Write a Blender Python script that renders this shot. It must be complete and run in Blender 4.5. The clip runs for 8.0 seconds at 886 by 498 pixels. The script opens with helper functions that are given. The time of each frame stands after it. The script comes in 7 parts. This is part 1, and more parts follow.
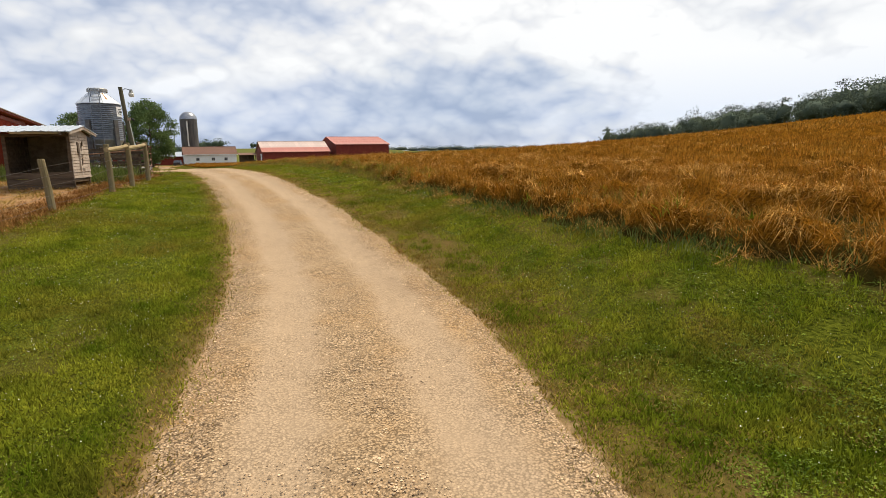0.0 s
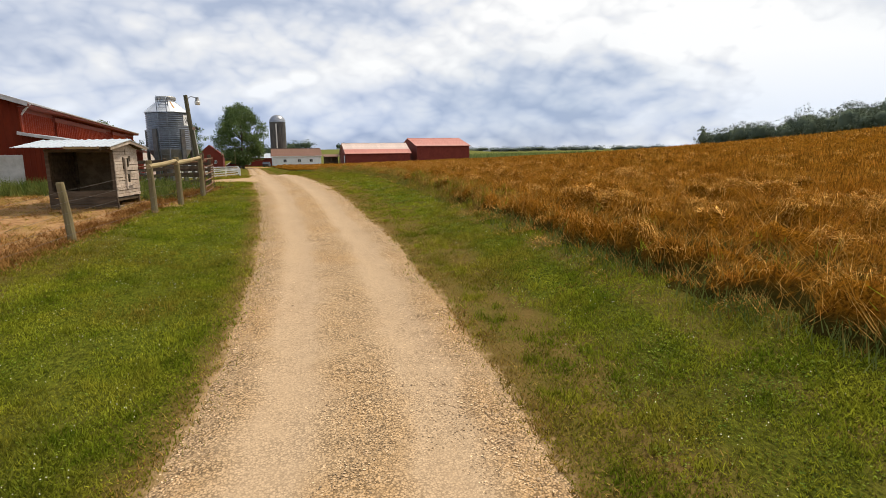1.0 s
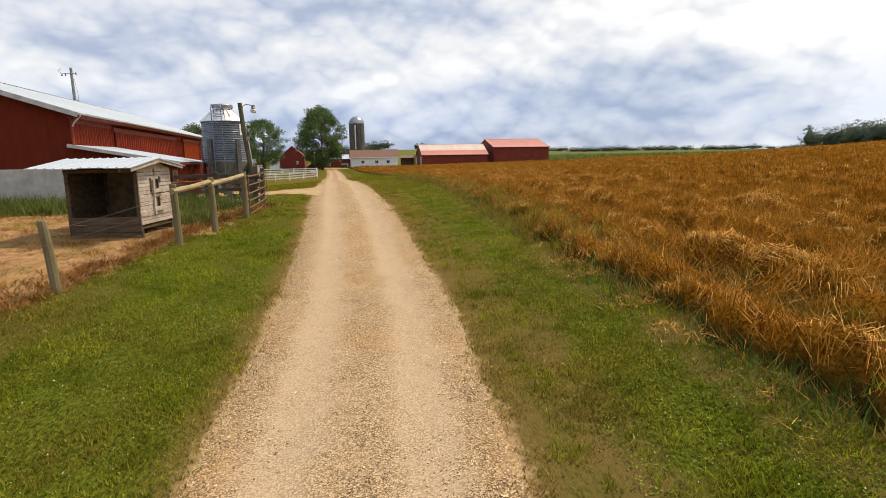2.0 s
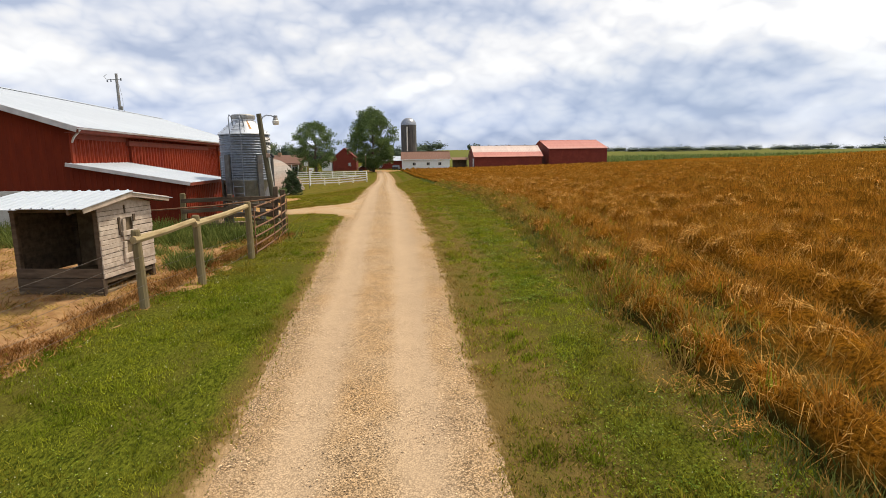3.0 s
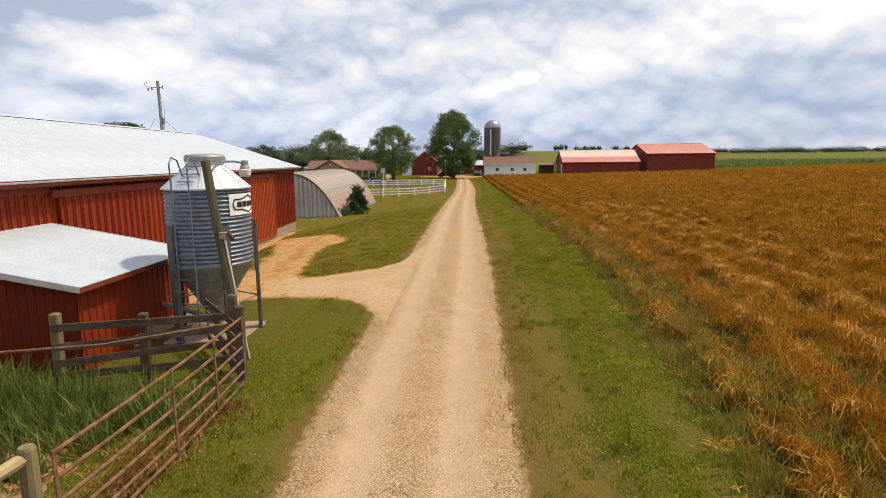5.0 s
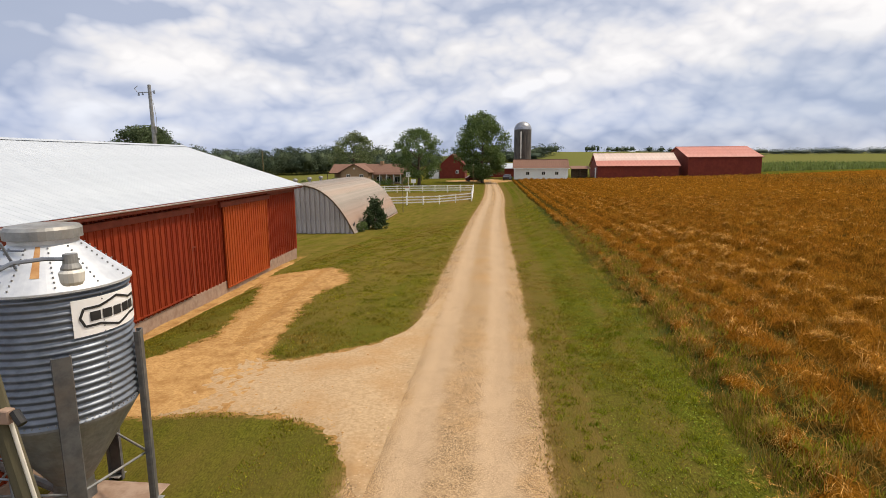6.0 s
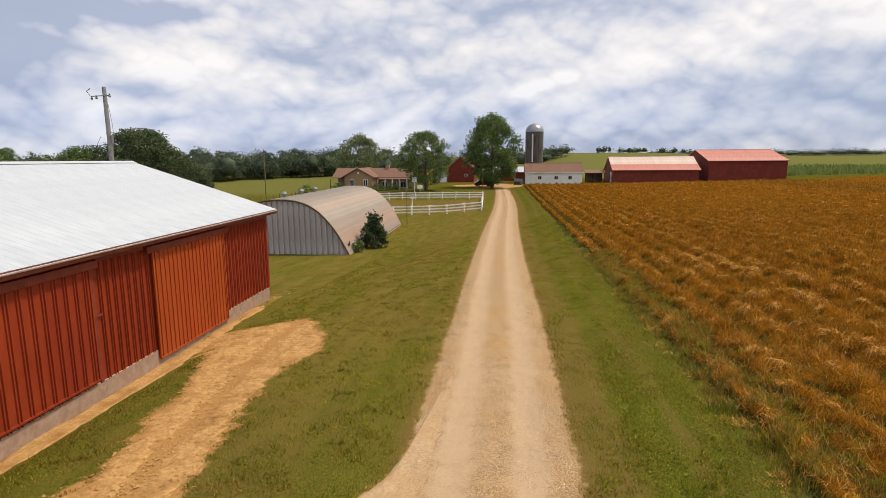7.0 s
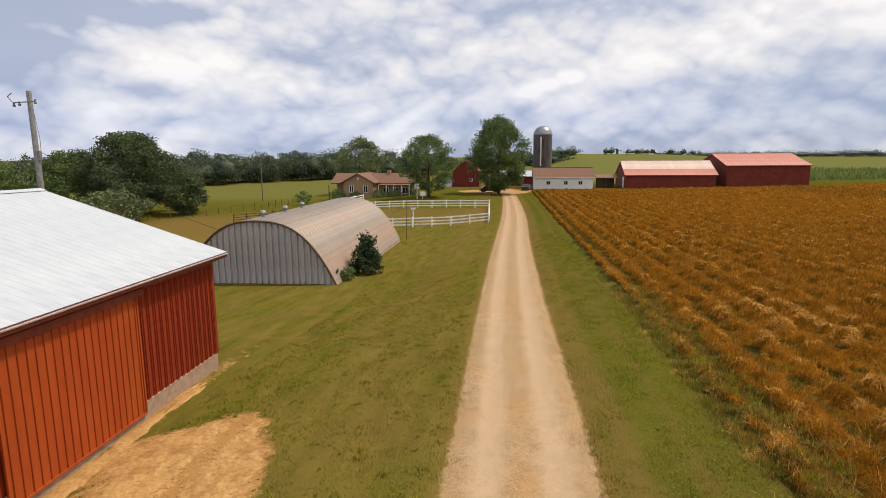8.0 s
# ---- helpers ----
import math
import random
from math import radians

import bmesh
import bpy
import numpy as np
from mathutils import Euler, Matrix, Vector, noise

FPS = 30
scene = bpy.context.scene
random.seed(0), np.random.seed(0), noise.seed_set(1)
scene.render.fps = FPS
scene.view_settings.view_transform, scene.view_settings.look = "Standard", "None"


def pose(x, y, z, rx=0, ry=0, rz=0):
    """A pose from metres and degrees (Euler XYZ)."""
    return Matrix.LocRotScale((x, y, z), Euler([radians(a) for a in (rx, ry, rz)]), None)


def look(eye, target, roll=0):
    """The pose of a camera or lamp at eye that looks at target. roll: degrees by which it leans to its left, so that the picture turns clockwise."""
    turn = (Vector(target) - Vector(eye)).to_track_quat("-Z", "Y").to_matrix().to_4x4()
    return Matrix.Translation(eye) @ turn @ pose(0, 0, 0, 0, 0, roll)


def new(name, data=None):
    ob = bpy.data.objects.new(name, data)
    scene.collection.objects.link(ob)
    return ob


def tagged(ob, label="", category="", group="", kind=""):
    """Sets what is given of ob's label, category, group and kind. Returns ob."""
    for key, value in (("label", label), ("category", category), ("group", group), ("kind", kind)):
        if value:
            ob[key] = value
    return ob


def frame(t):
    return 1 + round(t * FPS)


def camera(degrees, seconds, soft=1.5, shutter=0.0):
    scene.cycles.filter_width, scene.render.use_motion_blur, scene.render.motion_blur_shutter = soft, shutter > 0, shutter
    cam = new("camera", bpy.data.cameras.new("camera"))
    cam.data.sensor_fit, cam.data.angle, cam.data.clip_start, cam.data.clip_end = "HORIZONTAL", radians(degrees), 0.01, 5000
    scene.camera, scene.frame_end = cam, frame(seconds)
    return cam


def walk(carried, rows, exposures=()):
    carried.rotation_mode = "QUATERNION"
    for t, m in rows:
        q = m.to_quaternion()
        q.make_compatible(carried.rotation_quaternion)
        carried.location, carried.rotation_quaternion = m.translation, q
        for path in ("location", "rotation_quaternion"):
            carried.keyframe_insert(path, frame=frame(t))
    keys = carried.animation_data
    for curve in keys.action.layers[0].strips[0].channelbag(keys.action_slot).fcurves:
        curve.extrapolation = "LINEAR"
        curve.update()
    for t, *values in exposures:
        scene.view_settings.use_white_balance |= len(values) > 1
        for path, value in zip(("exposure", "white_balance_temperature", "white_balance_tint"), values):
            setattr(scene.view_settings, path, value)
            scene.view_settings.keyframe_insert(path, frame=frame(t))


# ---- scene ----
cam = camera(77.3, 8.0, soft=0.55)
METRES, EYE, TILT, LEAN, TURN = 40.0, 2.4, 0.0, 0.0, -26.9
ROWS = [
    (0.0, 0.0, 0.0, 0.0, -0.17, -9.52, 1.03),
    (0.5, 0.0016, 0.0378, 0.006, 3.93, -9.43, 1.02),
    (1.0, 0.0002, 0.0787, 0.0124, 8.11, -9.36, 0.96),
    (1.5, -0.0047, 0.1212, 0.0193, 12.41, -9.32, 0.89),
    (3.0, -0.0389, 0.2614, 0.0446, 21.41, -9.25, 0.8),
    (3.5, -0.0586, 0.3151, 0.0546, 23.74, -9.25, 0.79),
    (4.0, -0.0823, 0.3717, 0.0646, 25.95, -9.22, 0.75),
    (4.5, -0.1087, 0.4314, 0.0744, 27.97, -9.22, 0.64),
    (6.0, -0.2115, 0.6255, 0.1103, 32.85, -9.25, 0.45),
    (6.5, -0.252, 0.692, 0.1209, 33.39, -9.23, 0.44),
    (7.0, -0.294, 0.7592, 0.1324, 33.74, -9.23, 0.42),
    (7.5, -0.337, 0.827, 0.144, 34.05, -9.22, 0.39),
    (8.0, -0.3803, 0.895, 0.1568, 34.23, -9.21, 0.38),
]
walk(cam, [(t, pose(0, 0, EYE, TILT, LEAN, TURN) @ pose(METRES * x, METRES * y, METRES * z, 90 + pitch, roll, yaw)) for t, x, y, z, yaw, pitch, roll in ROWS], [(0.0, 0.0, 6500, 10), (2.0, 0.03, 6530, 10.5), (3.5, 0.08, 6560, 11), (4.5, 0.08, 6600, 11.5), (6.0, -0.02, 6680, 13), (8.0, -0.05, 6720, 13.5)])

# ---- sun and sky ----
SUN_AZ, SUN_EL = radians(68), radians(60)
sun = new("sun", bpy.data.lights.new("sun", "SUN"))
sun.data.energy, sun.data.angle, sun.data.color = 3.6, radians(4.5), (1.0, 0.885, 0.70)
to_sun = Vector((math.cos(SUN_EL) * math.sin(SUN_AZ), math.cos(SUN_EL) * math.cos(SUN_AZ), math.sin(SUN_EL)))
sun.matrix_world = look(to_sun * 300, (0, 0, 0))


def make_sky():
    w = bpy.data.worlds.new("sky")
    scene.world = w
    w.use_nodes = True
    nt = w.node_tree
    nt.nodes.clear()
    N, L = nt.nodes.new, nt.links.new
    out, bg = N("ShaderNodeOutputWorld"), N("ShaderNodeBackground")
    sky = N("ShaderNodeTexSky")
    sky.sky_type, sky.sun_disc, sky.sun_elevation, sky.sun_rotation = "NISHITA", False, SUN_EL, SUN_AZ
    gain = N("ShaderNodeVectorMath")
    gain.operation = "SCALE"
    gain.inputs["Scale"].default_value = 0.10
    L(sky.outputs[0], gain.inputs[0])
    tc, sep = N("ShaderNodeTexCoord"), N("ShaderNodeSeparateXYZ")
    L(tc.outputs["Generated"], sep.inputs[0])
    # cloud banks: directions, flattened, so that heaps lie wide and low
    def cloud_space(scale, offset):
        mp = N("ShaderNodeMapping")
        mp.inputs["Scale"].default_value, mp.inputs["Location"].default_value = scale, offset
        L(tc.outputs["Generated"], mp.inputs[0])
        return mp.outputs[0]

    def noise_tex(where, scale, detail, rough, bend):
        n = N("ShaderNodeTexNoise")
        n.inputs["Scale"].default_value, n.inputs["Detail"].default_value, n.inputs["Roughness"].default_value = scale, detail, rough
        n.inputs["Distortion"].default_value = bend
        L(where, n.inputs[0])
        return n.outputs[0]

    def sums(kind, a, b, c=None):
        m = N("ShaderNodeMath")
        m.operation = kind
        for v, k in ((a, 0), (b, 1), (c, 2)):
            if isinstance(v, float):
                m.inputs[k].default_value = v
            elif v is not None:
                L(v, m.inputs[k])
        return m.outputs[0]

    def ramp(src, *stops):
        r = N("ShaderNodeValToRGB")
        while len(r.color_ramp.elements) < len(stops):
            r.color_ramp.elements.new(0.5)
        for e, (p, c) in zip(r.color_ramp.elements, stops):
            e.position, e.color = p, (*c, 1)
        L(src, r.inputs[0])
        return r

    place = (1.3, 4.2, 0.4)

    def heaps(lift):
        """Rounded billows at three sizes, looked up a little higher by lift."""
        total = None
        for size, share in ((3.4, 1.0), (7.5, 0.55), (16.0, 0.28), (34.0, 0.13)):
            where = cloud_space((1.0, 1.0, 1.75), (place[0] + size, place[1], place[2] + lift))
            bump = sums("ABSOLUTE", sums("SUBTRACT", noise_tex(where, size, 1, 0.4, 0.0), 0.5), 0.0)
            total = sums("MULTIPLY", bump, share) if total is None else sums("MULTIPLY_ADD", bump, share, total)
        return total

    bank = noise_tex(cloud_space((1.0, 1.0, 1.9), place), 2.1, 5, 0.5, 0.3)
    heap = heaps(0.0)
    # a heap is bright where it thins out upwards and grey-blue at its base
    lit = sums("SUBTRACT", heap, heaps(0.035))
    tone = sums("MULTIPLY_ADD", bank, 0.75, sums("MULTIPLY", heap, 0.55))
    tone = sums("MULTIPLY_ADD", lit, 0.42, tone)
    # the overcast glows a little towards the sun's side
    side = sums("MULTIPLY_ADD", sep.outputs[0], 0.17, sums("ADD", tone, 0.018))
    cloud = ramp(side, (0.36, (0.52, 0.60, 0.77)), (0.425, (0.70, 0.76, 0.89)), (0.48, (0.88, 0.91, 0.98)), (0.535, (1.02, 1.02, 1.03)), (0.60, (1.18, 1.17, 1.15)))
    # the cloud bases grow bluer and darker low over the land
    low = ramp(sep.outputs[2], (0.0, (0.88, 0.92, 0.98)), (0.06, (0.80, 0.87, 0.99)), (0.15, (0.96, 0.98, 1.0)), (0.40, (1, 1, 1)))
    mul = N("ShaderNodeMix")
    mul.data_type, mul.blend_type = "RGBA", "MULTIPLY"
    mul.inputs[0].default_value = 1.0
    L(cloud.outputs[0], mul.inputs[6])
    L(low.outputs[0], mul.inputs[7])
    cover = ramp(bank, (0.30, (0.78,) * 3), (0.50, (0.98,) * 3))
    mix = N("ShaderNodeMix")
    mix.data_type = "RGBA"
    L(cover.outputs[0], mix.inputs[0])
    L(gain.outputs[0], mix.inputs[6])
    L(mul.outputs[2], mix.inputs[7])
    L(mix.outputs[2], bg.inputs[0])
    bg.inputs[1].default_value = 0.88
    L(bg.outputs[0], out.inputs[0])


make_sky()

# ---- materials ----


def surf(name, c1, c2, scale=3.0, rough=0.8, metal=0.0, bump=0.0, bscale=40.0, c3=None, s3=0.7, amount3=0.5, rand=0.0, island=0.0,
         stretch=(1, 1, 1), world_space=False, spec=0.3, thin=0.0, mid=(0.38, 0.62)):
    """A surface of two colours mixed by grain, stained by a third at a larger scale, with fine relief."""
    m = bpy.data.materials.new(name)
    m.use_nodes = True
    nt = m.node_tree
    N, L = nt.nodes.new, nt.links.new
    b = nt.nodes["Principled BSDF"]
    b.inputs["Roughness"].default_value, b.inputs["Metallic"].default_value = rough, metal
    b.inputs["Specular IOR Level"].default_value = spec
    if world_space:
        src = N("ShaderNodeNewGeometry").outputs["Position"]
    else:
        src = N("ShaderNodeTexCoord").outputs["Object"]
    mp = N("ShaderNodeMapping")
    mp.inputs["Scale"].default_value = stretch
    L(src, mp.inputs[0])

    def grain(s, detail=6):
        n = N("ShaderNodeTexNoise")
        n.inputs["Scale"].default_value, n.inputs["Detail"].default_value, n.inputs["Roughness"].default_value = s, detail, 0.62
        L(mp.outputs[0], n.inputs[0])
        return n.outputs[0]

    def span(v, a, z, lo=0.0, hi=1.0):
        r = N("ShaderNodeMapRange")
        r.inputs[1].default_value, r.inputs[2].default_value, r.inputs[3].default_value, r.inputs[4].default_value = a, z, lo, hi
        L(v, r.inputs[0])
        return r.outputs[0]

    def blend(f, a, z, kind="MIX"):
        x = N("ShaderNodeMix")
        x.data_type, x.blend_type = "RGBA", kind
        for v, k in ((f, 0), (a, 6), (z, 7)):
            if isinstance(v, tuple):
                x.inputs[k].default_value = (*v, 1)
            elif isinstance(v, float):
                x.inputs[k].default_value = v
            else:
                L(v, x.inputs[k])
        return x.outputs[2]

    col = blend(span(grain(scale), *mid), c1, c2)
    if c3:
        col = blend(span(grain(s3, 4), 0.45, 0.7, 0.0, amount3), col, c3)
    for share, out in ((rand, "obj"), (island, "isl")):
        if share:
            v = N("ShaderNodeObjectInfo").outputs["Random"] if out == "obj" else N("ShaderNodeNewGeometry").outputs["Random Per Island"]
            hv = N("ShaderNodeHueSaturation")
            L(span(v, 0, 1, 1 - share, 1 + share), hv.inputs["Value"])
            L(col, hv.inputs["Color"])
            col = hv.outputs[0]
    L(col, b.inputs["Base Color"])
    if bump:
        bp = N("ShaderNodeBump")
        bp.inputs["Strength"].default_value, bp.inputs["Distance"].default_value = 0.6, bump
        L(grain(bscale, 5), bp.inputs["Height"])
        L(bp.outputs[0], b.inputs["Normal"])
    if thin:
        tr, add = N("ShaderNodeBsdfTranslucent"), N("ShaderNodeMixShader")
        L(col, tr.inputs[0])
        add.inputs[0].default_value = thin
        L(b.outputs[0], add.inputs[1])
        L(tr.outputs[0], add.inputs[2])
        L(add.outputs[0], nt.nodes["Material Output"].inputs[0])
    return m


def ground_material():
    """Mown grass, thin and dry where the mesh attribute 'dry' says that wheels and sun have worn it."""
    m = surf("meadow_grass", (0.026, 0.034, 0.004), (0.122, 0.134, 0.014), 32.0, 0.9, bump=0.05, bscale=26, c3=(0.105, 0.076, 0.022), s3=0.42, amount3=0.8, world_space=True, spec=0.0, stretch=(1, 0.45, 1))
    nt = m.node_tree
    N, L = nt.nodes.new, nt.links.new
    b = nt.nodes["Principled BSDF"]
    old = b.inputs["Base Color"].links[0].from_socket
    at, n, ma, mr = N("ShaderNodeAttribute"), N("ShaderNodeTexNoise"), N("ShaderNodeMath"), N("ShaderNodeMapRange")
    at.attribute_name = "dry"
    n.inputs["Scale"].default_value, n.inputs["Detail"].default_value = 2.2, 9
    n.inputs["Roughness"].default_value = 0.7
    L(N("ShaderNodeNewGeometry").outputs["Position"], n.inputs[0])
    L(at.outputs["Fac"], ma.inputs[0])
    L(n.outputs[0], ma.inputs[1])
    mr.inputs[1].default_value, mr.inputs[2].default_value = 0.66, 1.2
    L(ma.outputs[0], mr.inputs[0])
    x = N("ShaderNodeMix")
    x.data_type = "RGBA"
    L(mr.outputs[0], x.inputs[0])
    L(old, x.inputs[6])
    x.inputs[7].default_value = (0.146, 0.098, 0.031, 1)
    # lawn and verge farther along the lane, mixed towards pale olive in streaks
    at2, n2, mu, y = N("ShaderNodeAttribute"), N("ShaderNodeTexNoise"), N("ShaderNodeMath"), N("ShaderNodeMix")
    at2.attribute_name = "pale"
    mp = N("ShaderNodeMapping")
    mp.inputs["Scale"].default_value = (1.6, 0.35, 1)
    L(N("ShaderNodeNewGeometry").outputs["Position"], mp.inputs[0])
    n2.inputs["Scale"].default_value, n2.inputs["Detail"].default_value = 0.9, 10
    n2.inputs["Roughness"].default_value = 0.72
    L(mp.outputs[0], n2.inputs[0])
    mr2 = N("ShaderNodeMapRange")
    mr2.inputs[1].default_value, mr2.inputs[2].default_value = 0.33, 0.62
    L(n2.outputs[0], mr2.inputs[0])
    mu.operation = "MULTIPLY"
    L(mr2.outputs[0], mu.inputs[0])
    L(at2.outputs["Fac"], mu.inputs[1])
    y.data_type = "RGBA"
    L(mu.outputs[0], y.inputs[0])
    L(x.outputs[2], y.inputs[6])
    y.inputs[7].default_value = (0.168, 0.126, 0.030, 1)
    # greener crops on the slopes beyond the farm
    at4, g4 = N("ShaderNodeAttribute"), N("ShaderNodeMix")
    at4.attribute_name, g4.data_type = "slope", "RGBA"
    L(at4.outputs["Fac"], g4.inputs[0])
    L(y.outputs[2], g4.inputs[6])
    g4.inputs[7].default_value = (0.142, 0.148, 0.048, 1)
    # grit and clay that feather out from the lane and the bare patches
    col = g4.outputs[2]
    n3 = N("ShaderNodeTexNoise")
    n3.inputs["Scale"].default_value, n3.inputs["Detail"].default_value, n3.inputs["Roughness"].default_value = 5.0, 9, 0.75
    L(N("ShaderNodeNewGeometry").outputs["Position"], n3.inputs[0])
    for attr, tint in (("grit", (0.36, 0.240, 0.125, 1)), ("clay", (0.37, 0.205, 0.075, 1))):
        at3, ad3, mr3, z = N("ShaderNodeAttribute"), N("ShaderNodeMath"), N("ShaderNodeMapRange"), N("ShaderNodeMix")
        at3.attribute_name = attr
        L(at3.outputs["Fac"], ad3.inputs[0])
        L(n3.outputs[0], ad3.inputs[1])
        mr3.inputs[1].default_value, mr3.inputs[2].default_value = 0.88, 1.1
        L(ad3.outputs[0], mr3.inputs[0])
        z.data_type = "RGBA"
        L(mr3.outputs[0], z.inputs[0])
        L(col, z.inputs[6])
        z.inputs[7].default_value = tint
        col = z.outputs[2]
    L(col, b.inputs["Base Color"])
    return m


GRASS = ground_material()
BLADE = surf("grass_blades", (0.122, 0.168, 0.010), (0.310, 0.320, 0.028), 1.1, 0.75, island=0.6, world_space=True, thin=0.45, c3=(0.27, 0.180, 0.036), s3=0.42, amount3=0.7, spec=0.0)
LAWN = surf("dry_lawn_blades", (0.115, 0.138, 0.010), (0.310, 0.280, 0.028), 1.6, 0.75, island=0.65, world_space=True, thin=0.4, c3=(0.27, 0.160, 0.036), s3=0.30, amount3=0.95, spec=0.0)
PETAL = surf("pale_petals", (0.50, 0.50, 0.30), (0.66, 0.64, 0.46), 4.0, 0.8, island=0.3, world_space=True, spec=0.05)
CLOVER = surf("clover_leaves", (0.085, 0.135, 0.012), (0.215, 0.265, 0.032), 1.4, 0.7, island=0.6, world_space=True, thin=0.25, spec=0.05)
WEED = surf("weed_leaves", (0.075, 0.110, 0.022), (0.215, 0.240, 0.062), 2.0, 0.7, island=0.35, world_space=True, thin=0.3, spec=0.05)


def gravel_material():
    """Crushed stone: speckled grit, packed smooth and pale where the attribute 'track' marks the wheel tracks."""
    m = surf("gravel", (0.345, 0.230, 0.124), (0.450, 0.315, 0.182), 16.0, 0.95, bump=0.006, bscale=60, c3=(0.42, 0.25, 0.105), s3=0.5, amount3=0.7, world_space=True, spec=0.08, mid=(0.36, 0.64))
    nt = m.node_tree
    N, L = nt.nodes.new, nt.links.new
    b = nt.nodes["Principled BSDF"]
    old = b.inputs["Base Color"].links[0].from_socket
    geo = N("ShaderNodeNewGeometry").outputs["Position"]
    at, n, ad, mr = N("ShaderNodeAttribute"), N("ShaderNodeTexNoise"), N("ShaderNodeMath"), N("ShaderNodeMapRange")
    at.attribute_name = "track"
    n.inputs["Scale"].default_value, n.inputs["Detail"].default_value = 1.6, 7
    L(geo, n.inputs[0])
    L(at.outputs["Fac"], ad.inputs[0])
    L(n.outputs[0], ad.inputs[1])
    mr.inputs[1].default_value, mr.inputs[2].default_value, mr.inputs[4].default_value = 0.6, 1.2, 0.9
    L(ad.outputs[0], mr.inputs[0])
    x = N("ShaderNodeMix")
    x.data_type = "RGBA"
    L(mr.outputs[0], x.inputs[0])
    L(old, x.inputs[6])
    x.inputs[7].default_value = (0.445, 0.321, 0.201, 1)
    # single stones: each its own tone, shade painted dark into the gaps, fewer where the wheels have packed the grit
    vo = N("ShaderNodeTexVoronoi")
    vo.inputs["Scale"].default_value = 50
    L(geo, vo.inputs["Vector"])
    sp = N("ShaderNodeSeparateColor")
    L(vo.outputs["Color"], sp.inputs[0])

    def span(v, lo, hi, a, z):
        r = N("ShaderNodeMapRange")
        r.inputs[1].default_value, r.inputs[2].default_value, r.inputs[3].default_value, r.inputs[4].default_value = lo, hi, a, z
        L(v, r.inputs[0])
        return r.outputs[0]

    shade, gap = N("ShaderNodeMath"), N("ShaderNodeMix")
    shade.operation = "MULTIPLY"
    L(span(sp.outputs[0], 0.0, 1.0, 0.68, 1.36), shade.inputs[0])
    L(span(vo.outputs["Distance"], 0.40, 0.68, 1.10, 0.36), shade.inputs[1])
    gap.data_type, gap.blend_type = "RGBA", "MULTIPLY"
    loose = N("ShaderNodeMath")
    loose.operation = "MULTIPLY"
    L(span(mr.outputs[0], 0.0, 0.9, 0.95, 0.48), loose.inputs[0])
    n4 = N("ShaderNodeTexNoise")
    n4.inputs["Scale"].default_value, n4.inputs["Detail"].default_value = 2.6, 5
    L(geo, n4.inputs[0])
    L(span(n4.outputs[0], 0.34, 0.56, 0.55, 1.0), loose.inputs[1])
    L(loose.outputs[0], gap.inputs[0])
    L(x.outputs[2], gap.inputs[6])
    L(shade.outputs[0], gap.inputs[7])
    L(gap.outputs[2], b.inputs["Base Color"])
    return m


GRAVEL = gravel_material()
STONE = surf("gravel_stones", (0.32, 0.212, 0.118), (0.56, 0.405, 0.245), 6.0, 0.9, island=0.65, world_space=True)
DIRT = surf("sandy_clay", (0.37, 0.210, 0.077), (0.49, 0.300, 0.122), 12.0, 0.95, bump=0.02, bscale=26, c3=(0.27, 0.138, 0.046), s3=1.7, amount3=0.9, world_space=True, spec=0.1)
CLAY_GRAVEL = surf("gravelly_clay", (0.355, 0.246, 0.138), (0.47, 0.337, 0.200), 14.0, 0.95, bump=0.008, bscale=45, c3=(0.37, 0.215, 0.09), s3=0.6, amount3=0.7, world_space=True, spec=0.08)
PADDOCK = surf("trampled_soil", (0.24, 0.122, 0.052), (0.40, 0.235, 0.110), 4.0, 0.95, bump=0.03, bscale=14, c3=(0.33, 0.21, 0.074), s3=0.5, amount3=0.85, world_space=True, spec=0.1)


def crop_material():
    """Ripe straw, with low green and brown weeds and painted-in shade in the furrows that the attribute 'furrow' marks.
    """
    # base colour kept dark: it holds the shade between the straws
    m = surf("shaded_wheat_mass", (0.075, 0.030, 0.003), (0.29, 0.118, 0.011), 24.0, 0.95, bump=0.10, bscale=16, c3=(0.06, 0.029, 0.004), s3=0.8, amount3=0.6, world_space=True, spec=0.0)
    nt = m.node_tree
    N, L = nt.nodes.new, nt.links.new
    b = nt.nodes["Principled BSDF"]
    old = b.inputs["Base Color"].links[0].from_socket
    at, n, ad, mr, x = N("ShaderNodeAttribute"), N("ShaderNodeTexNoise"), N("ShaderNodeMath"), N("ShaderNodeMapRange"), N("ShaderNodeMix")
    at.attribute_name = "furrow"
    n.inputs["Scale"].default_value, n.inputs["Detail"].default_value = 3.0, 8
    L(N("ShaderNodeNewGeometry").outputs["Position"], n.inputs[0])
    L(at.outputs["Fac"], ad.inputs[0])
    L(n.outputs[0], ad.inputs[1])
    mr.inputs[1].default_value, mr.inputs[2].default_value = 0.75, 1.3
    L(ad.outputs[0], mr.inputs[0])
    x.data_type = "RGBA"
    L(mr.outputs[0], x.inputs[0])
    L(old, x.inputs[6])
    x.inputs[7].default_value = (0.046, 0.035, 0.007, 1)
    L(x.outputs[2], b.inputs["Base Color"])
    return m


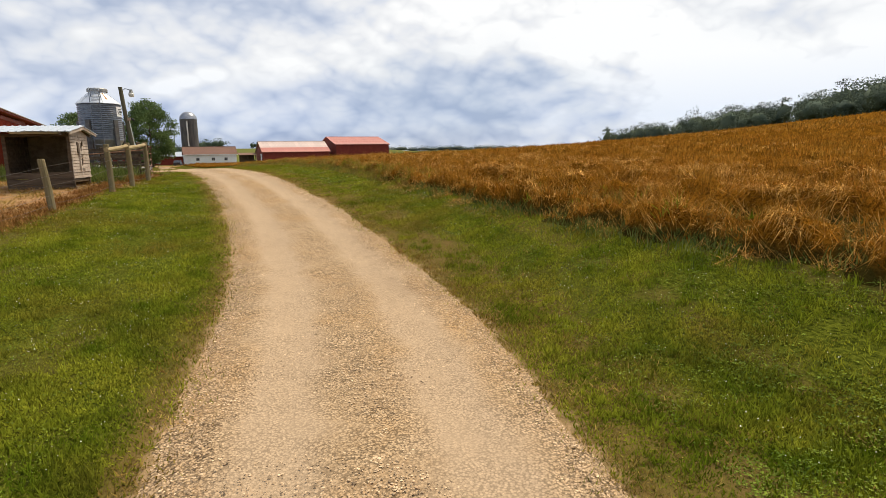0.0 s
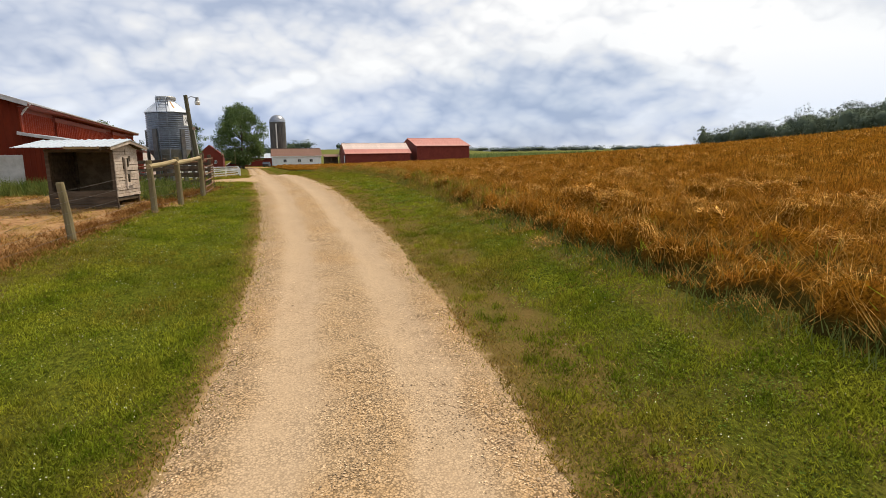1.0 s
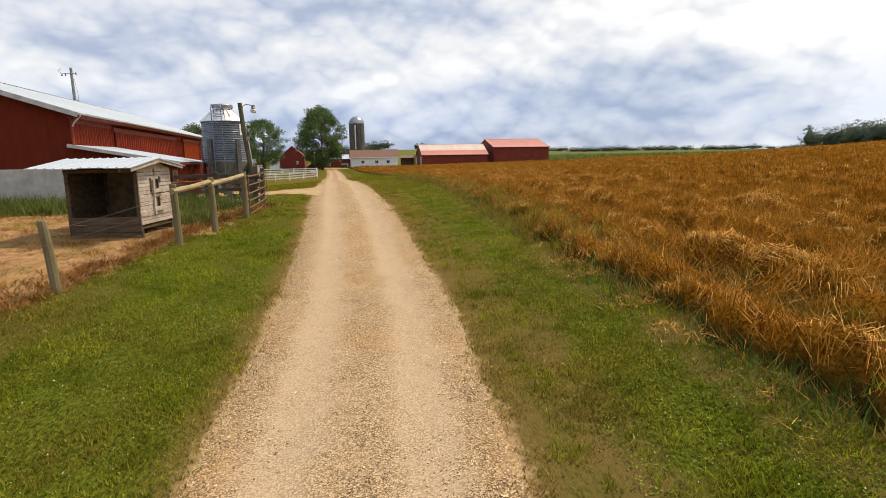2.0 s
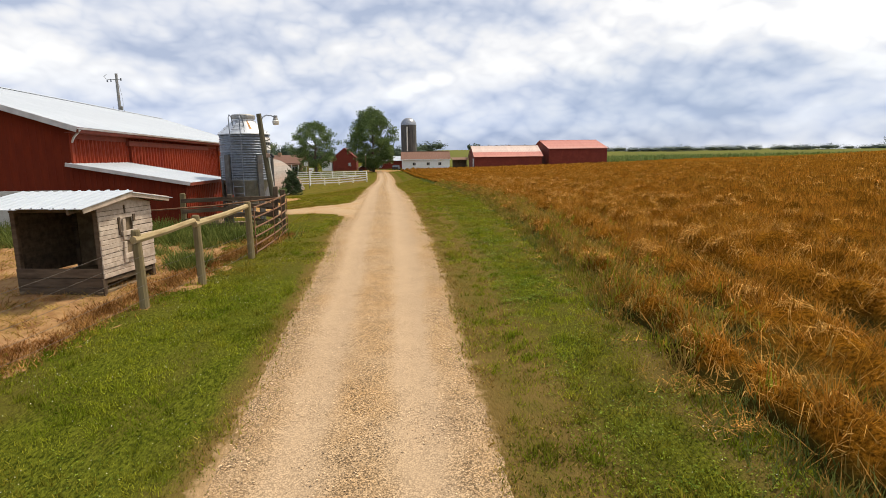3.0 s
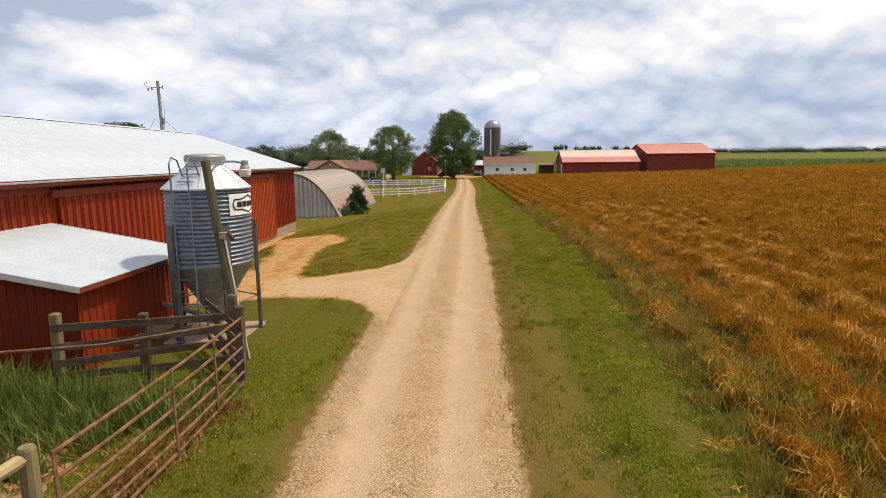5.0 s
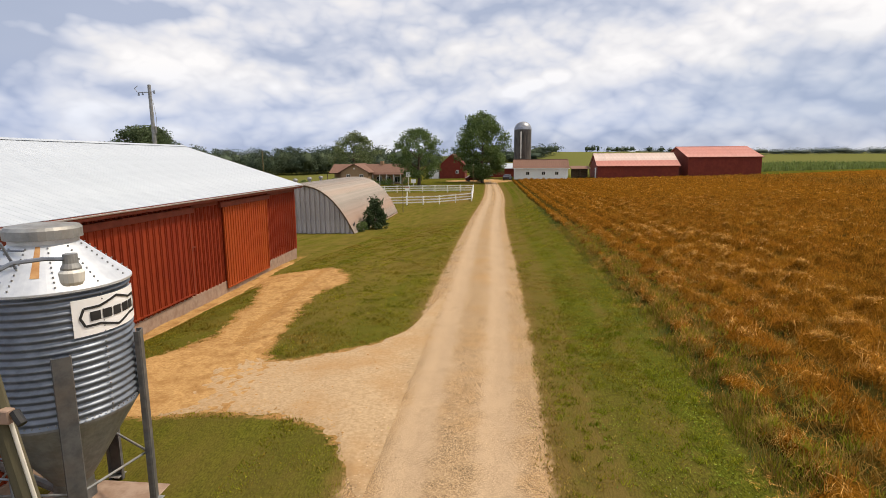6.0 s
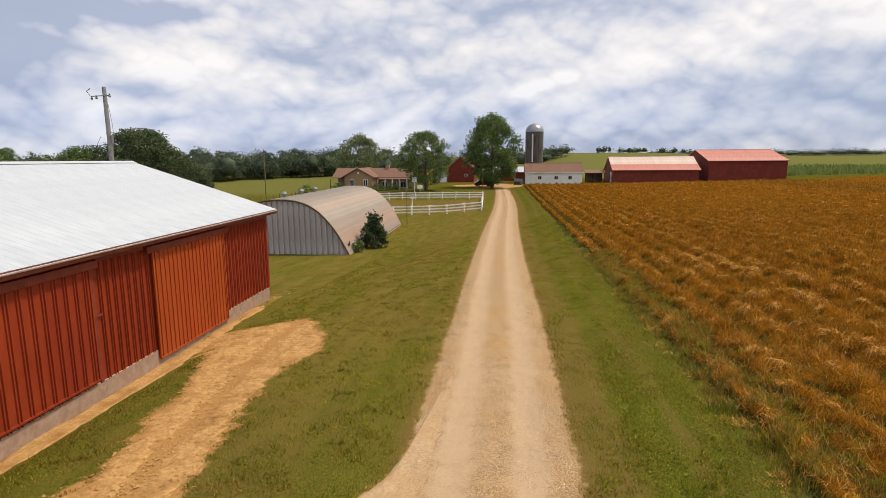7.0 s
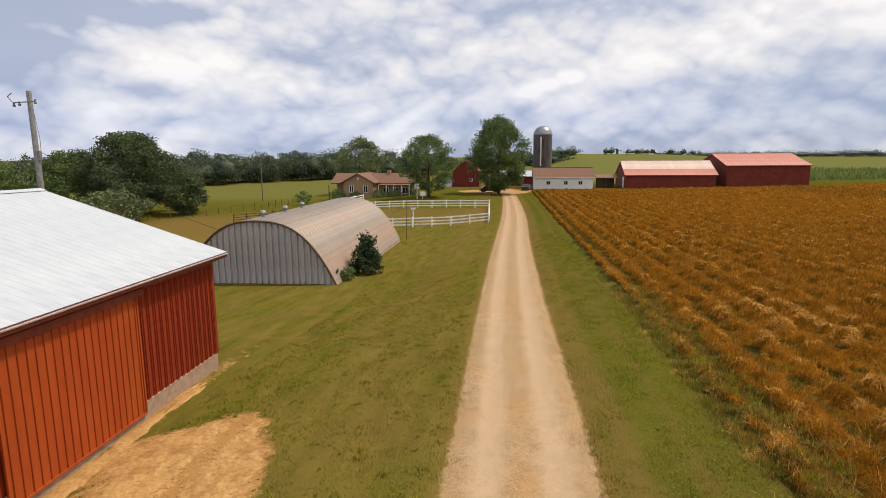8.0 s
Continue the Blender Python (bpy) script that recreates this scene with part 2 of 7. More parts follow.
CROP = crop_material()
STALK = surf("wheat_straw", (0.285, 0.118, 0.012), (0.47, 0.220, 0.033), 0.6, 0.8, island=0.65, world_space=True, thin=0.3, c3=(0.36, 0.225, 0.040), s3=0.45, amount3=0.55, spec=0.0)
DEAD_GRASS = surf("dead_brown_grass", (0.20, 0.088, 0.025), (0.38, 0.205, 0.065), 1.5, 0.9, island=0.5, world_space=True, spec=0.0)
FRINGE = surf("dry_yellow_grass", (0.23, 0.165, 0.035), (0.40, 0.29, 0.075), 2.0, 0.85, island=0.5, world_space=True, thin=0.2, spec=0.0, c3=(0.26, 0.13, 0.035), s3=0.8, amount3=0.8)
LITTER = surf("dry_straw", (0.36, 0.165, 0.025), (0.64, 0.375, 0.105), 9.0, 0.9, island=0.6, world_space=True, spec=0.0)
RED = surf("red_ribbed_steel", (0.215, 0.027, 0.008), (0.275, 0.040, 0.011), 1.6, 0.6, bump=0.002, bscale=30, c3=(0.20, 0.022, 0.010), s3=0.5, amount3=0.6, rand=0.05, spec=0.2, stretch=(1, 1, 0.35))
# darker copy of the red steel: shade of the sunless end walls in its colour
RED_SHADED = surf("shaded_dark_red_steel", (0.125, 0.018, 0.007), (0.170, 0.026, 0.009), 1.6, 0.75, bump=0.002, bscale=30, c3=(0.105, 0.022, 0.012), s3=0.6, amount3=0.7, rand=0.06, spec=0.1, stretch=(1, 1, 0.35))
RED_DOOR = surf("orange_red_ribbed_steel", (0.31, 0.055, 0.010), (0.36, 0.070, 0.014), 1.6, 0.6, bump=0.002, bscale=30, c3=(0.30, 0.042, 0.010), s3=0.5, amount3=0.5, spec=0.2, stretch=(1, 1, 0.35))
RED_FAR = surf("dull_red_boards", (0.165, 0.025, 0.014), (0.215, 0.035, 0.019), 1.2, 0.7, c3=(0.16, 0.025, 0.018), s3=0.25, amount3=0.6, rand=0.08)
RED_ROOF = surf("faded_red_roof_steel", (0.46, 0.17, 0.13), (0.54, 0.23, 0.18), 0.6, 0.55, c3=(0.6, 0.36, 0.3), s3=0.15, amount3=0.5, rand=0.05)
PALE_ROOF = surf("sun_bleached_roof_steel", (0.56, 0.42, 0.36), (0.66, 0.54, 0.48), 0.6, 0.55, c3=(0.55, 0.3, 0.24), s3=0.15, amount3=0.5, rand=0.05)
WHITE_ROOF = surf("white_roof_steel", (0.43, 0.475, 0.53), (0.485, 0.53, 0.58), 0.9, 0.5, c3=(0.405, 0.45, 0.505), s3=0.4, amount3=0.6, rand=0.02, spec=0.3)
TRIM = surf("grey_metal_trim", (0.42, 0.40, 0.40), (0.55, 0.53, 0.53), 3.0, 0.5, metal=0.3)
BROWN_TRIM = surf("dusty_red_trim", (0.155, 0.030, 0.016), (0.20, 0.042, 0.022), 3.0, 0.7)
CONCRETE = surf("stained_concrete", (0.27, 0.185, 0.135), (0.36, 0.265, 0.205), 4.0, 0.92, bump=0.006, bscale=35, c3=(0.33, 0.21, 0.15), s3=1.2, amount3=0.6, spec=0.15)
GREY_CONCRETE = surf("grey_concrete", (0.40, 0.38, 0.34), (0.52, 0.49, 0.45), 3.0, 0.92, bump=0.006, bscale=35, c3=(0.3, 0.27, 0.22), s3=1.0, amount3=0.6, spec=0.15)
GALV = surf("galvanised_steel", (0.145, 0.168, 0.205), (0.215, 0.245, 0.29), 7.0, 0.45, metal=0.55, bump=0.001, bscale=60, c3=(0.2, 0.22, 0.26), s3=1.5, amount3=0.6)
# steel for the bin's roof cone, the sky's reflection painted into its pale colour
GALV_SKY_BRIGHT = surf("sky_bright_galvanised_steel", (0.58, 0.61, 0.65), (0.68, 0.71, 0.74), 5.0, 0.40, metal=0.5, bump=0.001, bscale=60, c3=(0.40, 0.43, 0.47), s3=1.2, amount3=0.6)
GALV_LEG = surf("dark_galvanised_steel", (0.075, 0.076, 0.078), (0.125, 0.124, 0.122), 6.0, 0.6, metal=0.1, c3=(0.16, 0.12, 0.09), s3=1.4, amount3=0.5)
GALV_DULL = surf("weathered_galvanised_steel", (0.24, 0.25, 0.25), (0.34, 0.35, 0.35), 6.0, 0.55, metal=0.5, c3=(0.26, 0.21, 0.15), s3=1.4, amount3=0.5)
RUSTY = surf("rusty_tube", (0.13, 0.062, 0.032), (0.25, 0.135, 0.075), 9.0, 0.8, metal=0.2, bump=0.002, bscale=60)
WIRE = surf("old_wire", (0.13, 0.10, 0.08), (0.2, 0.17, 0.14), 20.0, 0.6, metal=0.5)
POST = surf("grey_green_post_wood", (0.14, 0.108, 0.052), (0.245, 0.19, 0.10), 6.0, 0.9, bump=0.008, bscale=30, stretch=(1, 1, 0.12), c3=(0.15, 0.14, 0.07), s3=1.5, amount3=0.6, rand=0.1)
POLE = surf("dark_pole_wood", (0.075, 0.066, 0.042), (0.15, 0.128, 0.082), 5.0, 0.9, bump=0.008, bscale=30, stretch=(1, 1, 0.12), c3=(0.10, 0.10, 0.055), s3=1.2, amount3=0.6)
RAIL = surf("pale_rail_wood", (0.29, 0.215, 0.105), (0.43, 0.335, 0.185), 6.0, 0.9, bump=0.006, bscale=30, stretch=(1, 0.15, 1), rand=0.1)
BARE_WOOD = surf("dark_weathered_board", (0.062, 0.042, 0.027), (0.125, 0.088, 0.057), 8.0, 0.9, bump=0.006, bscale=25, stretch=(0.2, 1, 1), rand=0.2)
OLD_WHITE = surf("flaking_white_board", (0.43, 0.345, 0.275), (0.58, 0.485, 0.40), 7.0, 0.9, bump=0.006, bscale=25, c3=(0.34, 0.26, 0.20), s3=2.0, amount3=0.7, rand=0.1)
DARK = surf("dark_brown_surface", (0.11, 0.078, 0.045), (0.19, 0.14, 0.085), 5.0, 0.95, rand=0.1)
WHITE = surf("white_paint", (0.80, 0.80, 0.80), (0.86, 0.86, 0.86), 2.5, 0.6, c3=(0.68, 0.66, 0.62), s3=0.8, amount3=0.4, rand=0.04)
# the fine pale mottling paints glints of the corrugation; the reddish stain is its own
QUON = surf("glint_mottled_arched_steel", (0.20, 0.175, 0.152), (0.35, 0.31, 0.275), 7.0, 0.6, metal=0.25, c3=(0.42, 0.27, 0.20), s3=0.35, amount3=0.7, rand=0.05)
QUON_END = surf("grey_sheet_end_wall", (0.35, 0.33, 0.34), (0.47, 0.445, 0.455), 3.0, 0.6, metal=0.1, c3=(0.40, 0.33, 0.31), s3=0.8, amount3=0.6, stretch=(1, 1, 0.3), rand=0.05)
SHINGLE = surf("brown_shingle", (0.16, 0.085, 0.06), (0.23, 0.13, 0.095), 4.0, 0.9, c3=(0.17, 0.10, 0.07), s3=0.7, amount3=0.5, rand=0.04)
BRICKWORK = surf("tan_brick", (0.29, 0.19, 0.105), (0.40, 0.275, 0.165), 9.0, 0.9, c3=(0.36, 0.20, 0.12), s3=1.0, amount3=0.5)
SILO = surf("dark_stave_concrete", (0.065, 0.064, 0.062), (0.12, 0.112, 0.10), 1.6, 0.6, metal=0.1, stretch=(1, 1, 0.25), c3=(0.15, 0.12, 0.09), s3=0.35, amount3=0.5, spec=0.3)
DOME = surf("bright_dome_steel", (0.24, 0.25, 0.27), (0.36, 0.37, 0.39), 2.0, 0.35, metal=0.9)
GLASS = surf("dark_window_glass", (0.02, 0.024, 0.03), (0.035, 0.04, 0.045), 1.0, 0.08, spec=0.6)
BLACK = surf("black_paint", (0.015, 0.015, 0.016), (0.03, 0.03, 0.03), 6.0, 0.6)
BARK = surf("bark", (0.075, 0.055, 0.04), (0.14, 0.105, 0.075), 5.0, 0.95, bump=0.02, bscale=12, stretch=(1, 1, 0.25))
LEAF = surf("oak_leaves", (0.075, 0.124, 0.034), (0.155, 0.218, 0.068), 0.35, 0.65, island=0.28, thin=0.25)
LEAF_DARK = surf("dark_oak_leaves", (0.052, 0.082, 0.034), (0.098, 0.132, 0.056), 0.35, 0.7, island=0.25, thin=0.2)
LEAF_PALE = surf("pale_leaves", (0.105, 0.140, 0.055), (0.19, 0.225, 0.100), 0.35, 0.65, island=0.4, thin=0.25)
# leaves of the distant woods: air haze is mixed into these three colours, palest farthest
LEAF_FAR_HAZE = surf("haze_tinted_far_leaves", (0.056, 0.082, 0.062), (0.100, 0.130, 0.088), 0.12, 0.8, island=0.2, thin=0.15, world_space=True, c3=(0.095, 0.115, 0.05), s3=0.05, amount3=0.6, spec=0.05)
LEAF_HILL_HAZE = surf("haze_tinted_hillside_leaves", (0.082, 0.110, 0.082), (0.140, 0.168, 0.112), 0.15, 0.8, island=0.22, thin=0.15, world_space=True, c3=(0.13, 0.15, 0.085), s3=0.08, amount3=0.6, spec=0.05)
LEAF_HAZY = surf("haze_paled_ridge_leaves", (0.125, 0.155, 0.150), (0.185, 0.215, 0.195), 0.06, 0.8, island=0.12, thin=0.15, world_space=True, c3=(0.14, 0.16, 0.11), s3=0.03, amount3=0.6, spec=0.05)
CEDAR = surf("cedar_leaves", (0.028, 0.050, 0.020), (0.062, 0.095, 0.034), 1.0, 0.7, island=0.4, thin=0.15)
CORN = surf("green_crop", (0.135, 0.185, 0.045), (0.22, 0.27, 0.075), 0.3, 0.75, island=0.3, world_space=True, thin=0.2)
LAMP = surf("frosted_lamp_cup", (0.62, 0.60, 0.54), (0.72, 0.70, 0.64), 6.0, 0.35)
RUST_STAIN = surf("rust_stain", (0.36, 0.17, 0.06), (0.48, 0.28, 0.12), 6.0, 0.7)
CAR_RED = surf("dark_red_car_paint", (0.10, 0.012, 0.012), (0.13, 0.016, 0.016), 3.0, 0.3, spec=0.5)
CAR_DARK = surf("dark_blue_car_paint", (0.02, 0.025, 0.04), (0.03, 0.036, 0.055), 3.0, 0.3, spec=0.5)

# ---- building tools ----


class Solid:
    """Gathers corners and faces of one mesh."""

    def __init__(self):
        self.v, self.f = [], []

    def add(self, verts, faces):
        k = len(self.v)
        self.v.extend([tuple(p) for p in verts])
        self.f.extend([tuple(i + k for i in q) for q in faces])
        return self

    def box(self, a, b, c=0.0):
        """A box between two opposite corners, its edges chamfered by c."""
        lo, hi = [min(p, q) for p, q in zip(a, b)], [max(p, q) for p, q in zip(a, b)]
        if not c:
            vs = [(x, y, z) for x in (lo[0], hi[0]) for y in (lo[1], hi[1]) for z in (lo[2], hi[2])]
            return self.add(vs, [(0, 1, 3, 2), (4, 6, 7, 5), (0, 4, 5, 1), (2, 3, 7, 6), (0, 2, 6, 4), (1, 5, 7, 3)])
        c = min(c, *[(h - l) * 0.45 for l, h in zip(lo, hi)])
        vs, key = [], {}
        for sx in (0, 1):
            for sy in (0, 1):
                for sz in (0, 1):
                    s = (sx, sy, sz)
                    for ax in (0, 1, 2):
                        p = [hi[k] - c if s[k] else lo[k] + c for k in range(3)]
                        p[ax] = hi[ax] if s[ax] else lo[ax]
                        key[(s, ax)] = len(vs)
                        vs.append(tuple(p))
        fs = []
        for ax in range(3):
            o = [k for k in range(3) if k != ax]
            for e in (0, 1):
                ring = []
                for p, q in ((0, 0), (1, 0), (1, 1), (0, 1)):
                    s = [0, 0, 0]
                    s[ax], s[o[0]], s[o[1]] = e, p, q
                    ring.append(key[(tuple(s), ax)])
                fs.append(tuple(ring))
            for p in (0, 1):
                for q in (0, 1):
                    s0, s1 = [0, 0, 0], [0, 0, 0]
                    s0[ax], s1[ax] = 0, 1
                    s0[o[0]] = s1[o[0]] = p
                    s0[o[1]] = s1[o[1]] = q
                    s0, s1 = tuple(s0), tuple(s1)
                    fs.append((key[(s0, o[0])], key[(s1, o[0])], key[(s1, o[1])], key[(s0, o[1])]))
        for sx in (0, 1):
            for sy in (0, 1):
                for sz in (0, 1):
                    fs.append(tuple(key[((sx, sy, sz), ax)] for ax in range(3)))
        return self.add(vs, fs)

    def beam(self, p, q, w, t, up=(0, 0, 1), c=0.006):
        """A board from p to q, w wide across and t thick along up."""
        p, q = Vector(p), Vector(q)
        d = (q - p)
        n = d.length
        d.normalize()
        side = d.cross(Vector(up))
        if side.length < 1e-4:
            side = d.cross(Vector((1, 0, 0)))
        side.normalize()
        u = side.cross(d)
        s = Solid().box((0, -w / 2, -t / 2), (n, w / 2, t / 2), c)
        return self.add([p + d * a + side * b + u * e for a, b, e in s.v], s.f)

    def tube(self, p, q, r0, r1=None, n=8, caps=True):
        p, q = Vector(p), Vector(q)
        r1 = r0 if r1 is None else r1
        d = (q - p).normalized()
        a = d.orthogonal().normalized()
        b = d.cross(a)
        ring = [(math.cos(2 * math.pi * k / n), math.sin(2 * math.pi * k / n)) for k in range(n)]
        vs = [p + (a * x + b * y) * r0 for x, y in ring] + [q + (a * x + b * y) * r1 for x, y in ring]
        fs = [(k, (k + 1) % n, n + (k + 1) % n, n + k) for k in range(n)]
        if caps:
            fs += [tuple(range(n))[::-1], tuple(range(n, 2 * n))]
        return self.add(vs, fs)

    def path(self, pts, r, n=6):
        pts = [Vector(p) for p in pts]
        rs = r if isinstance(r, (list, tuple)) else [r] * len(pts)
        vs, fs = [], []
        a = (pts[1] - pts[0]).normalized().orthogonal().normalized()
        for i, p in enumerate(pts):
            d = (pts[min(i + 1, len(pts) - 1)] - pts[max(i - 1, 0)]).normalized()
            a = (a - d * a.dot(d)).normalized()
            b = d.cross(a)
            vs += [p + (a * math.cos(2 * math.pi * k / n) + b * math.sin(2 * math.pi * k / n)) * rs[i] for k in range(n)]
            if i:
                fs += [((i - 1) * n + k, (i - 1) * n + (k + 1) % n, i * n + (k + 1) % n, i * n + k) for k in range(n)]
        fs += [tuple(range(n))[::-1], tuple(range(len(vs) - n, len(vs)))]
        return self.add(vs, fs)

    def lathe(self, profile, n=48, center=(0, 0), a0=0.0, a1=2 * math.pi):
        """Turns (radius, height) pairs round a vertical axis."""
        full = a1 - a0 > 6.28
        m = n if full else n + 1
        vs, fs = [], []
        for r, z in profile:
            vs += [(center[0] + r * math.cos(a0 + (a1 - a0) * k / n), center[1] + r * math.sin(a0 + (a1 - a0) * k / n), z) for k in range(m)]
        for i in range(len(profile) - 1):
            for k in range(n):
                j = (k + 1) % m
                fs.append((i * m + k, i * m + j, (i + 1) * m + j, (i + 1) * m + k))
        return self.add(vs, fs)

    def prism(self, outline, depth, axis=1):
        """A flat outline of (u, v) pairs, given depth (from, to) along an axis: 0 x, 1 y, 2 z."""
        def at(u, v, d):
            return ((d, u, v), (u, d, v), (u, v, d))[axis]
        n = len(outline)
        vs = [at(u, v, depth[0]) for u, v in outline] + [at(u, v, depth[1]) for u, v in outline]
        fs = [tuple(range(n)), tuple(range(n, 2 * n))[::-1]] + [(k, (k + 1) % n, n + (k + 1) % n, n + k) for k in range(n)]
        return self.add(vs, fs)

    def mesh(self, name, material, smooth=False):
        me = bpy.data.meshes.new(name)
        me.from_pydata(self.v, [], self.f)
        bm = bmesh.new()
        bm.from_mesh(me)
        bmesh.ops.recalc_face_normals(bm, faces=bm.faces)
        bm.to_mesh(me)
        bm.free()
        me.materials.append(material)
        if smooth:
            me.shade_smooth()
        return me


def thing(name, m, label, category, group="", kind=""):
    ob = new(name)
    ob.empty_display_size = 0.2
    ob.matrix_world = m
    return tagged(ob, label, category, group, kind)


def part(name, solid, material, parent, label="", smooth=False, at=None):
    """Links a solid, or a mesh that is shared, as one part under its thing."""
    me = solid if isinstance(solid, bpy.types.Mesh) else solid.mesh(name, material, smooth)
    ob = new(name, me)
    ob.parent = parent
    if at is not None:
        ob.matrix_basis = at
    if label:
        ob["label"] = label
    return ob


def lone(name, solid, material, label, category, kind="", group="", smooth=False, m=None):
    me = solid if isinstance(solid, bpy.types.Mesh) else solid.mesh(name, material, smooth)
    ob = new(name, me)
    if m is not None:
        ob.matrix_world = m
    return tagged(ob, label, category, group, kind)


def quick_mesh(name, verts, quads, material, tris=None, smooth=False):
    """A large mesh straight from arrays."""
    me = bpy.data.meshes.new(name)
    faces = quads if quads is not None else tris
    k = faces.shape[1]
    me.vertices.add(len(verts))
    me.vertices.foreach_set("co", np.asarray(verts, np.float32).ravel())
    me.loops.add(faces.size)
    me.loops.foreach_set("vertex_index", faces.astype(np.int32).ravel())
    me.polygons.add(len(faces))
    me.polygons.foreach_set("loop_start", np.arange(0, faces.size, k, dtype=np.int32))
    me.update(calc_edges=True)
    me.materials.append(material)
    if smooth:
        me.shade_smooth()
    return me


def sheet(name, X, Y, Z, material, smooth=True):
    """A grid mesh of rows and columns."""
    r, c = X.shape
    i = np.arange(r * c).reshape(r, c)
    q = np.stack([i[:-1, :-1], i[:-1, 1:], i[1:, 1:], i[1:, :-1]], -1).reshape(-1, 4)
    return quick_mesh(name, np.stack([X, Y, Z], -1).reshape(-1, 3), q, material, smooth=smooth)


def curve(v, xs, ys):
    """A smooth curve through a few heights."""
    xs, ys = np.asarray(xs, float), np.asarray(ys, float)
    v = np.clip(v, xs[0], xs[-1])
    i = np.clip(np.searchsorted(xs, v) - 1, 0, len(xs) - 2)
    g, d = np.gradient(ys, xs), xs[i + 1] - xs[i]
    u = (v - xs[i]) / d
    return (1 + 2 * u) * (1 - u) ** 2 * ys[i] + u * (1 - u) ** 2 * d * g[i] + u * u * (3 - 2 * u) * ys[i + 1] + u * u * (u - 1) * d * g[i + 1]


def ease(v, a, b):
    """0 at a, 1 at b, smooth between; a may be the larger."""
    u = np.clip((v - a) / (b - a), 0, 1)
    return u * u * (3 - 2 * u)


def rough_field(x, y, scale, seed):
    """Smooth random unevenness between -1 and 1, from a few crossing waves."""
    r = np.random.default_rng(seed)
    s = np.zeros_like(np.asarray(x, float))
    for k in range(9):
        a, w, p = r.uniform(0, 6.28), r.uniform(0.5, 2.2) / scale, r.uniform(0, 6.28)
        s = s + np.sin((x * math.cos(a) + y * math.sin(a)) * w * 6.28 + p + 1.3 * np.sin(y * w * 2.1 + p))
    return s / 4.5


def land(x, y):
    """Height of the land: the lane climbs to a low crest, the field swells to the right, the left falls to a hollow."""
    x, y = np.asarray(x, float), np.asarray(y, float)
    lane = curve(y, [-60, -10, 0, 8, 12, 17, 22, 27, 35, 45, 55, 65, 80, 115, 150, 180, 240, 420, 900, 3000],
                 [-1.6, -.35, .02, .42, .78, 1.18, 1.53, 1.72, 1.78, 1.75, 1.6, 1.3, .9, .3, .75, 1.05, 1.6, 6.5, 9.5, 12])
    base = curve(y, [-60, 0, 14, 25, 40, 60, 75, 120, 180, 240, 420, 900, 3000], [.4, 1.15, 1.55, 1.85, 1.95, 1.72, 1.5, 1.1, 1.2, 1.6, 6, 10, 12])
    amp = curve(y, [-60, 20, 49, 60, 74, 85, 120, 178, 300], [7.5, 7, 5.9, 5.3, 4.5, 4.2, 2.8, 1.9, 0])
    field = base + amp * np.clip((x - 12) / 92, 0, 1.3) ** 1.5
    k = ease(x, 3.9, 8.8)
    fall = curve(y, [-60, 20, 45, 57, 68, 76, 115, 150, 200, 300, 900], [0, .05, -.33, -.42, -.78, -.85, -.4, .3, -.5, -1, -1]) * ease(-x, -1.5, 7)
    hollow = -2.6 * ease(-x, 14, 60) * ease(y, 20, 60) * (1 - ease(y, 150, 260))
    drip = -0.20 * ease(-x, 6.3, 7.5) * ease(y, 30, 35) * ease(y, 56, 47)
    return lane * (1 - k) + field * k + fall + hollow + drip + 4.2 * ease(y, 225, 330) * ease(x, 12, 40) * ease(x, 190, 110)


def soil(x, y):
    """The land with its small unevenness."""
    return land(x, y) + 0.02 * rough_field(x, y, 2.5, 3)


def up(x, y):
    return float(land(x, y))


def lane_left(y):
    return curve(y, [-30, -8, 0, 4, 5.4, 7.6, 10.8, 15, 21, 28, 41, 50, 65, 88, 123, 154, 180], [-22, -5.6, -1.5, -.28, .07, .6, 1.12, 1.45, 1.62, 1.5, 1.36, 1.25, 1.0, .8, .85, .25, -1.0])


def lane_right(y):
    return curve(y, [-30, -8, 0, 2.5, 3.9, 6, 9.5, 14, 20, 28, 50, 65, 88, 123, 154, 180], [-18, -2.3, 1.5, 2.56, 2.98, 3.54, 3.98, 4.26, 4.38, 4.5, 4.5, 4.25, 4.1, 4.2, 3.1, 1.8])


def crop_edge(y):
    return curve(y, [-60, 3, 9, 14, 24, 34, 60, 104, 150, 176], [7.4, 7.1, 6.85, 6.95, 7.35, 8.1, 8.25, 7.8, 6.9, 6.3])


# ---- ground ----


def spaced(lo, hi, fine_lo, fine_hi, step, grow=1.16):
    """Grid lines, close together between fine_lo and fine_hi and wider and wider beyond."""
    mid = list(np.arange(fine_lo, fine_hi + step / 2, step))
    s, a = step, fine_lo
    left = []
    while a > lo:
        s *= grow
        a -= s
        left.append(max(a, lo))
    s, b = step, fine_hi
    right = []
    while b < hi:
        s *= grow
        b += s
        right.append(min(b, hi))
    return np.array(left[::-1] + mid + right)


LOW_X, LOW_Y = [-7.4, -3.7, -0.8, 0.3, 0.95, 1.75, 2.2], [35.4, 36.1, 36.2, 35.8, 35.0, 33.0, 31.0]
HIGH_X, HIGH_Y = [-7.4, -6.2, -5.3, -4.4, -2.2, -0.5, 0.6, 1.2, 1.6, 2.2], [38.0, 38.6, 40.1, 41.0, 39.3, 39.9, 41.0, 42.8, 46.5, 50.0]
STRIP = (-7.62, 44.0, 0.30, 11.5)


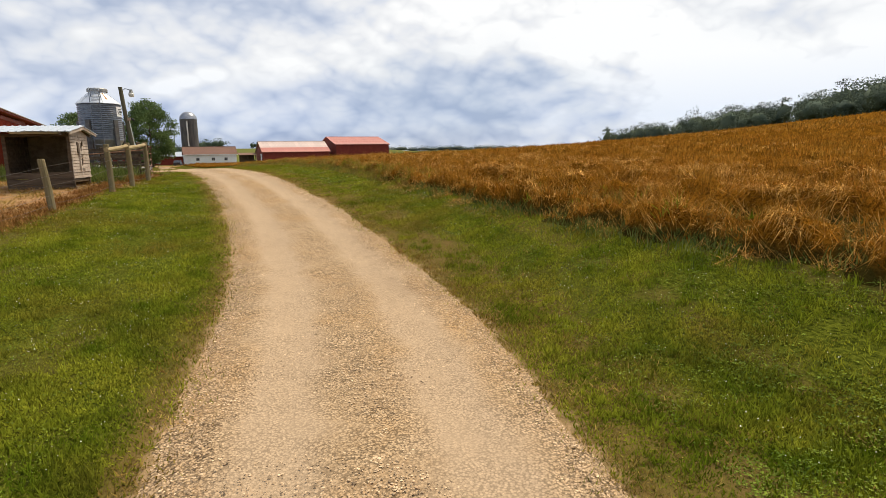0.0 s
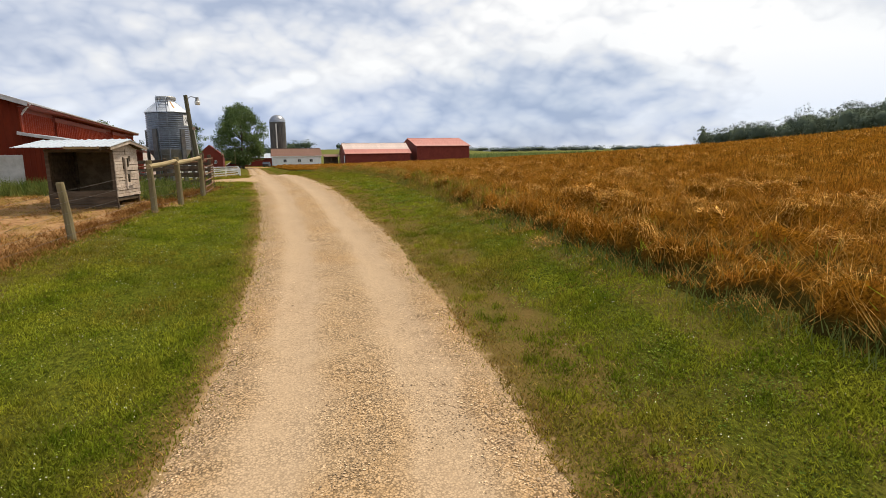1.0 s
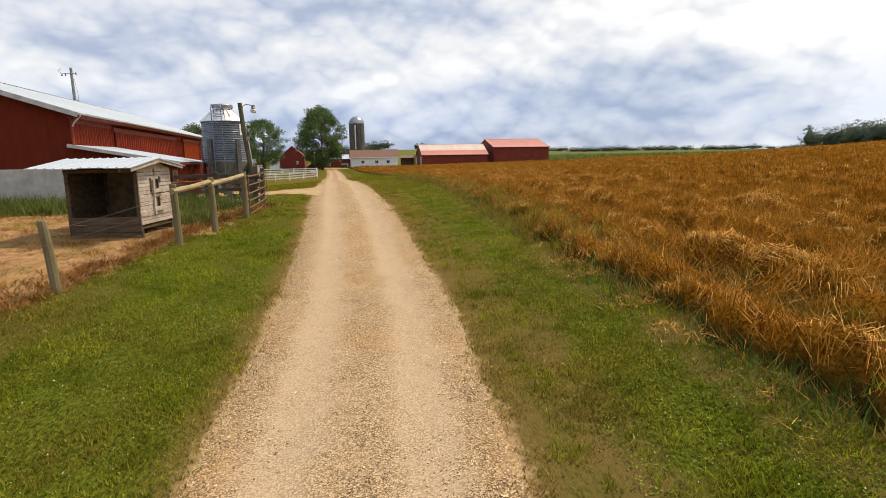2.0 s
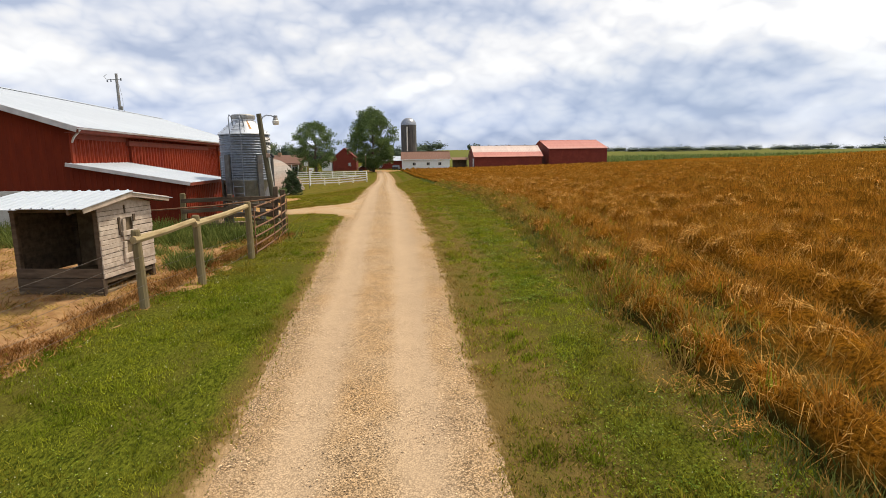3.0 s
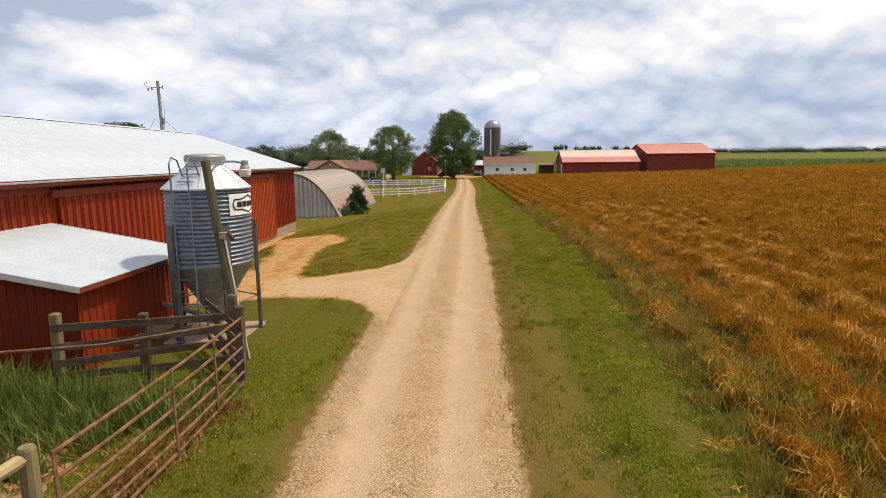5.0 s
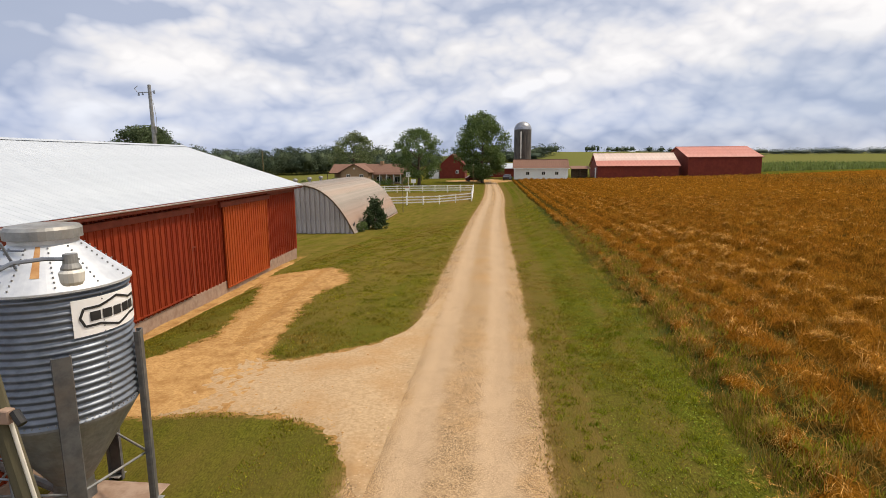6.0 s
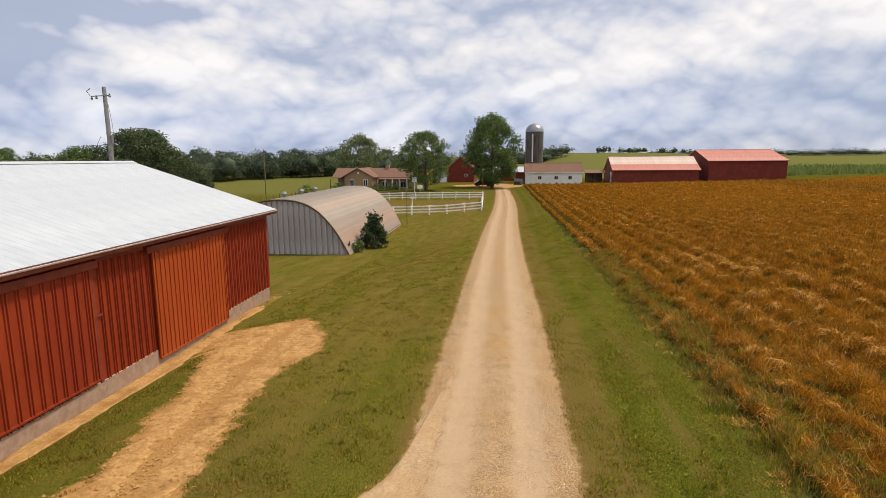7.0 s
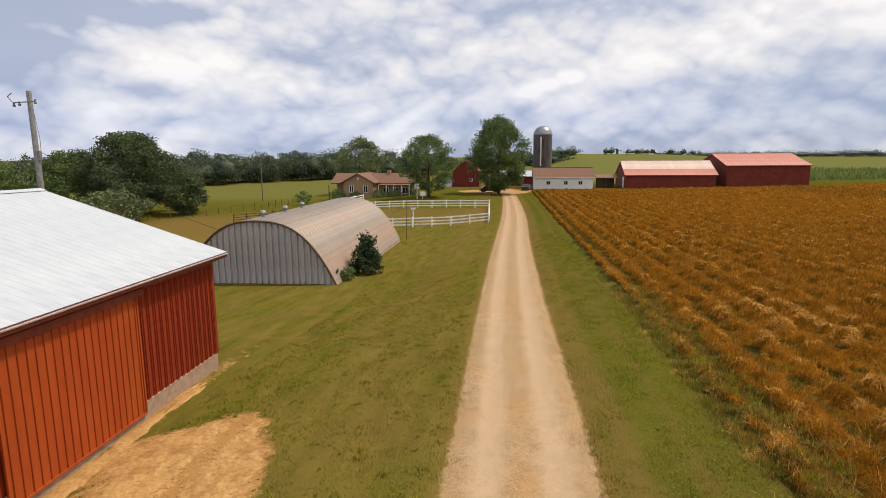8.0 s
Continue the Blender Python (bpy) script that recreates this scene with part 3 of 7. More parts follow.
def bare(x, y):
    """How far inside the bare clay before the sliding door a place lies, in metres; negative outside, its rim ragged."""
    left = curve(y, [38.0, 40.0, 41.6, 44.2, 47.6, 49.6, 51.0, 52.4, 54.0], [-5.9, -5.35, -4.9, -5.4, -6.15, -7.1, -7.6, -6.2, -4.3])
    right = curve(y, [38.0, 39.3, 41.3, 43.7, 47.4, 49.4, 50.8, 52.4, 54.0], [-1.9, -2.2, -2.8, -3.15, -3.4, -3.0, -3.4, -4.1, -5.2])
    d = np.minimum(np.minimum(x - left, right - x), np.minimum(y - 38.2, 54.0 - y))
    return d + 0.20 * rough_field(x, y, 1.1, 97) + 0.14 * rough_field(x, y, 0.35, 98) + 0.05 * rough_field(x, y, 0.13, 99)




def make_ground():
    gx, gy = spaced(-3500, 3500, -12, 11, 0.2), spaced(-400, 4200, -5, 62, 0.3, 1.1)
    gy = np.concatenate([gy[gy < 62], np.arange(62, 182, 0.75), spaced(182, 4200, 182, 183, 1.0, 1.1)])
    X, Y = np.meshgrid(gx, gy)
    Z = soil(X, Y)
    inside = np.minimum(X - lane_left(Y), lane_right(Y) - X)
    Z = Z - 0.13 * ease(inside, 0.12, 0.5) * (Y < 178)
    near = (np.abs(X) < 200) & (Y < 300)
    Z = np.where(near, Z, Z + 3.0 * rough_field(X, Y, 400, 5) * ease(np.hypot(X, Y - 100), 250, 900))
    me = sheet("ground", X, Y, Z, GRASS)
    ll, lr = lane_left(Y), lane_right(Y)
    edge = np.minimum(np.abs(X - ll), np.abs(X - lr))
    dry = 0.85 * np.exp(-(edge / 0.4) ** 2) + (0.55 + 0.1 * ease(Y, 34, 22)) * np.exp(-((X - lr - 0.9) / 0.5) ** 2) + 0.4 * np.exp(-((X - lr - 2.4) / 0.3) ** 2) + 0.40 * np.exp(-((X - ll + 3.4) / 2.2) ** 2) * (Y > 36)
    dry += 0.8 * ease(X, -14, -30) * ease(X, -75, -55) * ease(Y, 85, 100) * ease(Y, 150, 120)
    dry += 0.5 * ease(X, -30, -24) * ease(X, -0.5, -2.5) * ease(Y, 110, 114) * ease(Y, 134, 130)
    for line in (68.3, 66.6, 61.5):
        dry += 0.6 * np.exp(-((Y - line - 0.12 * (X + 7)) / 0.28) ** 2) * ease(X, -11, -8) * ease(X, -1.5, -5)
    dry += 0.35 * np.exp(-((X - crop_edge(Y)) / 0.5) ** 2) + 0.25 * ease(np.hypot(X + 50, Y - 130), 30, 0)
    at = me.attributes.new("dry", "FLOAT", "POINT")
    at.data.foreach_set("value", np.clip(dry, 0, 1.2).astype(np.float32).ravel())
    pale = 0.55 * ease(Y, 37, 52) * (X < ll) + 0.35 * ease(Y, 20, 60) * (X > lr) + 0.3 * ease(Y, 16, 36) * (X < ll)
    me.attributes.new("pale", "FLOAT", "POINT").data.foreach_set("value", np.clip(pale * (1 - 0.65 * ease(Y, 100, 140)), 0, 1).astype(np.float32).ravel())
    slope = 0.85 * ease(Y, 195, 225) * ease(X, -20, 20) + 0.6 * ease(Y, 158, 185) * ease(X, -35, -50)
    me.attributes.new("slope", "FLOAT", "POINT").data.foreach_set("value", slope.astype(np.float32).ravel())
    out = np.maximum(np.maximum(ll - X, X - lr) + 0.06, 0)
    grit = 0.62 * np.exp(-(out / 0.32) ** 2) * (Y < 178)
    me.attributes.new("grit", "FLOAT", "POINT").data.foreach_set("value", grit.astype(np.float32).ravel())
    clay = np.zeros_like(X)
    px, py, rx, ry = STRIP
    d = ((np.abs(X + 0.026 * (Y - py) - px) / rx) ** 2.6 + (np.abs(Y - py) / ry) ** 2.6) ** (1 / 2.6)
    clay = np.maximum(clay, (0.62 + 0.12 * rough_field(X, Y, 1.3, 97)) * (1 - ease((d - 1) * rx, -0.15, 0.5)))
    near_door = (X > -9) & (X < 0) & (Y > 37) & (Y < 56)
    clay = np.where(near_door, np.maximum(clay, 0.66 * ease(bare(X, Y), -0.5, 0.15)), clay)
    lo, hi = curve(X, LOW_X, LOW_Y), curve(X, HIGH_X, HIGH_Y)
    apron = np.maximum(np.maximum(lo - Y, Y - hi), 0) + np.maximum(X - 1.5, 0) + np.maximum(-7.4 - X, 0)
    clay = np.maximum(clay, 0.6 * np.exp(-(apron / 0.35) ** 2))
    me.attributes.new("clay", "FLOAT", "POINT").data.foreach_set("value", clay.astype(np.float32).ravel())
    lone("ground", me, None, "mown green and partly dry grass over gently rolling land", "ground", kind="structure")


make_ground()


def make_lane():
    ys = np.concatenate([np.arange(-28, 60, 0.22), np.arange(60, 182, 0.8)])
    us = np.linspace(-0.17, 1.17, 49)
    Y, U = np.meshgrid(ys, us, indexing="ij")
    l, r = lane_left(Y), lane_right(Y)
    wob = 0.06 * rough_field(Y * 1.0, U * 0 + 3, 5.0, 11) + 0.035 * rough_field(Y, U * 0, 0.8, 12)
    X = l + (r - l) * U + wob * (np.abs(U - 0.5) * 2)
    d = np.minimum(U, 1 - U) * (r - l) - 0.08
    rut = -0.035 * (np.exp(-((U - 0.27) / 0.10) ** 2) + np.exp(-((U - 0.74) / 0.10) ** 2))
    lift = 0.066 * ease(d, -0.45, 0.45) - 0.033 + rut + 0.006 * rough_field(X, Y, 0.7, 14) + 0.004 * rough_field(X, Y, 0.25, 15)
    me = sheet("road", X, Y, soil(X, Y) + lift + 0.012, GRAVEL)
    track = np.exp(-((U - 0.27) / 0.12) ** 2) + np.exp(-((U - 0.74) / 0.12) ** 2)
    me.attributes.new("track", "FLOAT", "POINT").data.foreach_set("value", track.astype(np.float32).ravel())
    lone("road", me, None, "pale tan gravel farm lane with two worn wheel tracks", "road", kind="structure")


make_lane()


def patch(name, cx, cy, rx, ry, turn, material, label, seed, lift=0.035, ragged=0.16, category="ground", n=90):
    """A bare patch that rises a little out of the grass and sinks under it along a ragged edge."""
    g = np.linspace(-1.35, 1.35, n)
    U, V = np.meshgrid(g, g)
    c, s = math.cos(radians(turn)), math.sin(radians(turn))
    X, Y = cx + U * rx * c - V * ry * s, cy + U * rx * s + V * ry * c
    d = (np.abs(U) ** 2.6 + np.abs(V) ** 2.6) ** (1 / 2.6) + ragged * (0.6 * rough_field(X, Y, 2.2, seed) + 0.45 * rough_field(X, Y, 0.6, seed + 1) + 0.4 * rough_field(X, Y, 0.24, seed + 3))
    Z = soil(X, Y) + lift * (1 - ease(d, 0.62, 1.22) * 2.2) + 0.010 * rough_field(X, Y, 0.5, seed + 2) + 0.005 * rough_field(X, Y, 0.17, seed + 4)
    lone(name, sheet(name, X, Y, Z, material), None, label, category, kind="structure")




def turn_in(name, x0, x1, material, label, lift, seed, xs, low, xs2, high, fade):
    """The flared way from the lane to the barn: a sheet between two curved edges."""
    gx, gv = np.linspace(x0, x1, 110), np.linspace(-0.25, 1.25, 90)
    X, V = np.meshgrid(gx, gv)
    lo, hi = curve(X, xs, low), curve(X, xs2, high)
    Y = lo + (hi - lo) * V
    d = np.minimum(V, 1 - V) * (hi - lo) + 0.10 * rough_field(X, Y, 0.9, seed) + 0.06 * rough_field(X, Y, 0.3, seed + 1)
    d = np.minimum(d, (X - x0) * fade - 0.25 + 0.25 * rough_field(X, Y, 1.2, seed + 5))
    Z = soil(X, Y) + lift * 1.6 * ease(d, -0.3, 0.4) - lift * 0.6 + 0.01 * rough_field(X, Y, 0.4, seed + 2)
    me = sheet(name, X, Y, Z, material)
    me.attributes.new("track", "FLOAT", "POINT").data.foreach_set("value", (0.75 + 0.35 * rough_field(X, Y, 2.5, seed + 7)).astype(np.float32).ravel())
    lone(name, me, None, label, "driveway", kind="structure")


turn_in("driveway", -7.6, -1.8, DIRT, "bare sandy clay apron in front of the barn", 0.035, 21, LOW_X, LOW_Y, HIGH_X, HIGH_Y, 9.0)
turn_in("driveway", -3.6, 1.75, CLAY_GRAVEL, "gravel turn-in that joins the lane to the barn", 0.04, 26, LOW_X, LOW_Y, HIGH_X, HIGH_Y, 0.6)


def bare_ground():
    """The worn clay before the sliding door, rough with hoof and wheel marks."""
    X, Y = np.meshgrid(np.linspace(-8.0, -1.5, 150), np.linspace(37.8, 54.3, 300))
    d = bare(X, Y)
    marks = 0.022 * rough_field(X, Y, 0.5, 33) + 0.016 * rough_field(X, Y, 0.2, 34) - 0.05 * np.exp(-((X - curve(Y, [38, 44, 50, 54], [-3.4, -4.2, -4.9, -5.0])) / 0.35) ** 2)
    Z = soil(X, Y) + 0.075 * ease(d, -0.25, 0.5) - 0.04 + marks * ease(d, 0.0, 0.6)
    lone("bare_soil", sheet("bare_soil", X, Y, Z, DIRT), None, "bare orange sandy clay in front of the sliding door", "ground", kind="structure")


bare_ground()
patch("bare_soil", -7.5, 45.0, 0.34, 12.0, 1.5, DIRT, "narrow strip of bare clay under the barn eave", 46, ragged=0.3, n=120)
patch("paddock", -6.7, 20.6, 5.6, 9.3, -14, PADDOCK, "trampled reddish soil with straw inside the paddock", 51, lift=0.05, ragged=0.12)
patch("farmyard", -2.0, 172.0, 9.5, 9.0, 0, DIRT, "pale bare farmyard where the lane ends", 61, ragged=0.15)

# ---- sheet metal ----


def rib_line(width, ribs, depth, rib=0.045):
    """Profile of a ribbed sheet across its width: pairs of place and height."""
    pts, step = [(0.0, 0.0)], width / ribs
    for k in range(ribs):
        c = (k + 0.5) * step
        pts += [(c - rib / 2, 0), (c - rib / 4, depth), (c + rib / 4, depth), (c + rib / 2, 0)]
    return pts + [(width, 0.0)]


def rib_pairs(width, pairs, depth):
    """Profile of a sheet with two close ribs at each step."""
    pts, step = [(0.0, 0.0)], width / pairs
    for k in range(pairs):
        for off in (-0.045, 0.045):
            c = (k + 0.5) * step + off
            pts += [(c - 0.026, 0), (c - 0.012, depth), (c + 0.012, depth), (c + 0.026, 0)]
    return pts + [(width, 0.0)]


def ribbed(profile, low, high, back=0.012):
    """A standing ribbed sheet, facing +x, along +y; low and high give its lower and upper end along the way."""
    s, n = Solid(), len(profile)
    vs = []
    for u, v in profile:
        vs += [(v, u, low(u)), (v, u, high(u)), (-back, u, low(u)), (-back, u, high(u))]
    fs = []
    for k in range(n - 1):
        a, b = 4 * k, 4 * k + 4
        fs += [(a, b, b + 1, a + 1), (a + 2, a + 3, b + 3, b + 2), (a + 1, b + 1, b + 3, a + 3), (a, a + 2, b + 2, b)]
    e = 4 * (n - 1)
    fs += [(0, 1, 3, 2), (e, e + 2, e + 3, e + 1)]
    return s.add(vs, fs)


def roof_sheet(width, length, ribs, depth=0.025, thick=0.012):
    """A ribbed roof sheet from the ridge (x = 0) down along +x, width along +y."""
    prof = rib_line(width, ribs, depth, 0.05)
    outline = prof + [(width, -thick), (0.0, -thick)]
    return Solid().prism(outline, (0.0, length), axis=0)


# ---- the long red barn ----


def make_barn():
    L, W, SKIRT, EAVE, RIDGE = 26.7, 13.2, 1.74, 5.41, 7.68
    barn = thing("barn", pose(-7.42, 30.35, 0, 0, 0, 1.5), "long red ribbed steel barn with a white steel roof", "barn")
    half, reach = W / 2, 0.42
    slope = math.atan2(RIDGE - EAVE, half + reach)
    run = math.hypot(RIDGE - EAVE, half + reach)
    part("foundation", Solid().box((-W, 0.0, 0.4), (0.035, L, SKIRT), 0.02), CONCRETE, barn, "low stained concrete footing")
    part("frame", Solid().box((-W + 0.1, 0.1, SKIRT), (-0.06, L - 0.1, EAVE - 0.05)), DARK, barn)
    n = 30
    side = ribbed(rib_pairs(L / n, 3, 0.04), lambda u: SKIRT - 0.03, lambda u: EAVE - 0.02).mesh("wall_panel", RED)
    for k in range(n):
        part("wall_panel", side, None, barn, at=pose(0, k * L / n, 0))
    for k in range(n):
        part("wall_panel", side, None, barn, at=pose(-W, (k + 1) * L / n, 0, 0, 0, 180))

    def top(x):
        return EAVE + (1 - abs(x + half) / half) * (RIDGE - EAVE - 0.14)
    m = 14
    for k in range(m):
        w = W / m
        # the near gable takes the red with shade painted in
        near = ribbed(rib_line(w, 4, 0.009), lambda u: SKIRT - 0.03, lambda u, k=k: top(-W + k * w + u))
        part("gable_panel", near, RED_SHADED, barn, at=pose(-W + k * w, 0, 0, 0, 0, -90))
        far = ribbed(rib_line(w, 4, 0.02), lambda u: SKIRT - 0.03, lambda u, k=k: top(-k * w - u))
        part("gable_panel", far, RED, barn, at=pose(-k * w, L, 0, 0, 0, 90))
    # roof: two slopes of ribbed sheets
    rows = 31
    wide = (L + 0.8) / rows
    me = roof_sheet(wide, run, 3, 0.007).mesh("roof_panel", WHITE_ROOF)
    for k in range(rows):
        part("roof_panel", me, None, barn, at=pose(-half, -0.4 + k * wide, RIDGE, 0, math.degrees(slope), 0))
        part("roof_panel", me, None, barn, at=pose(-half, -0.4 + (k + 1) * wide, RIDGE, 0, math.degrees(slope), 180))
    cap = Solid()
    for s in (-1, 1):
        cap.beam((-half + s * 0.12, -0.42, RIDGE - 0.005), (-half + s * 0.12, L + 0.42, RIDGE - 0.005), 0.26, 0.012, up=(s * 0.34, 0, 1))
    part("ridge_cap", cap, WHITE_ROOF, barn)
    for s, x in ((1, reach), (-1, -W - reach)):
        part("fascia", Solid().box((x - 0.02 * s, -0.4, EAVE - 0.17), (x + 0.015 * s, L + 0.4, EAVE - 0.02), 0.005), BROWN_TRIM, barn, "dark eave board")
        gut = [(x + s * (0.016 + 0.03 - 0.03 * math.cos(a)), EAVE - 0.04 - 0.045 * math.sin(a)) for a in np.linspace(0, math.pi, 7)]
        g = Solid().prism(gut + [(p - 0.004 * s, q + 0.008) for p, q in gut[::-1]], (-0.4, L + 0.4), axis=1)
        part("gutter", g, TRIM, barn, "white metal eave gutter")
        part("soffit", Solid().box((min(x, 0 if s > 0 else -W), -0.35, EAVE - 0.19), (max(x, 0 if s > 0 else -W), L + 0.35, EAVE - 0.165)), BROWN_TRIM, barn)
    for y in (-0.4, L + 0.4):
        for s in (-1, 1):
            part("rake_trim", Solid().beam((-half, y, RIDGE - 0.09), (-half + s * (half + reach), y, EAVE - 0.09), 0.03, 0.19), TRIM, barn, "pale grey rake trim board")
    part("frieze_board", Solid().box((0.042, 0.0, EAVE - 0.38), (0.062, 4.2, EAVE - 0.19), 0.005), BROWN_TRIM, barn, "dark red-brown board under the eave")
    part("frieze_board", Solid().box((0.042, 15.4, EAVE - 0.38), (0.062, 17.5, EAVE - 0.19), 0.005), BROWN_TRIM, barn)
    part("frieze_board", Solid().box((0.042, 22.75, EAVE - 0.38), (0.062, L, EAVE - 0.19), 0.005), BROWN_TRIM, barn)
    part("downpipe", Solid().path([(reach + 0.05, -0.3, EAVE - 0.1), (0.2, -0.2, EAVE - 0.35), (0.08, -0.1, EAVE - 0.5)], 0.035), TRIM, barn)
    # corner trim
    for y in (0.0, L):
        part("corner_trim", Solid().box((-0.02, y - 0.07, SKIRT - 0.02), (0.045, y + 0.07, EAVE - 0.2), 0.008), RED, barn)
    # sliding doors on the lane side, with their track
    for y0, y1, lo, mat, lab in ((17.85, 22.4, 1.45, RED_DOOR, "brighter orange-red sliding door of narrow ribbed steel"), (4.5, 15.1, 1.86, RED, "wide closed red sliding door")):
        door = part("sliding_door", ribbed(rib_line(y1 - y0, int((y1 - y0) / 0.23), 0.03, 0.035) if mat is RED_DOOR else rib_pairs(y1 - y0, int((y1 - y0) / 0.34), 0.035), lambda u: lo, lambda u: EAVE - 0.5), mat, barn, lab, at=pose(0.10, y0, 0))
        fr = Solid()
        for a, b in (((0, lo), (0, EAVE - 0.5)), ((y1 - y0, lo), (y1 - y0, EAVE - 0.5)), ((0, lo), (y1 - y0, lo)), ((0, EAVE - 0.5), (y1 - y0, EAVE - 0.5))):
            fr.beam((0.0, a[0], a[1]), (0.0, b[0], b[1]), 0.06, 0.06, up=(1, 0, 0))
        part("door_frame", fr, mat, door)
        part("door_track", Solid().box((0.03, y0 - 0.3, EAVE - 0.52), (0.16, y1 + 0.3, EAVE - 0.3), 0.01), BROWN_TRIM, barn, "boxed sliding-door track")
    hinge = Solid().box((0.03, 15.2, SKIRT), (0.06, 15.3, EAVE - 0.4)).box((0.03, 14.6, 3.55), (0.07, 15.5, 3.6))
    part("door_latch", hinge, BROWN_TRIM, barn)
    part("block_wall", Solid().box((-W, -0.16, 0.6), (-0.05, -0.025, 3.3), 0.02), GREY_CONCRETE, barn, "pale grey concrete knee wall")
    return barn


make_barn()


def make_lean_to():
    """A low red shed against the barn, its single white slope falling towards the lane."""
    X0, X1, Y0, Y1, HI, LO = -7.5, -3.75, 30.2, 34.35, 4.22, 3.5
    s = thing("lean_to_shed", pose(0, 0, 0), "low red steel lean-to shed with a white single-slope roof", "shed")

    def top(x):
        return LO + (HI - LO) * (X1 - x) / (X1 - X0) - 0.06
    n = 5
    w = (X1 - X0) / n
    for k in range(n):
        # front wall in the darkened red, back wall in the plain one
        part("wall_panel", ribbed(rib_line(w, 4, 0.018), lambda u: 1.45, lambda u, k=k: top(X0 + k * w + u)), RED_SHADED, s, at=pose(X0 + k * w, Y0, 0, 0, 0, -90))
        part("wall_panel", ribbed(rib_line(w, 4, 0.018), lambda u: 1.45, lambda u, k=k: top(X1 - k * w - u)), RED, s, at=pose(X1 - k * w, Y1, 0, 0, 0, 90))
    m = 5
    w = (Y1 - Y0) / m
    me = ribbed(rib_line(w, 4, 0.022), lambda u: 1.45, lambda u: top(X1)).mesh("wall_panel", RED)
    for k in range(m):
        part("wall_panel", me, None, s, at=pose(X1, Y0 + k * w, 0))
    ang = math.atan2(HI - LO, X1 + 0.25 - X0)
    run = math.hypot(HI - LO, X1 + 0.25 - X0)
    me = roof_sheet(0.64, run, 3, 0.006).mesh("roof_panel", WHITE_ROOF)
    for k in range(7):
        part("roof_panel", me, None, s, at=pose(X0, Y0 - 0.2 + k * 0.64, HI, 0, math.degrees(ang), 0))
    for y in (Y0 - 0.22, Y0 - 0.18 + 4.48):
        part("rake_trim", Solid().beam((X0, y, HI - 0.05), (X1 + 0.25, y, LO - 0.05), 0.03, 0.13), TRIM, s, "pale grey roof edge")
    part("eave_trim", Solid().box((X1 + 0.22, Y0 - 0.22, LO - 0.12), (X1 + 0.25, Y0 + 4.25, LO - 0.01), 0.005), BROWN_TRIM, s)
    part("skirt_board", Solid().box((X1 - 0.02, Y0 + 1.6, 1.5), (X1 + 0.05, Y1, 1.95), 0.01), CONCRETE, s)


make_lean_to()

# ---- the feed bin ----


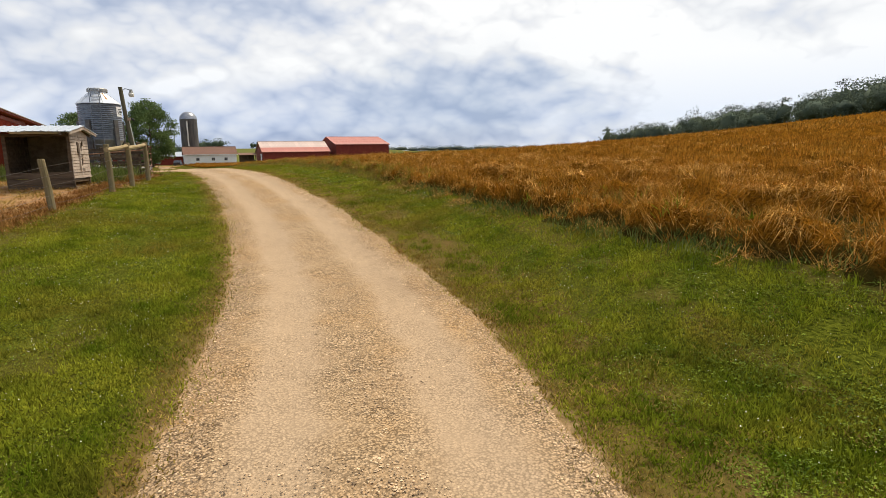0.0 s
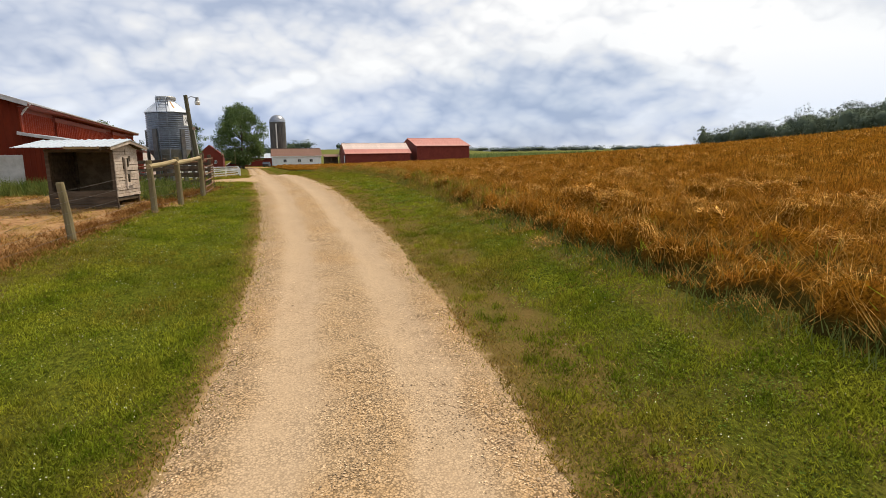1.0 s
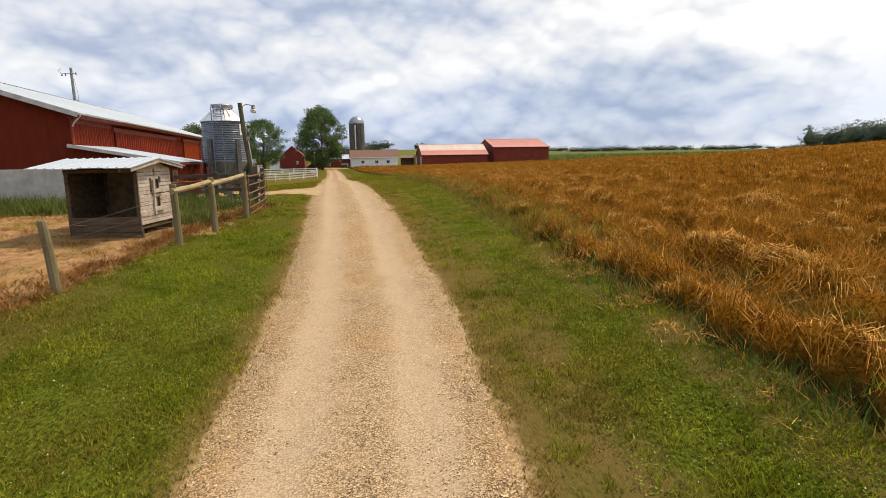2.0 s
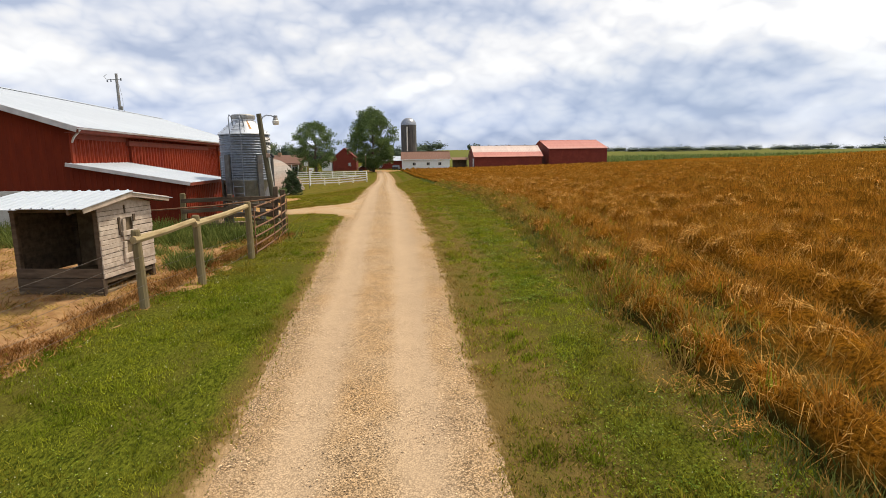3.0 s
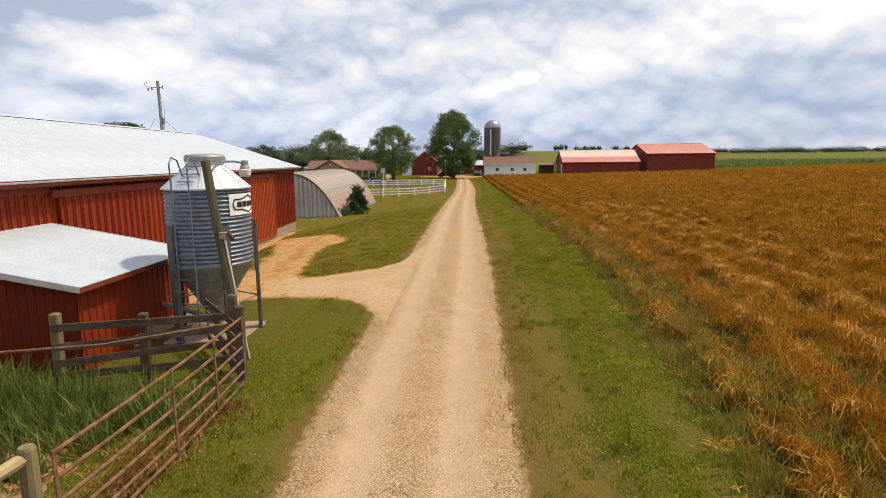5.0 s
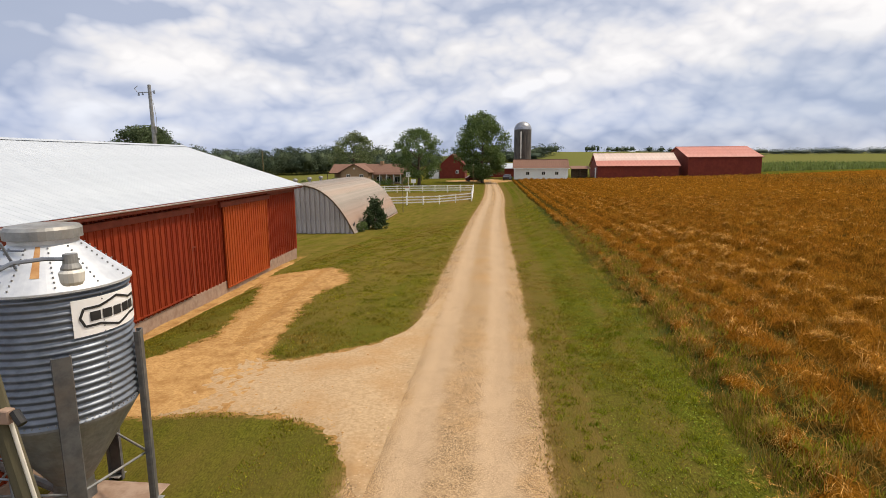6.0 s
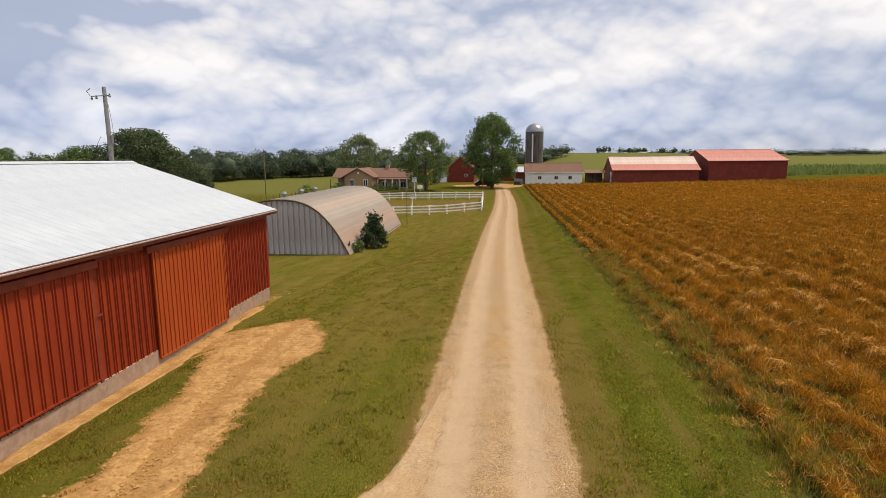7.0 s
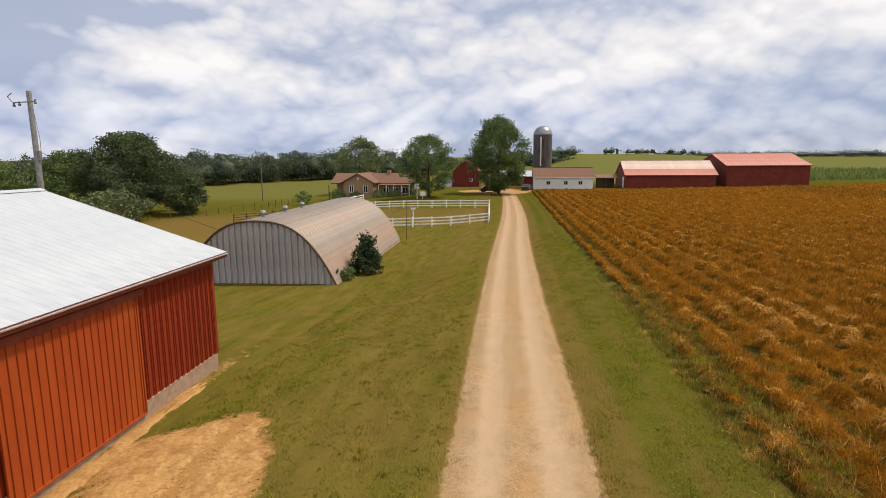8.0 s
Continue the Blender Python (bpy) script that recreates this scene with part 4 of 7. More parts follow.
def make_feed_bin():
    cx, cy, z0 = -2.29, 32.87, up(-2.3, 32.85)
    R, LOW, TOP = 0.93, 3.5, 5.24
    b = thing("feed_bin", pose(cx, cy, 0), "corrugated galvanised steel feed bin on legs with a cone bottom", "feed bin")
    waves, pts = 18, []
    for k in range(waves * 6 + 1):
        z = LOW + (TOP - LOW) * k / (waves * 6)
        pts.append((R + 0.02 * math.cos(2 * math.pi * k / 6), z))
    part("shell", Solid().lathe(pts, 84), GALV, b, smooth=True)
    part("top_cone", Solid().lathe([(R + 0.05, TOP - 0.03), (R + 0.05, TOP), (0.40, TOP + 0.52), (0.40, TOP + 0.6)], 72), GALV_SKY_BRIGHT, b, "smooth galvanised roof cone")
    part("lid", Solid().lathe([(0.42, TOP + 0.58), (0.45, TOP + 0.58), (0.45, TOP + 0.70), (0.42, TOP + 0.74), (0.2, TOP + 0.77), (0.0, TOP + 0.77)], 32), GALV_DULL, b, "round filling lid")
    part("hopper", Solid().lathe([(R, LOW + 0.02), (R, LOW - 0.04), (0.25, LOW - 1.15), (0.25, LOW - 1.32), (0.0, LOW - 1.32)], 40), GALV_DULL, b, "dull grey cone hopper")
    part("auger_boot", Solid().box((-0.2, -0.2, LOW - 1.52), (0.2, 0.2, LOW - 1.28), 0.03).tube((-0.1, 0, LOW - 1.42), (-2.4, 0.3, LOW - 0.9), 0.06), GALV_DULL, b)
    bolts = Solid()
    for k in range(12):
        a = 2 * math.pi * (k + 0.5) / 12
        for j in range(9):
            r = 0.93 - j * 0.06
            z = TOP + 0.52 * (0.98 - r) / 0.58
            bolts.tube((r * math.cos(a), r * math.sin(a), z), (r * math.cos(a), r * math.sin(a), z + 0.022), 0.012, n=5)
    for k in range(72):
        a = 2 * math.pi * k / 72
        for z in (TOP - 0.03, LOW + 0.05):
            bolts.tube(((R + 0.02) * math.cos(a), (R + 0.02) * math.sin(a), z), ((R + 0.036) * math.cos(a), (R + 0.036) * math.sin(a), z), 0.011, n=5)
    for a in (-0.25, 1.9, 4.0):
        for k in range(22):
            z = LOW + 0.12 + k * 0.072
            bolts.tube(((R + 0.01) * math.cos(a), (R + 0.01) * math.sin(a), z), ((R + 0.03) * math.cos(a), (R + 0.03) * math.sin(a), z), 0.01, n=5)
    tagged(part("bolts", bolts, GALV_DULL, b), kind="stuff")
    # legs: folded channels, bolted to the shell
    for a in [radians(-47 + 72 * k) for k in range(5)]:
        c, s = math.cos(a), math.sin(a)
        leg = Solid()
        out = [(0.0, -0.09), (0.07, -0.09), (0.07, -0.11), (0.012, -0.11), (-0.012, -0.1), (-0.012, 0.1), (0.012, 0.11), (0.07, 0.11), (0.07, 0.09), (0.0, 0.09)]
        leg.prism([(R + 0.03 + 0.07 - u, v) for u, v in out], (z0 - 0.05, LOW + 0.93), axis=2)
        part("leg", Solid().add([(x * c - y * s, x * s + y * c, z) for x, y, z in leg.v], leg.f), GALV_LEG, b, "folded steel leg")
        part("foot_plate", Solid().box((-0.1, -0.1, 0), (0.1, 0.1, 0.02), 0.004), GALV_DULL, b, at=pose((R + 0.07) * c, (R + 0.07) * s, z0 + 0.05))
        c2, s2 = math.cos(a + radians(72)), math.sin(a + radians(72))
        part("brace", Solid().tube(((R + 0.04) * c, (R + 0.04) * s, z0 + 0.85), ((R + 0.04) * c2, (R + 0.04) * s2, z0 + 0.85), 0.018), GALV_DULL, b)
    # ladder up the side and over the cone
    a = radians(266)
    c, s = math.cos(a), math.sin(a)

    def lad(off, r, z):
        return (r * c - off * s, r * s + off * c, z)
    rails = Solid()
    for off in (-0.2, 0.2):
        rails.path([lad(off, R + 0.14, z0 + 0.3), lad(off, R + 0.14, TOP + 0.0), lad(off, R + 0.16, TOP + 0.55), lad(off, R + 0.05, TOP + 0.68), lad(off, R - 0.14, TOP + 0.62), lad(off, R - 0.3, TOP + 0.28)], 0.018)
    ladder = part("ladder", rails, GALV, b, "galvanised ladder with curved hand rails")
    for k in range(13):
        z = z0 + 0.45 + k * 0.27
        if z < TOP + 0.05:
            part("rung", Solid().tube(lad(-0.2, R + 0.14, z), lad(0.2, R + 0.14, z), 0.014, n=6), GALV, ladder)
    for k in range(3):
        r = 0.86 - 0.18 * k
        z = TOP + 0.52 * (0.98 - r) / 0.58 + 0.05
        part("rung", Solid().tube(lad(-0.2, r, z), lad(0.2, r, z), 0.014, n=6), GALV, ladder)
    part("rust_streak", Solid().lathe([(0.8, TOP + 0.168), (0.6, TOP + 0.347), (0.42, TOP + 0.508)], 3, a0=radians(-62), a1=radians(-55)), RUST_STAIN, b, "orange rust streak")
    # maker's panel: white ground, black angular border and bars
    r = R + 0.024
    sign = part("maker_panel", Solid().lathe([(r, 4.62), (r, 5.10)], 16, a0=radians(-37), a1=radians(35)), WHITE, b, "white maker's panel with a black angular border and bars")
    zc = 4.86

    def on(u, v, e=0.008):
        return ((r + e) * math.cos(radians(u + 21)), (r + e) * math.sin(radians(u + 21)), v)
    border = [(-53, zc), (-50, zc + 0.115), (-38, zc + 0.115), (-22, zc + 0.195), (-6, zc + 0.115), (6, zc + 0.115), (9, zc), (6, zc - 0.115), (-6, zc - 0.115), (-22, zc - 0.195), (-38, zc - 0.115), (-50, zc - 0.115)]
    bd = Solid()
    for (u0, v0), (u1, v1) in zip(border, border[1:] + border[:1]):
        for k in range(3):
            p, q = k / 3, (k + 1) / 3
            bd.beam(on(u0 + (u1 - u0) * p, v0 + (v1 - v0) * p), on(u0 + (u1 - u0) * q, v0 + (v1 - v0) * q), 0.004, 0.03, c=0)
    part("border", bd, BLACK, sign)
    for k in range(5):
        u = -46 + k * 9.8
        part("bar", Solid().lathe([(r + 0.01, zc - 0.06), (r + 0.01, zc + 0.06)], 3, a0=radians(u + 21), a1=radians(u + 29.2)), BLACK, sign)
    lone("concrete_pad", Solid().box((cx - 0.9, cy - 0.9, z0 - 0.3), (cx + 0.9, cy + 0.9, z0 + 0.03), 0.03), CONCRETE, "dusty concrete pad under the feed bin", "pad", kind="structure")


make_feed_bin()


def make_lamp_pole():
    b = Vector((-0.83, 30.95, up(-0.6, 30.9) - 0.2))
    t = Vector((-1.2, 30.65, 5.85))
    p = thing("yard_lamp", pose(0, 0, 0), "leaning wooden pole with a curved arm and yard lamp", "yard lamp")
    pole = part("pole", Solid().path([b, b.lerp(t, 0.35) + Vector((0.02, 0.01, 0)), b.lerp(t, 0.7) + Vector((-0.015, 0, 0)), t], [0.105, 0.1, 0.092, 0.085], n=10), POLE, p, "greenish weathered wooden pole")
    a = b.lerp(t, 0.955)
    arm = [a + Vector(v) for v in ((0.02, 0.05, -0.06), (0.08, 0.2, 0.09), (0.16, 0.38, 0.17), (0.28, 0.62, 0.17), (0.36, 0.8, 0.14))]
    part("arm", Solid().path(arm, 0.022), GALV, p)
    h = arm[-1] + Vector((0.03, 0.05, -0.05))
    lamp = part("lamp_head", Solid().lathe([(0, 0.1), (0.07, 0.1), (0.075, 0.0), (0.1, -0.05), (0.1, -0.07)], 16), GALV_DULL, p, at=Matrix.Translation(h))
    part("lamp_cup", Solid().lathe([(0.1, -0.07), (0.125, -0.1), (0.115, -0.2), (0.09, -0.24), (0.0, -0.24)], 16), LAMP, lamp, "frosted lamp cup")
    part("meter_box", Solid().box((-0.07, -0.05, -0.07), (0.07, 0.05, 0.07), 0.01), CONCRETE, p, at=Matrix.Translation(b.lerp(t, 0.66) + Vector((0.1, -0.05, 0))))
    part("socket", Solid().tube((0, 0, 0.05), (0.1, -0.03, -0.06), 0.045, n=8), BLACK, p, at=Matrix.Translation(b.lerp(t, 0.66) + Vector((0.2, -0.05, 0))))
    part("conduit", Solid().tube(b.lerp(t, 0.05) + Vector((0.13, 0, 0)), b.lerp(t, 0.66) + Vector((0.1, -0.02, 0)), 0.02, n=6), LAMP, p)


make_lamp_pole()

# ---- fences ----


def wood_post(x, y, h, r, lean=(0.0, 0.0), label="weathered round wooden fence post", mat=None, name="fence_post"):
    z = up(x, y)
    s = Solid().path([(0, 0, -0.3), (lean[0] * 0.5, lean[1] * 0.5, h * 0.5), (lean[0], lean[1], h - 0.03), (lean[0], lean[1], h)], [r * 1.05, r, r * 0.96, r * 0.82], n=10)
    return lone(name, s, mat or POST, label, "fence post", group="paddock fence posts", m=pose(x, y, z))


POSTS = [(-3.9, 12.6, 1.25, 0.0), (-2.42, 16.9, 1.3, -0.13), (-1.33, 20.7, 1.5, -0.05), (-0.82, 22.4, 1.5, -0.04), (-0.34, 24.85, 1.5, -0.02)]
for x, y, h, l in POSTS:
    wood_post(x, y, h, 0.085, (l, 0.02))


def make_wires():
    for i in range(4):
        (xa, ya, ha, la), (xb, yb, hb, lb) = POSTS[i], POSTS[i + 1]
        for f in (0.15, 0.32, 0.5, 0.68, 0.86):
            if i > 1 and f > 0.6:
                continue
            p = Vector((xa + la * f + 0.09, ya, up(xa, ya) + ha * f))
            q = Vector((xb + lb * f + 0.09, yb, up(xb, yb) + hb * f))
            pts = [p.lerp(q, k / 6) - Vector((0, 0, 0.05 * math.sin(math.pi * k / 6))) for k in range(7)]
            lone("fence_wire", Solid().path(pts, 0.0035, n=4), WIRE, "thin rusty wire strung between the fence posts", "wire", group="paddock wires")
    for i in (2, 3):
        (xa, ya, ha, la), (xb, yb, hb, lb) = POSTS[i], POSTS[i + 1]
        p, q = Vector((xa + la, ya - 0.1, up(xa, ya) + ha * 0.88)), Vector((xb + lb, yb + 0.05, up(xb, yb) + hb * 0.93))
        lone("fence_rail", Solid().path([p, p.lerp(q, 0.5) - Vector((-0.01, 0, 0.02)), q], [0.075, 0.07, 0.065], n=8), RAIL, "pale round wooden rail between posts", "rail", group="paddock rails")


make_wires()


def make_gate():
    a, b = Vector((-0.27, 25.05, up(-0.3, 25.0) + 0.12)), Vector((-0.24, 29.55, up(-0.3, 29.6) + 0.1))
    g = thing("pipe_gate", pose(0, 0, 0), "rusty brown steel pipe gate with six bars", "gate")
    hts = (0.0, 0.2, 0.42, 0.66, 0.92, 1.2)
    for z in hts:
        sag = Vector((0.06, 0, 0))
        pts = [a.lerp(b, k / 5) + sag * math.sin(math.pi * k / 5) + Vector((0, 0, z)) for k in range(6)]
        part("bar", Solid().path(pts, 0.024, n=7), RUSTY, g)
    for k in (0.0, 0.46, 0.74, 1.0):
        p = a.lerp(b, k) + Vector((0.06, 0, 0)) * math.sin(math.pi * k)
        part("upright", Solid().beam(p + Vector((0.02, 0, -0.04)), p + Vector((0.02, 0, 1.24)), 0.05, 0.02, up=(1, 0, 0)), RUSTY, g)
    part("hinge", Solid().tube(a + Vector((-0.08, -0.14, 1.0)), a + Vector((0, 0, 1.0)), 0.02).tube(a + Vector((-0.08, -0.14, 0.2)), a + Vector((0, 0, 0.2)), 0.02), RUSTY, g)


make_gate()


def make_corral():
    """Board fence that runs from the gate to the lean-to."""
    ends = [(-0.42, 29.85, 1.45), (-0.75, 30.3, 1.55), (-2.2, 29.75, 1.35), (-3.62, 29.4, 1.46)]
    for x, y, h in ends:
        z = up(x, y)
        s = Solid().box((-0.08, -0.08, -0.3), (0.08, 0.08, h), 0.02)
        lone("fence_post", s, BARE_WOOD if h != 1.46 else POST, "square dark timber post of the board fence", "fence post", group="corral posts", m=pose(x, y, z, 0, 1.5, 8))
    r = random.Random(5)
    for (xa, ya, _), (xb, yb, _) in zip(ends[1:], ends[2:]):
        for k, f in enumerate((0.28, 0.58, 0.88, 1.2)):
            p = (xa, ya - 0.1, up(xa, ya) + f + r.uniform(-0.06, 0.06))
            q = (xb, yb - 0.1, up(xb, yb) + f + r.uniform(-0.06, 0.06))
            lone("fence_board", Solid().beam(p, q, 0.035, 0.14), BARE_WOOD, "dark weathered fence board nailed to posts", "board", group="corral boards")
    for k, f in enumerate((0.25, 0.5, 0.78, 1.05)):
        lone("fence_board", Solid().beam((-0.42, 29.8, up(-.4, 29.8) + f), (-1.9, 31.6, up(-1.9, 31.6) + f + 0.05), 0.035, 0.13), BARE_WOOD, "dark weathered fence board nailed to posts", "board", group="corral boards")
    z = up(-3, 29)
    lone("pipe_rail", Solid().path([(-4.6, 28.6, z + 0.95), (-2.4, 28.9, z + 1.05), (-0.5, 29.6, z + 1.22)], 0.028), RUSTY, "long rusty pipe rail along the board fence", "rail")
    lone("pipe_rail", Solid().path([(-4.5, 28.6, z + 0.95), (-4.3, 28.62, z + 0.5), (-4.25, 28.65, z - 0.1)], 0.028), RUSTY, "bent rusty pipe post", "rail")


make_corral()

# ---- the open animal shelter ----


def make_shelter():
    s = thing("animal_shelter", pose(-2.42, 21.5, up(-2.6, 21.9), 0, 0, -10), "small open-fronted weathered wooden animal shelter with white steel roof", "shelter")
    W, D, H, LOW = 1.84, 1.75, 1.8, 0.36
    for x in (-0.05, -W + 0.05):
        for y in (0.05, D - 0.05):
            part("corner_post", Solid().box((x - 0.05, y - 0.05, -0.15), (x + 0.05, y + 0.05, H + (0.0 if y < 1 else 0.02)), 0.01), BARE_WOOD, s)
    part("leaning_prop", Solid().beam((0.0, -0.03, LOW), (0.05, -0.05, -0.1), 0.05, 0.05), BARE_WOOD, s, "short crooked prop at the corner")
    n = 15
    step = (H - LOW) / n
    for k in range(n):
        z = LOW + k * step
        r = random.Random(k)
        bend = r.uniform(-0.006, 0.012)
        # a broken strip runs down the side: two square holes and a split
        gaps = [(0.74, 1.05)] if k in (4, 5, 6, 9, 10, 11) else [(0.80, 0.86)] if k in (13, 14) else []
        edges = [0.0] + [v for g in gaps for v in g] + [D]
        for a, b in zip(edges[::2], edges[1::2]):
            part("siding_board", Solid().box((0, a, z), (0.022 + bend, b, z + step - 0.008), 0.005), OLD_WHITE, s, at=pose(0, 0, 0, r.uniform(-0.35, 0.35), 0, 0))
        part("siding_board", Solid().box((-W, 0.0, z), (-W + 0.02, D, z + step), 0.003), BARE_WOOD, s)
        part("siding_board", Solid().box((-W, D - 0.02, z), (0, D, z + step), 0.003), DARK, s)
    for z0 in (LOW + 4 * step, LOW + 9 * step):
        part("loose_board", Solid().box((0.02, 0.66, z0 - 0.10), (0.075, 1.18, z0), 0.006), OLD_WHITE, s, "pale batten nailed over the broken boards", at=pose(0.01, 0, 0, 1.5, 0, 0))
        part("loose_board", Solid().box((0.02, 0.62, z0 - 0.14), (0.06, 0.71, z0 + 0.30), 0.006), OLD_WHITE, s, at=pose(0.012, 0, 0, -2, 0, 0))
    part("loose_board", Solid().box((0.025, 0.56, LOW + 8.5 * step), (0.05, 0.62, LOW + 12.3 * step), 0.006), BARE_WOOD, s, "dark split board")
    part("loose_board", Solid().box((0.02, 1.05, LOW + 11 * step), (0.05, 1.12, LOW + 12.6 * step), 0.006), BARE_WOOD, s)
    for k in range(3):
        part("front_board", Solid().box((-W, -0.012 - 0.004 * k, -0.02 + k * 0.20), (-0.02, 0.02, 0.17 + k * 0.20), 0.006), BARE_WOOD, s, "dark board across the lower front")
    # dark brown sheets before the back wall and behind the holes in the side
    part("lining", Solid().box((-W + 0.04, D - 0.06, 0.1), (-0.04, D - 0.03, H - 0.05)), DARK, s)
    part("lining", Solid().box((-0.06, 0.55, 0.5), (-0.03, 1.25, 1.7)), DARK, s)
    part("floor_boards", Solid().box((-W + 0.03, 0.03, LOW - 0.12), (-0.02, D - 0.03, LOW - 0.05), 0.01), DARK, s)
    part("header", Solid().box((-W, -0.03, H - 0.1), (0, 0.02, H - 0.02), 0.008), BARE_WOOD, s)
    # roof: long front slope, short back slope, the front one lipped up over the back
    ridge = (0.85, H + 0.27)
    for y0, z0, tag in ((-0.72, H + 0.03, 1), (D + 0.55, H + 0.06, -1)):
        run = math.hypot(ridge[0] - y0, ridge[1] - z0)
        a = math.degrees(math.atan2(ridge[1] - z0, abs(ridge[0] - y0)))
        me = roof_sheet(0.64, run, 3, 0.022).mesh("roof_panel", WHITE_ROOF)
        for k in range(4):
            x = -W - 0.48 + k * 0.64
            if tag == 1:
                part("roof_panel", me, None, s, "white ribbed roof sheet", at=pose(x, ridge[0], ridge[1] + 0.004 * k, 0, 0, 0) @ Matrix.Rotation(radians(-90), 4, "Z") @ pose(0, 0, 0, 0, a + 0.5 * (k % 2), 0))
            else:
                part("roof_panel", me, None, s, "white ribbed roof sheet", at=pose(x + 0.64, ridge[0], ridge[1] - 0.012 - 0.004 * k, 0, 0, 0) @ Matrix.Rotation(radians(90), 4, "Z") @ pose(0, 0, 0, 0, a, 0))
        part("barge_board", Solid().beam((0.2, ridge[0], ridge[1] - 0.065), (0.2, y0 + 0.1 * tag, z0 - 0.045), 0.025, 0.11), OLD_WHITE, s)
        part("rafter", Solid().beam((-0.03, ridge[0], ridge[1] - 0.07), (-0.03, y0, z0 - 0.07), 0.05, 0.09), BARE_WOOD, s)
    part("gable_board", Solid().prism([(0, H - 0.02), (D, H - 0.02), (ridge[0], ridge[1] - 0.06)], (0.0, 0.02), axis=0), OLD_WHITE, s)
    for x in (-0.08, -W + 0.08):
        part("skid", Solid().box((x - 0.06, -0.05, -0.12), (x + 0.06, D + 0.1, 0.10), 0.02), DARK, s)


make_shelter()

# ---- the arched steel shed ----


def make_quonset():
    Y0, N, STEP, R, H = 0.0, 38, 0.615, 5.58, 4.52
    q = thing("arched_shed", pose(-14.95, 74.6, 0.02, 0, 0, 1.2), "arched corrugated steel shed with grey sheet end wall", "shed")
    seg = 26
    prof = rib_line(STEP, 2, 0.065, 0.2)

    def arch(a, off):
        return ((R + off) * math.cos(a), (H + off) * (1 - abs(math.cos(a)) ** 2.7))
    vs, fs, n = [], [], len(prof)
    for i in range(seg + 1):
        a = math.pi * i / seg
        for u, v in prof:
            x, z = arch(a, v)
            vs.append((x, u, z))
    for i in range(seg):
        for k in range(n - 1):
            p = i * n + k
            fs.append((p, p + 1, p + n + 1, p + n))
    me = Solid().add(vs, fs).mesh("arch_panel", QUON, True)
    for k in range(N):
        part("arch_panel", me, None, q, at=pose(0, k * STEP, 0))
    m = 25
    w = 2 * R / m

    def top(x):
        c = max(-1.0, min(1.0, x / R))
        return max(0.02, H * (1 - abs(c) ** 2.7) - 0.04)
    for k in range(m):
        part("end_panel", ribbed([(0, -0.10), (w * 0.09, -0.10), (w * 0.15, 0), (w * 0.44, 0.004), (w * 0.47, 0.014), (w * 0.53, 0.014), (w * 0.56, 0.004), (w * 0.85, 0), (w * 0.91, -0.10), (w, -0.10)], lambda u: -0.3, lambda u, k=k: top(-R + k * w + u), 0.12), QUON_END, q, at=pose(-R + k * w, 0.08, 0, 0, 0, -90))
        part("end_panel", ribbed([(0, 0), (w * 0.4, 0.03), (w * 0.6, 0.03), (w, 0)], lambda u: -0.3, lambda u, k=k: top(R - k * w - u)), QUON_END, q, at=pose(R - k * w, N * STEP - 0.08, 0, 0, 0, 90))
    rim = [(arch(math.pi * i / seg, 0.02)[0], 0.0, arch(math.pi * i / seg, 0.02)[1]) for i in range(seg + 1)]
    part("rim", Solid().path(rim, 0.07, n=6), BARE_WOOD, q, "dark rusty arch rim")
    part("sill", Solid().box((-R, -0.05, -0.35), (R, 0.12, 0.03), 0.02), GREY_CONCRETE, q)
    for x in (-R, R):
        part("footing", Solid().box((x - 0.1, 0, -0.9), (x + 0.1, N * STEP, -0.12), 0.03), CONCRETE, q)
    for y in (2.6, 6.8, 10.6):
        v = part("roof_vent", Solid().lathe([(0.12, H - 0.1), (0.12, H + 0.2), (0.2, H + 0.25), (0.25, H + 0.38), (0.18, H + 0.52), (0, H + 0.56)], 14), GALV_DULL, q, "round ridge ventilator", at=pose(-0.6, y, 0))
    part("hole_patch", Solid().box((-0.25, -0.02, -0.15), (0.25, 0.02, 0.15)), BLACK, q, at=pose(5.25, 1.2, 0.85, 0, -24, 90))


make_quonset()

# ---- far farm buildings ----


def window(parent, x, y, z, w, h, frame_mat=WHITE, face=-1):
    """A window on a wall that faces -y: frame, glass and glazing bar."""
    f = Solid()
    for a, b in (((x - w / 2, z), (x + w / 2, z)), ((x - w / 2, z + h), (x + w / 2, z + h)), ((x - w / 2, z), (x - w / 2, z + h)), ((x + w / 2, z), (x + w / 2, z + h)), ((x, z), (x, z + h))):
        f.beam((a[0], y - 0.04, a[1]), (b[0], y - 0.04, b[1]), 0.08, 0.08, up=(0, 1, 0))
    o = part("window", f, frame_mat, parent, "small window with a pale frame")
    part("pane", Solid().box((x - w / 2 + 0.03, y - 0.035, z + 0.03), (x + w / 2 - 0.03, y - 0.015, z + h - 0.03)), GLASS, o)
    return o


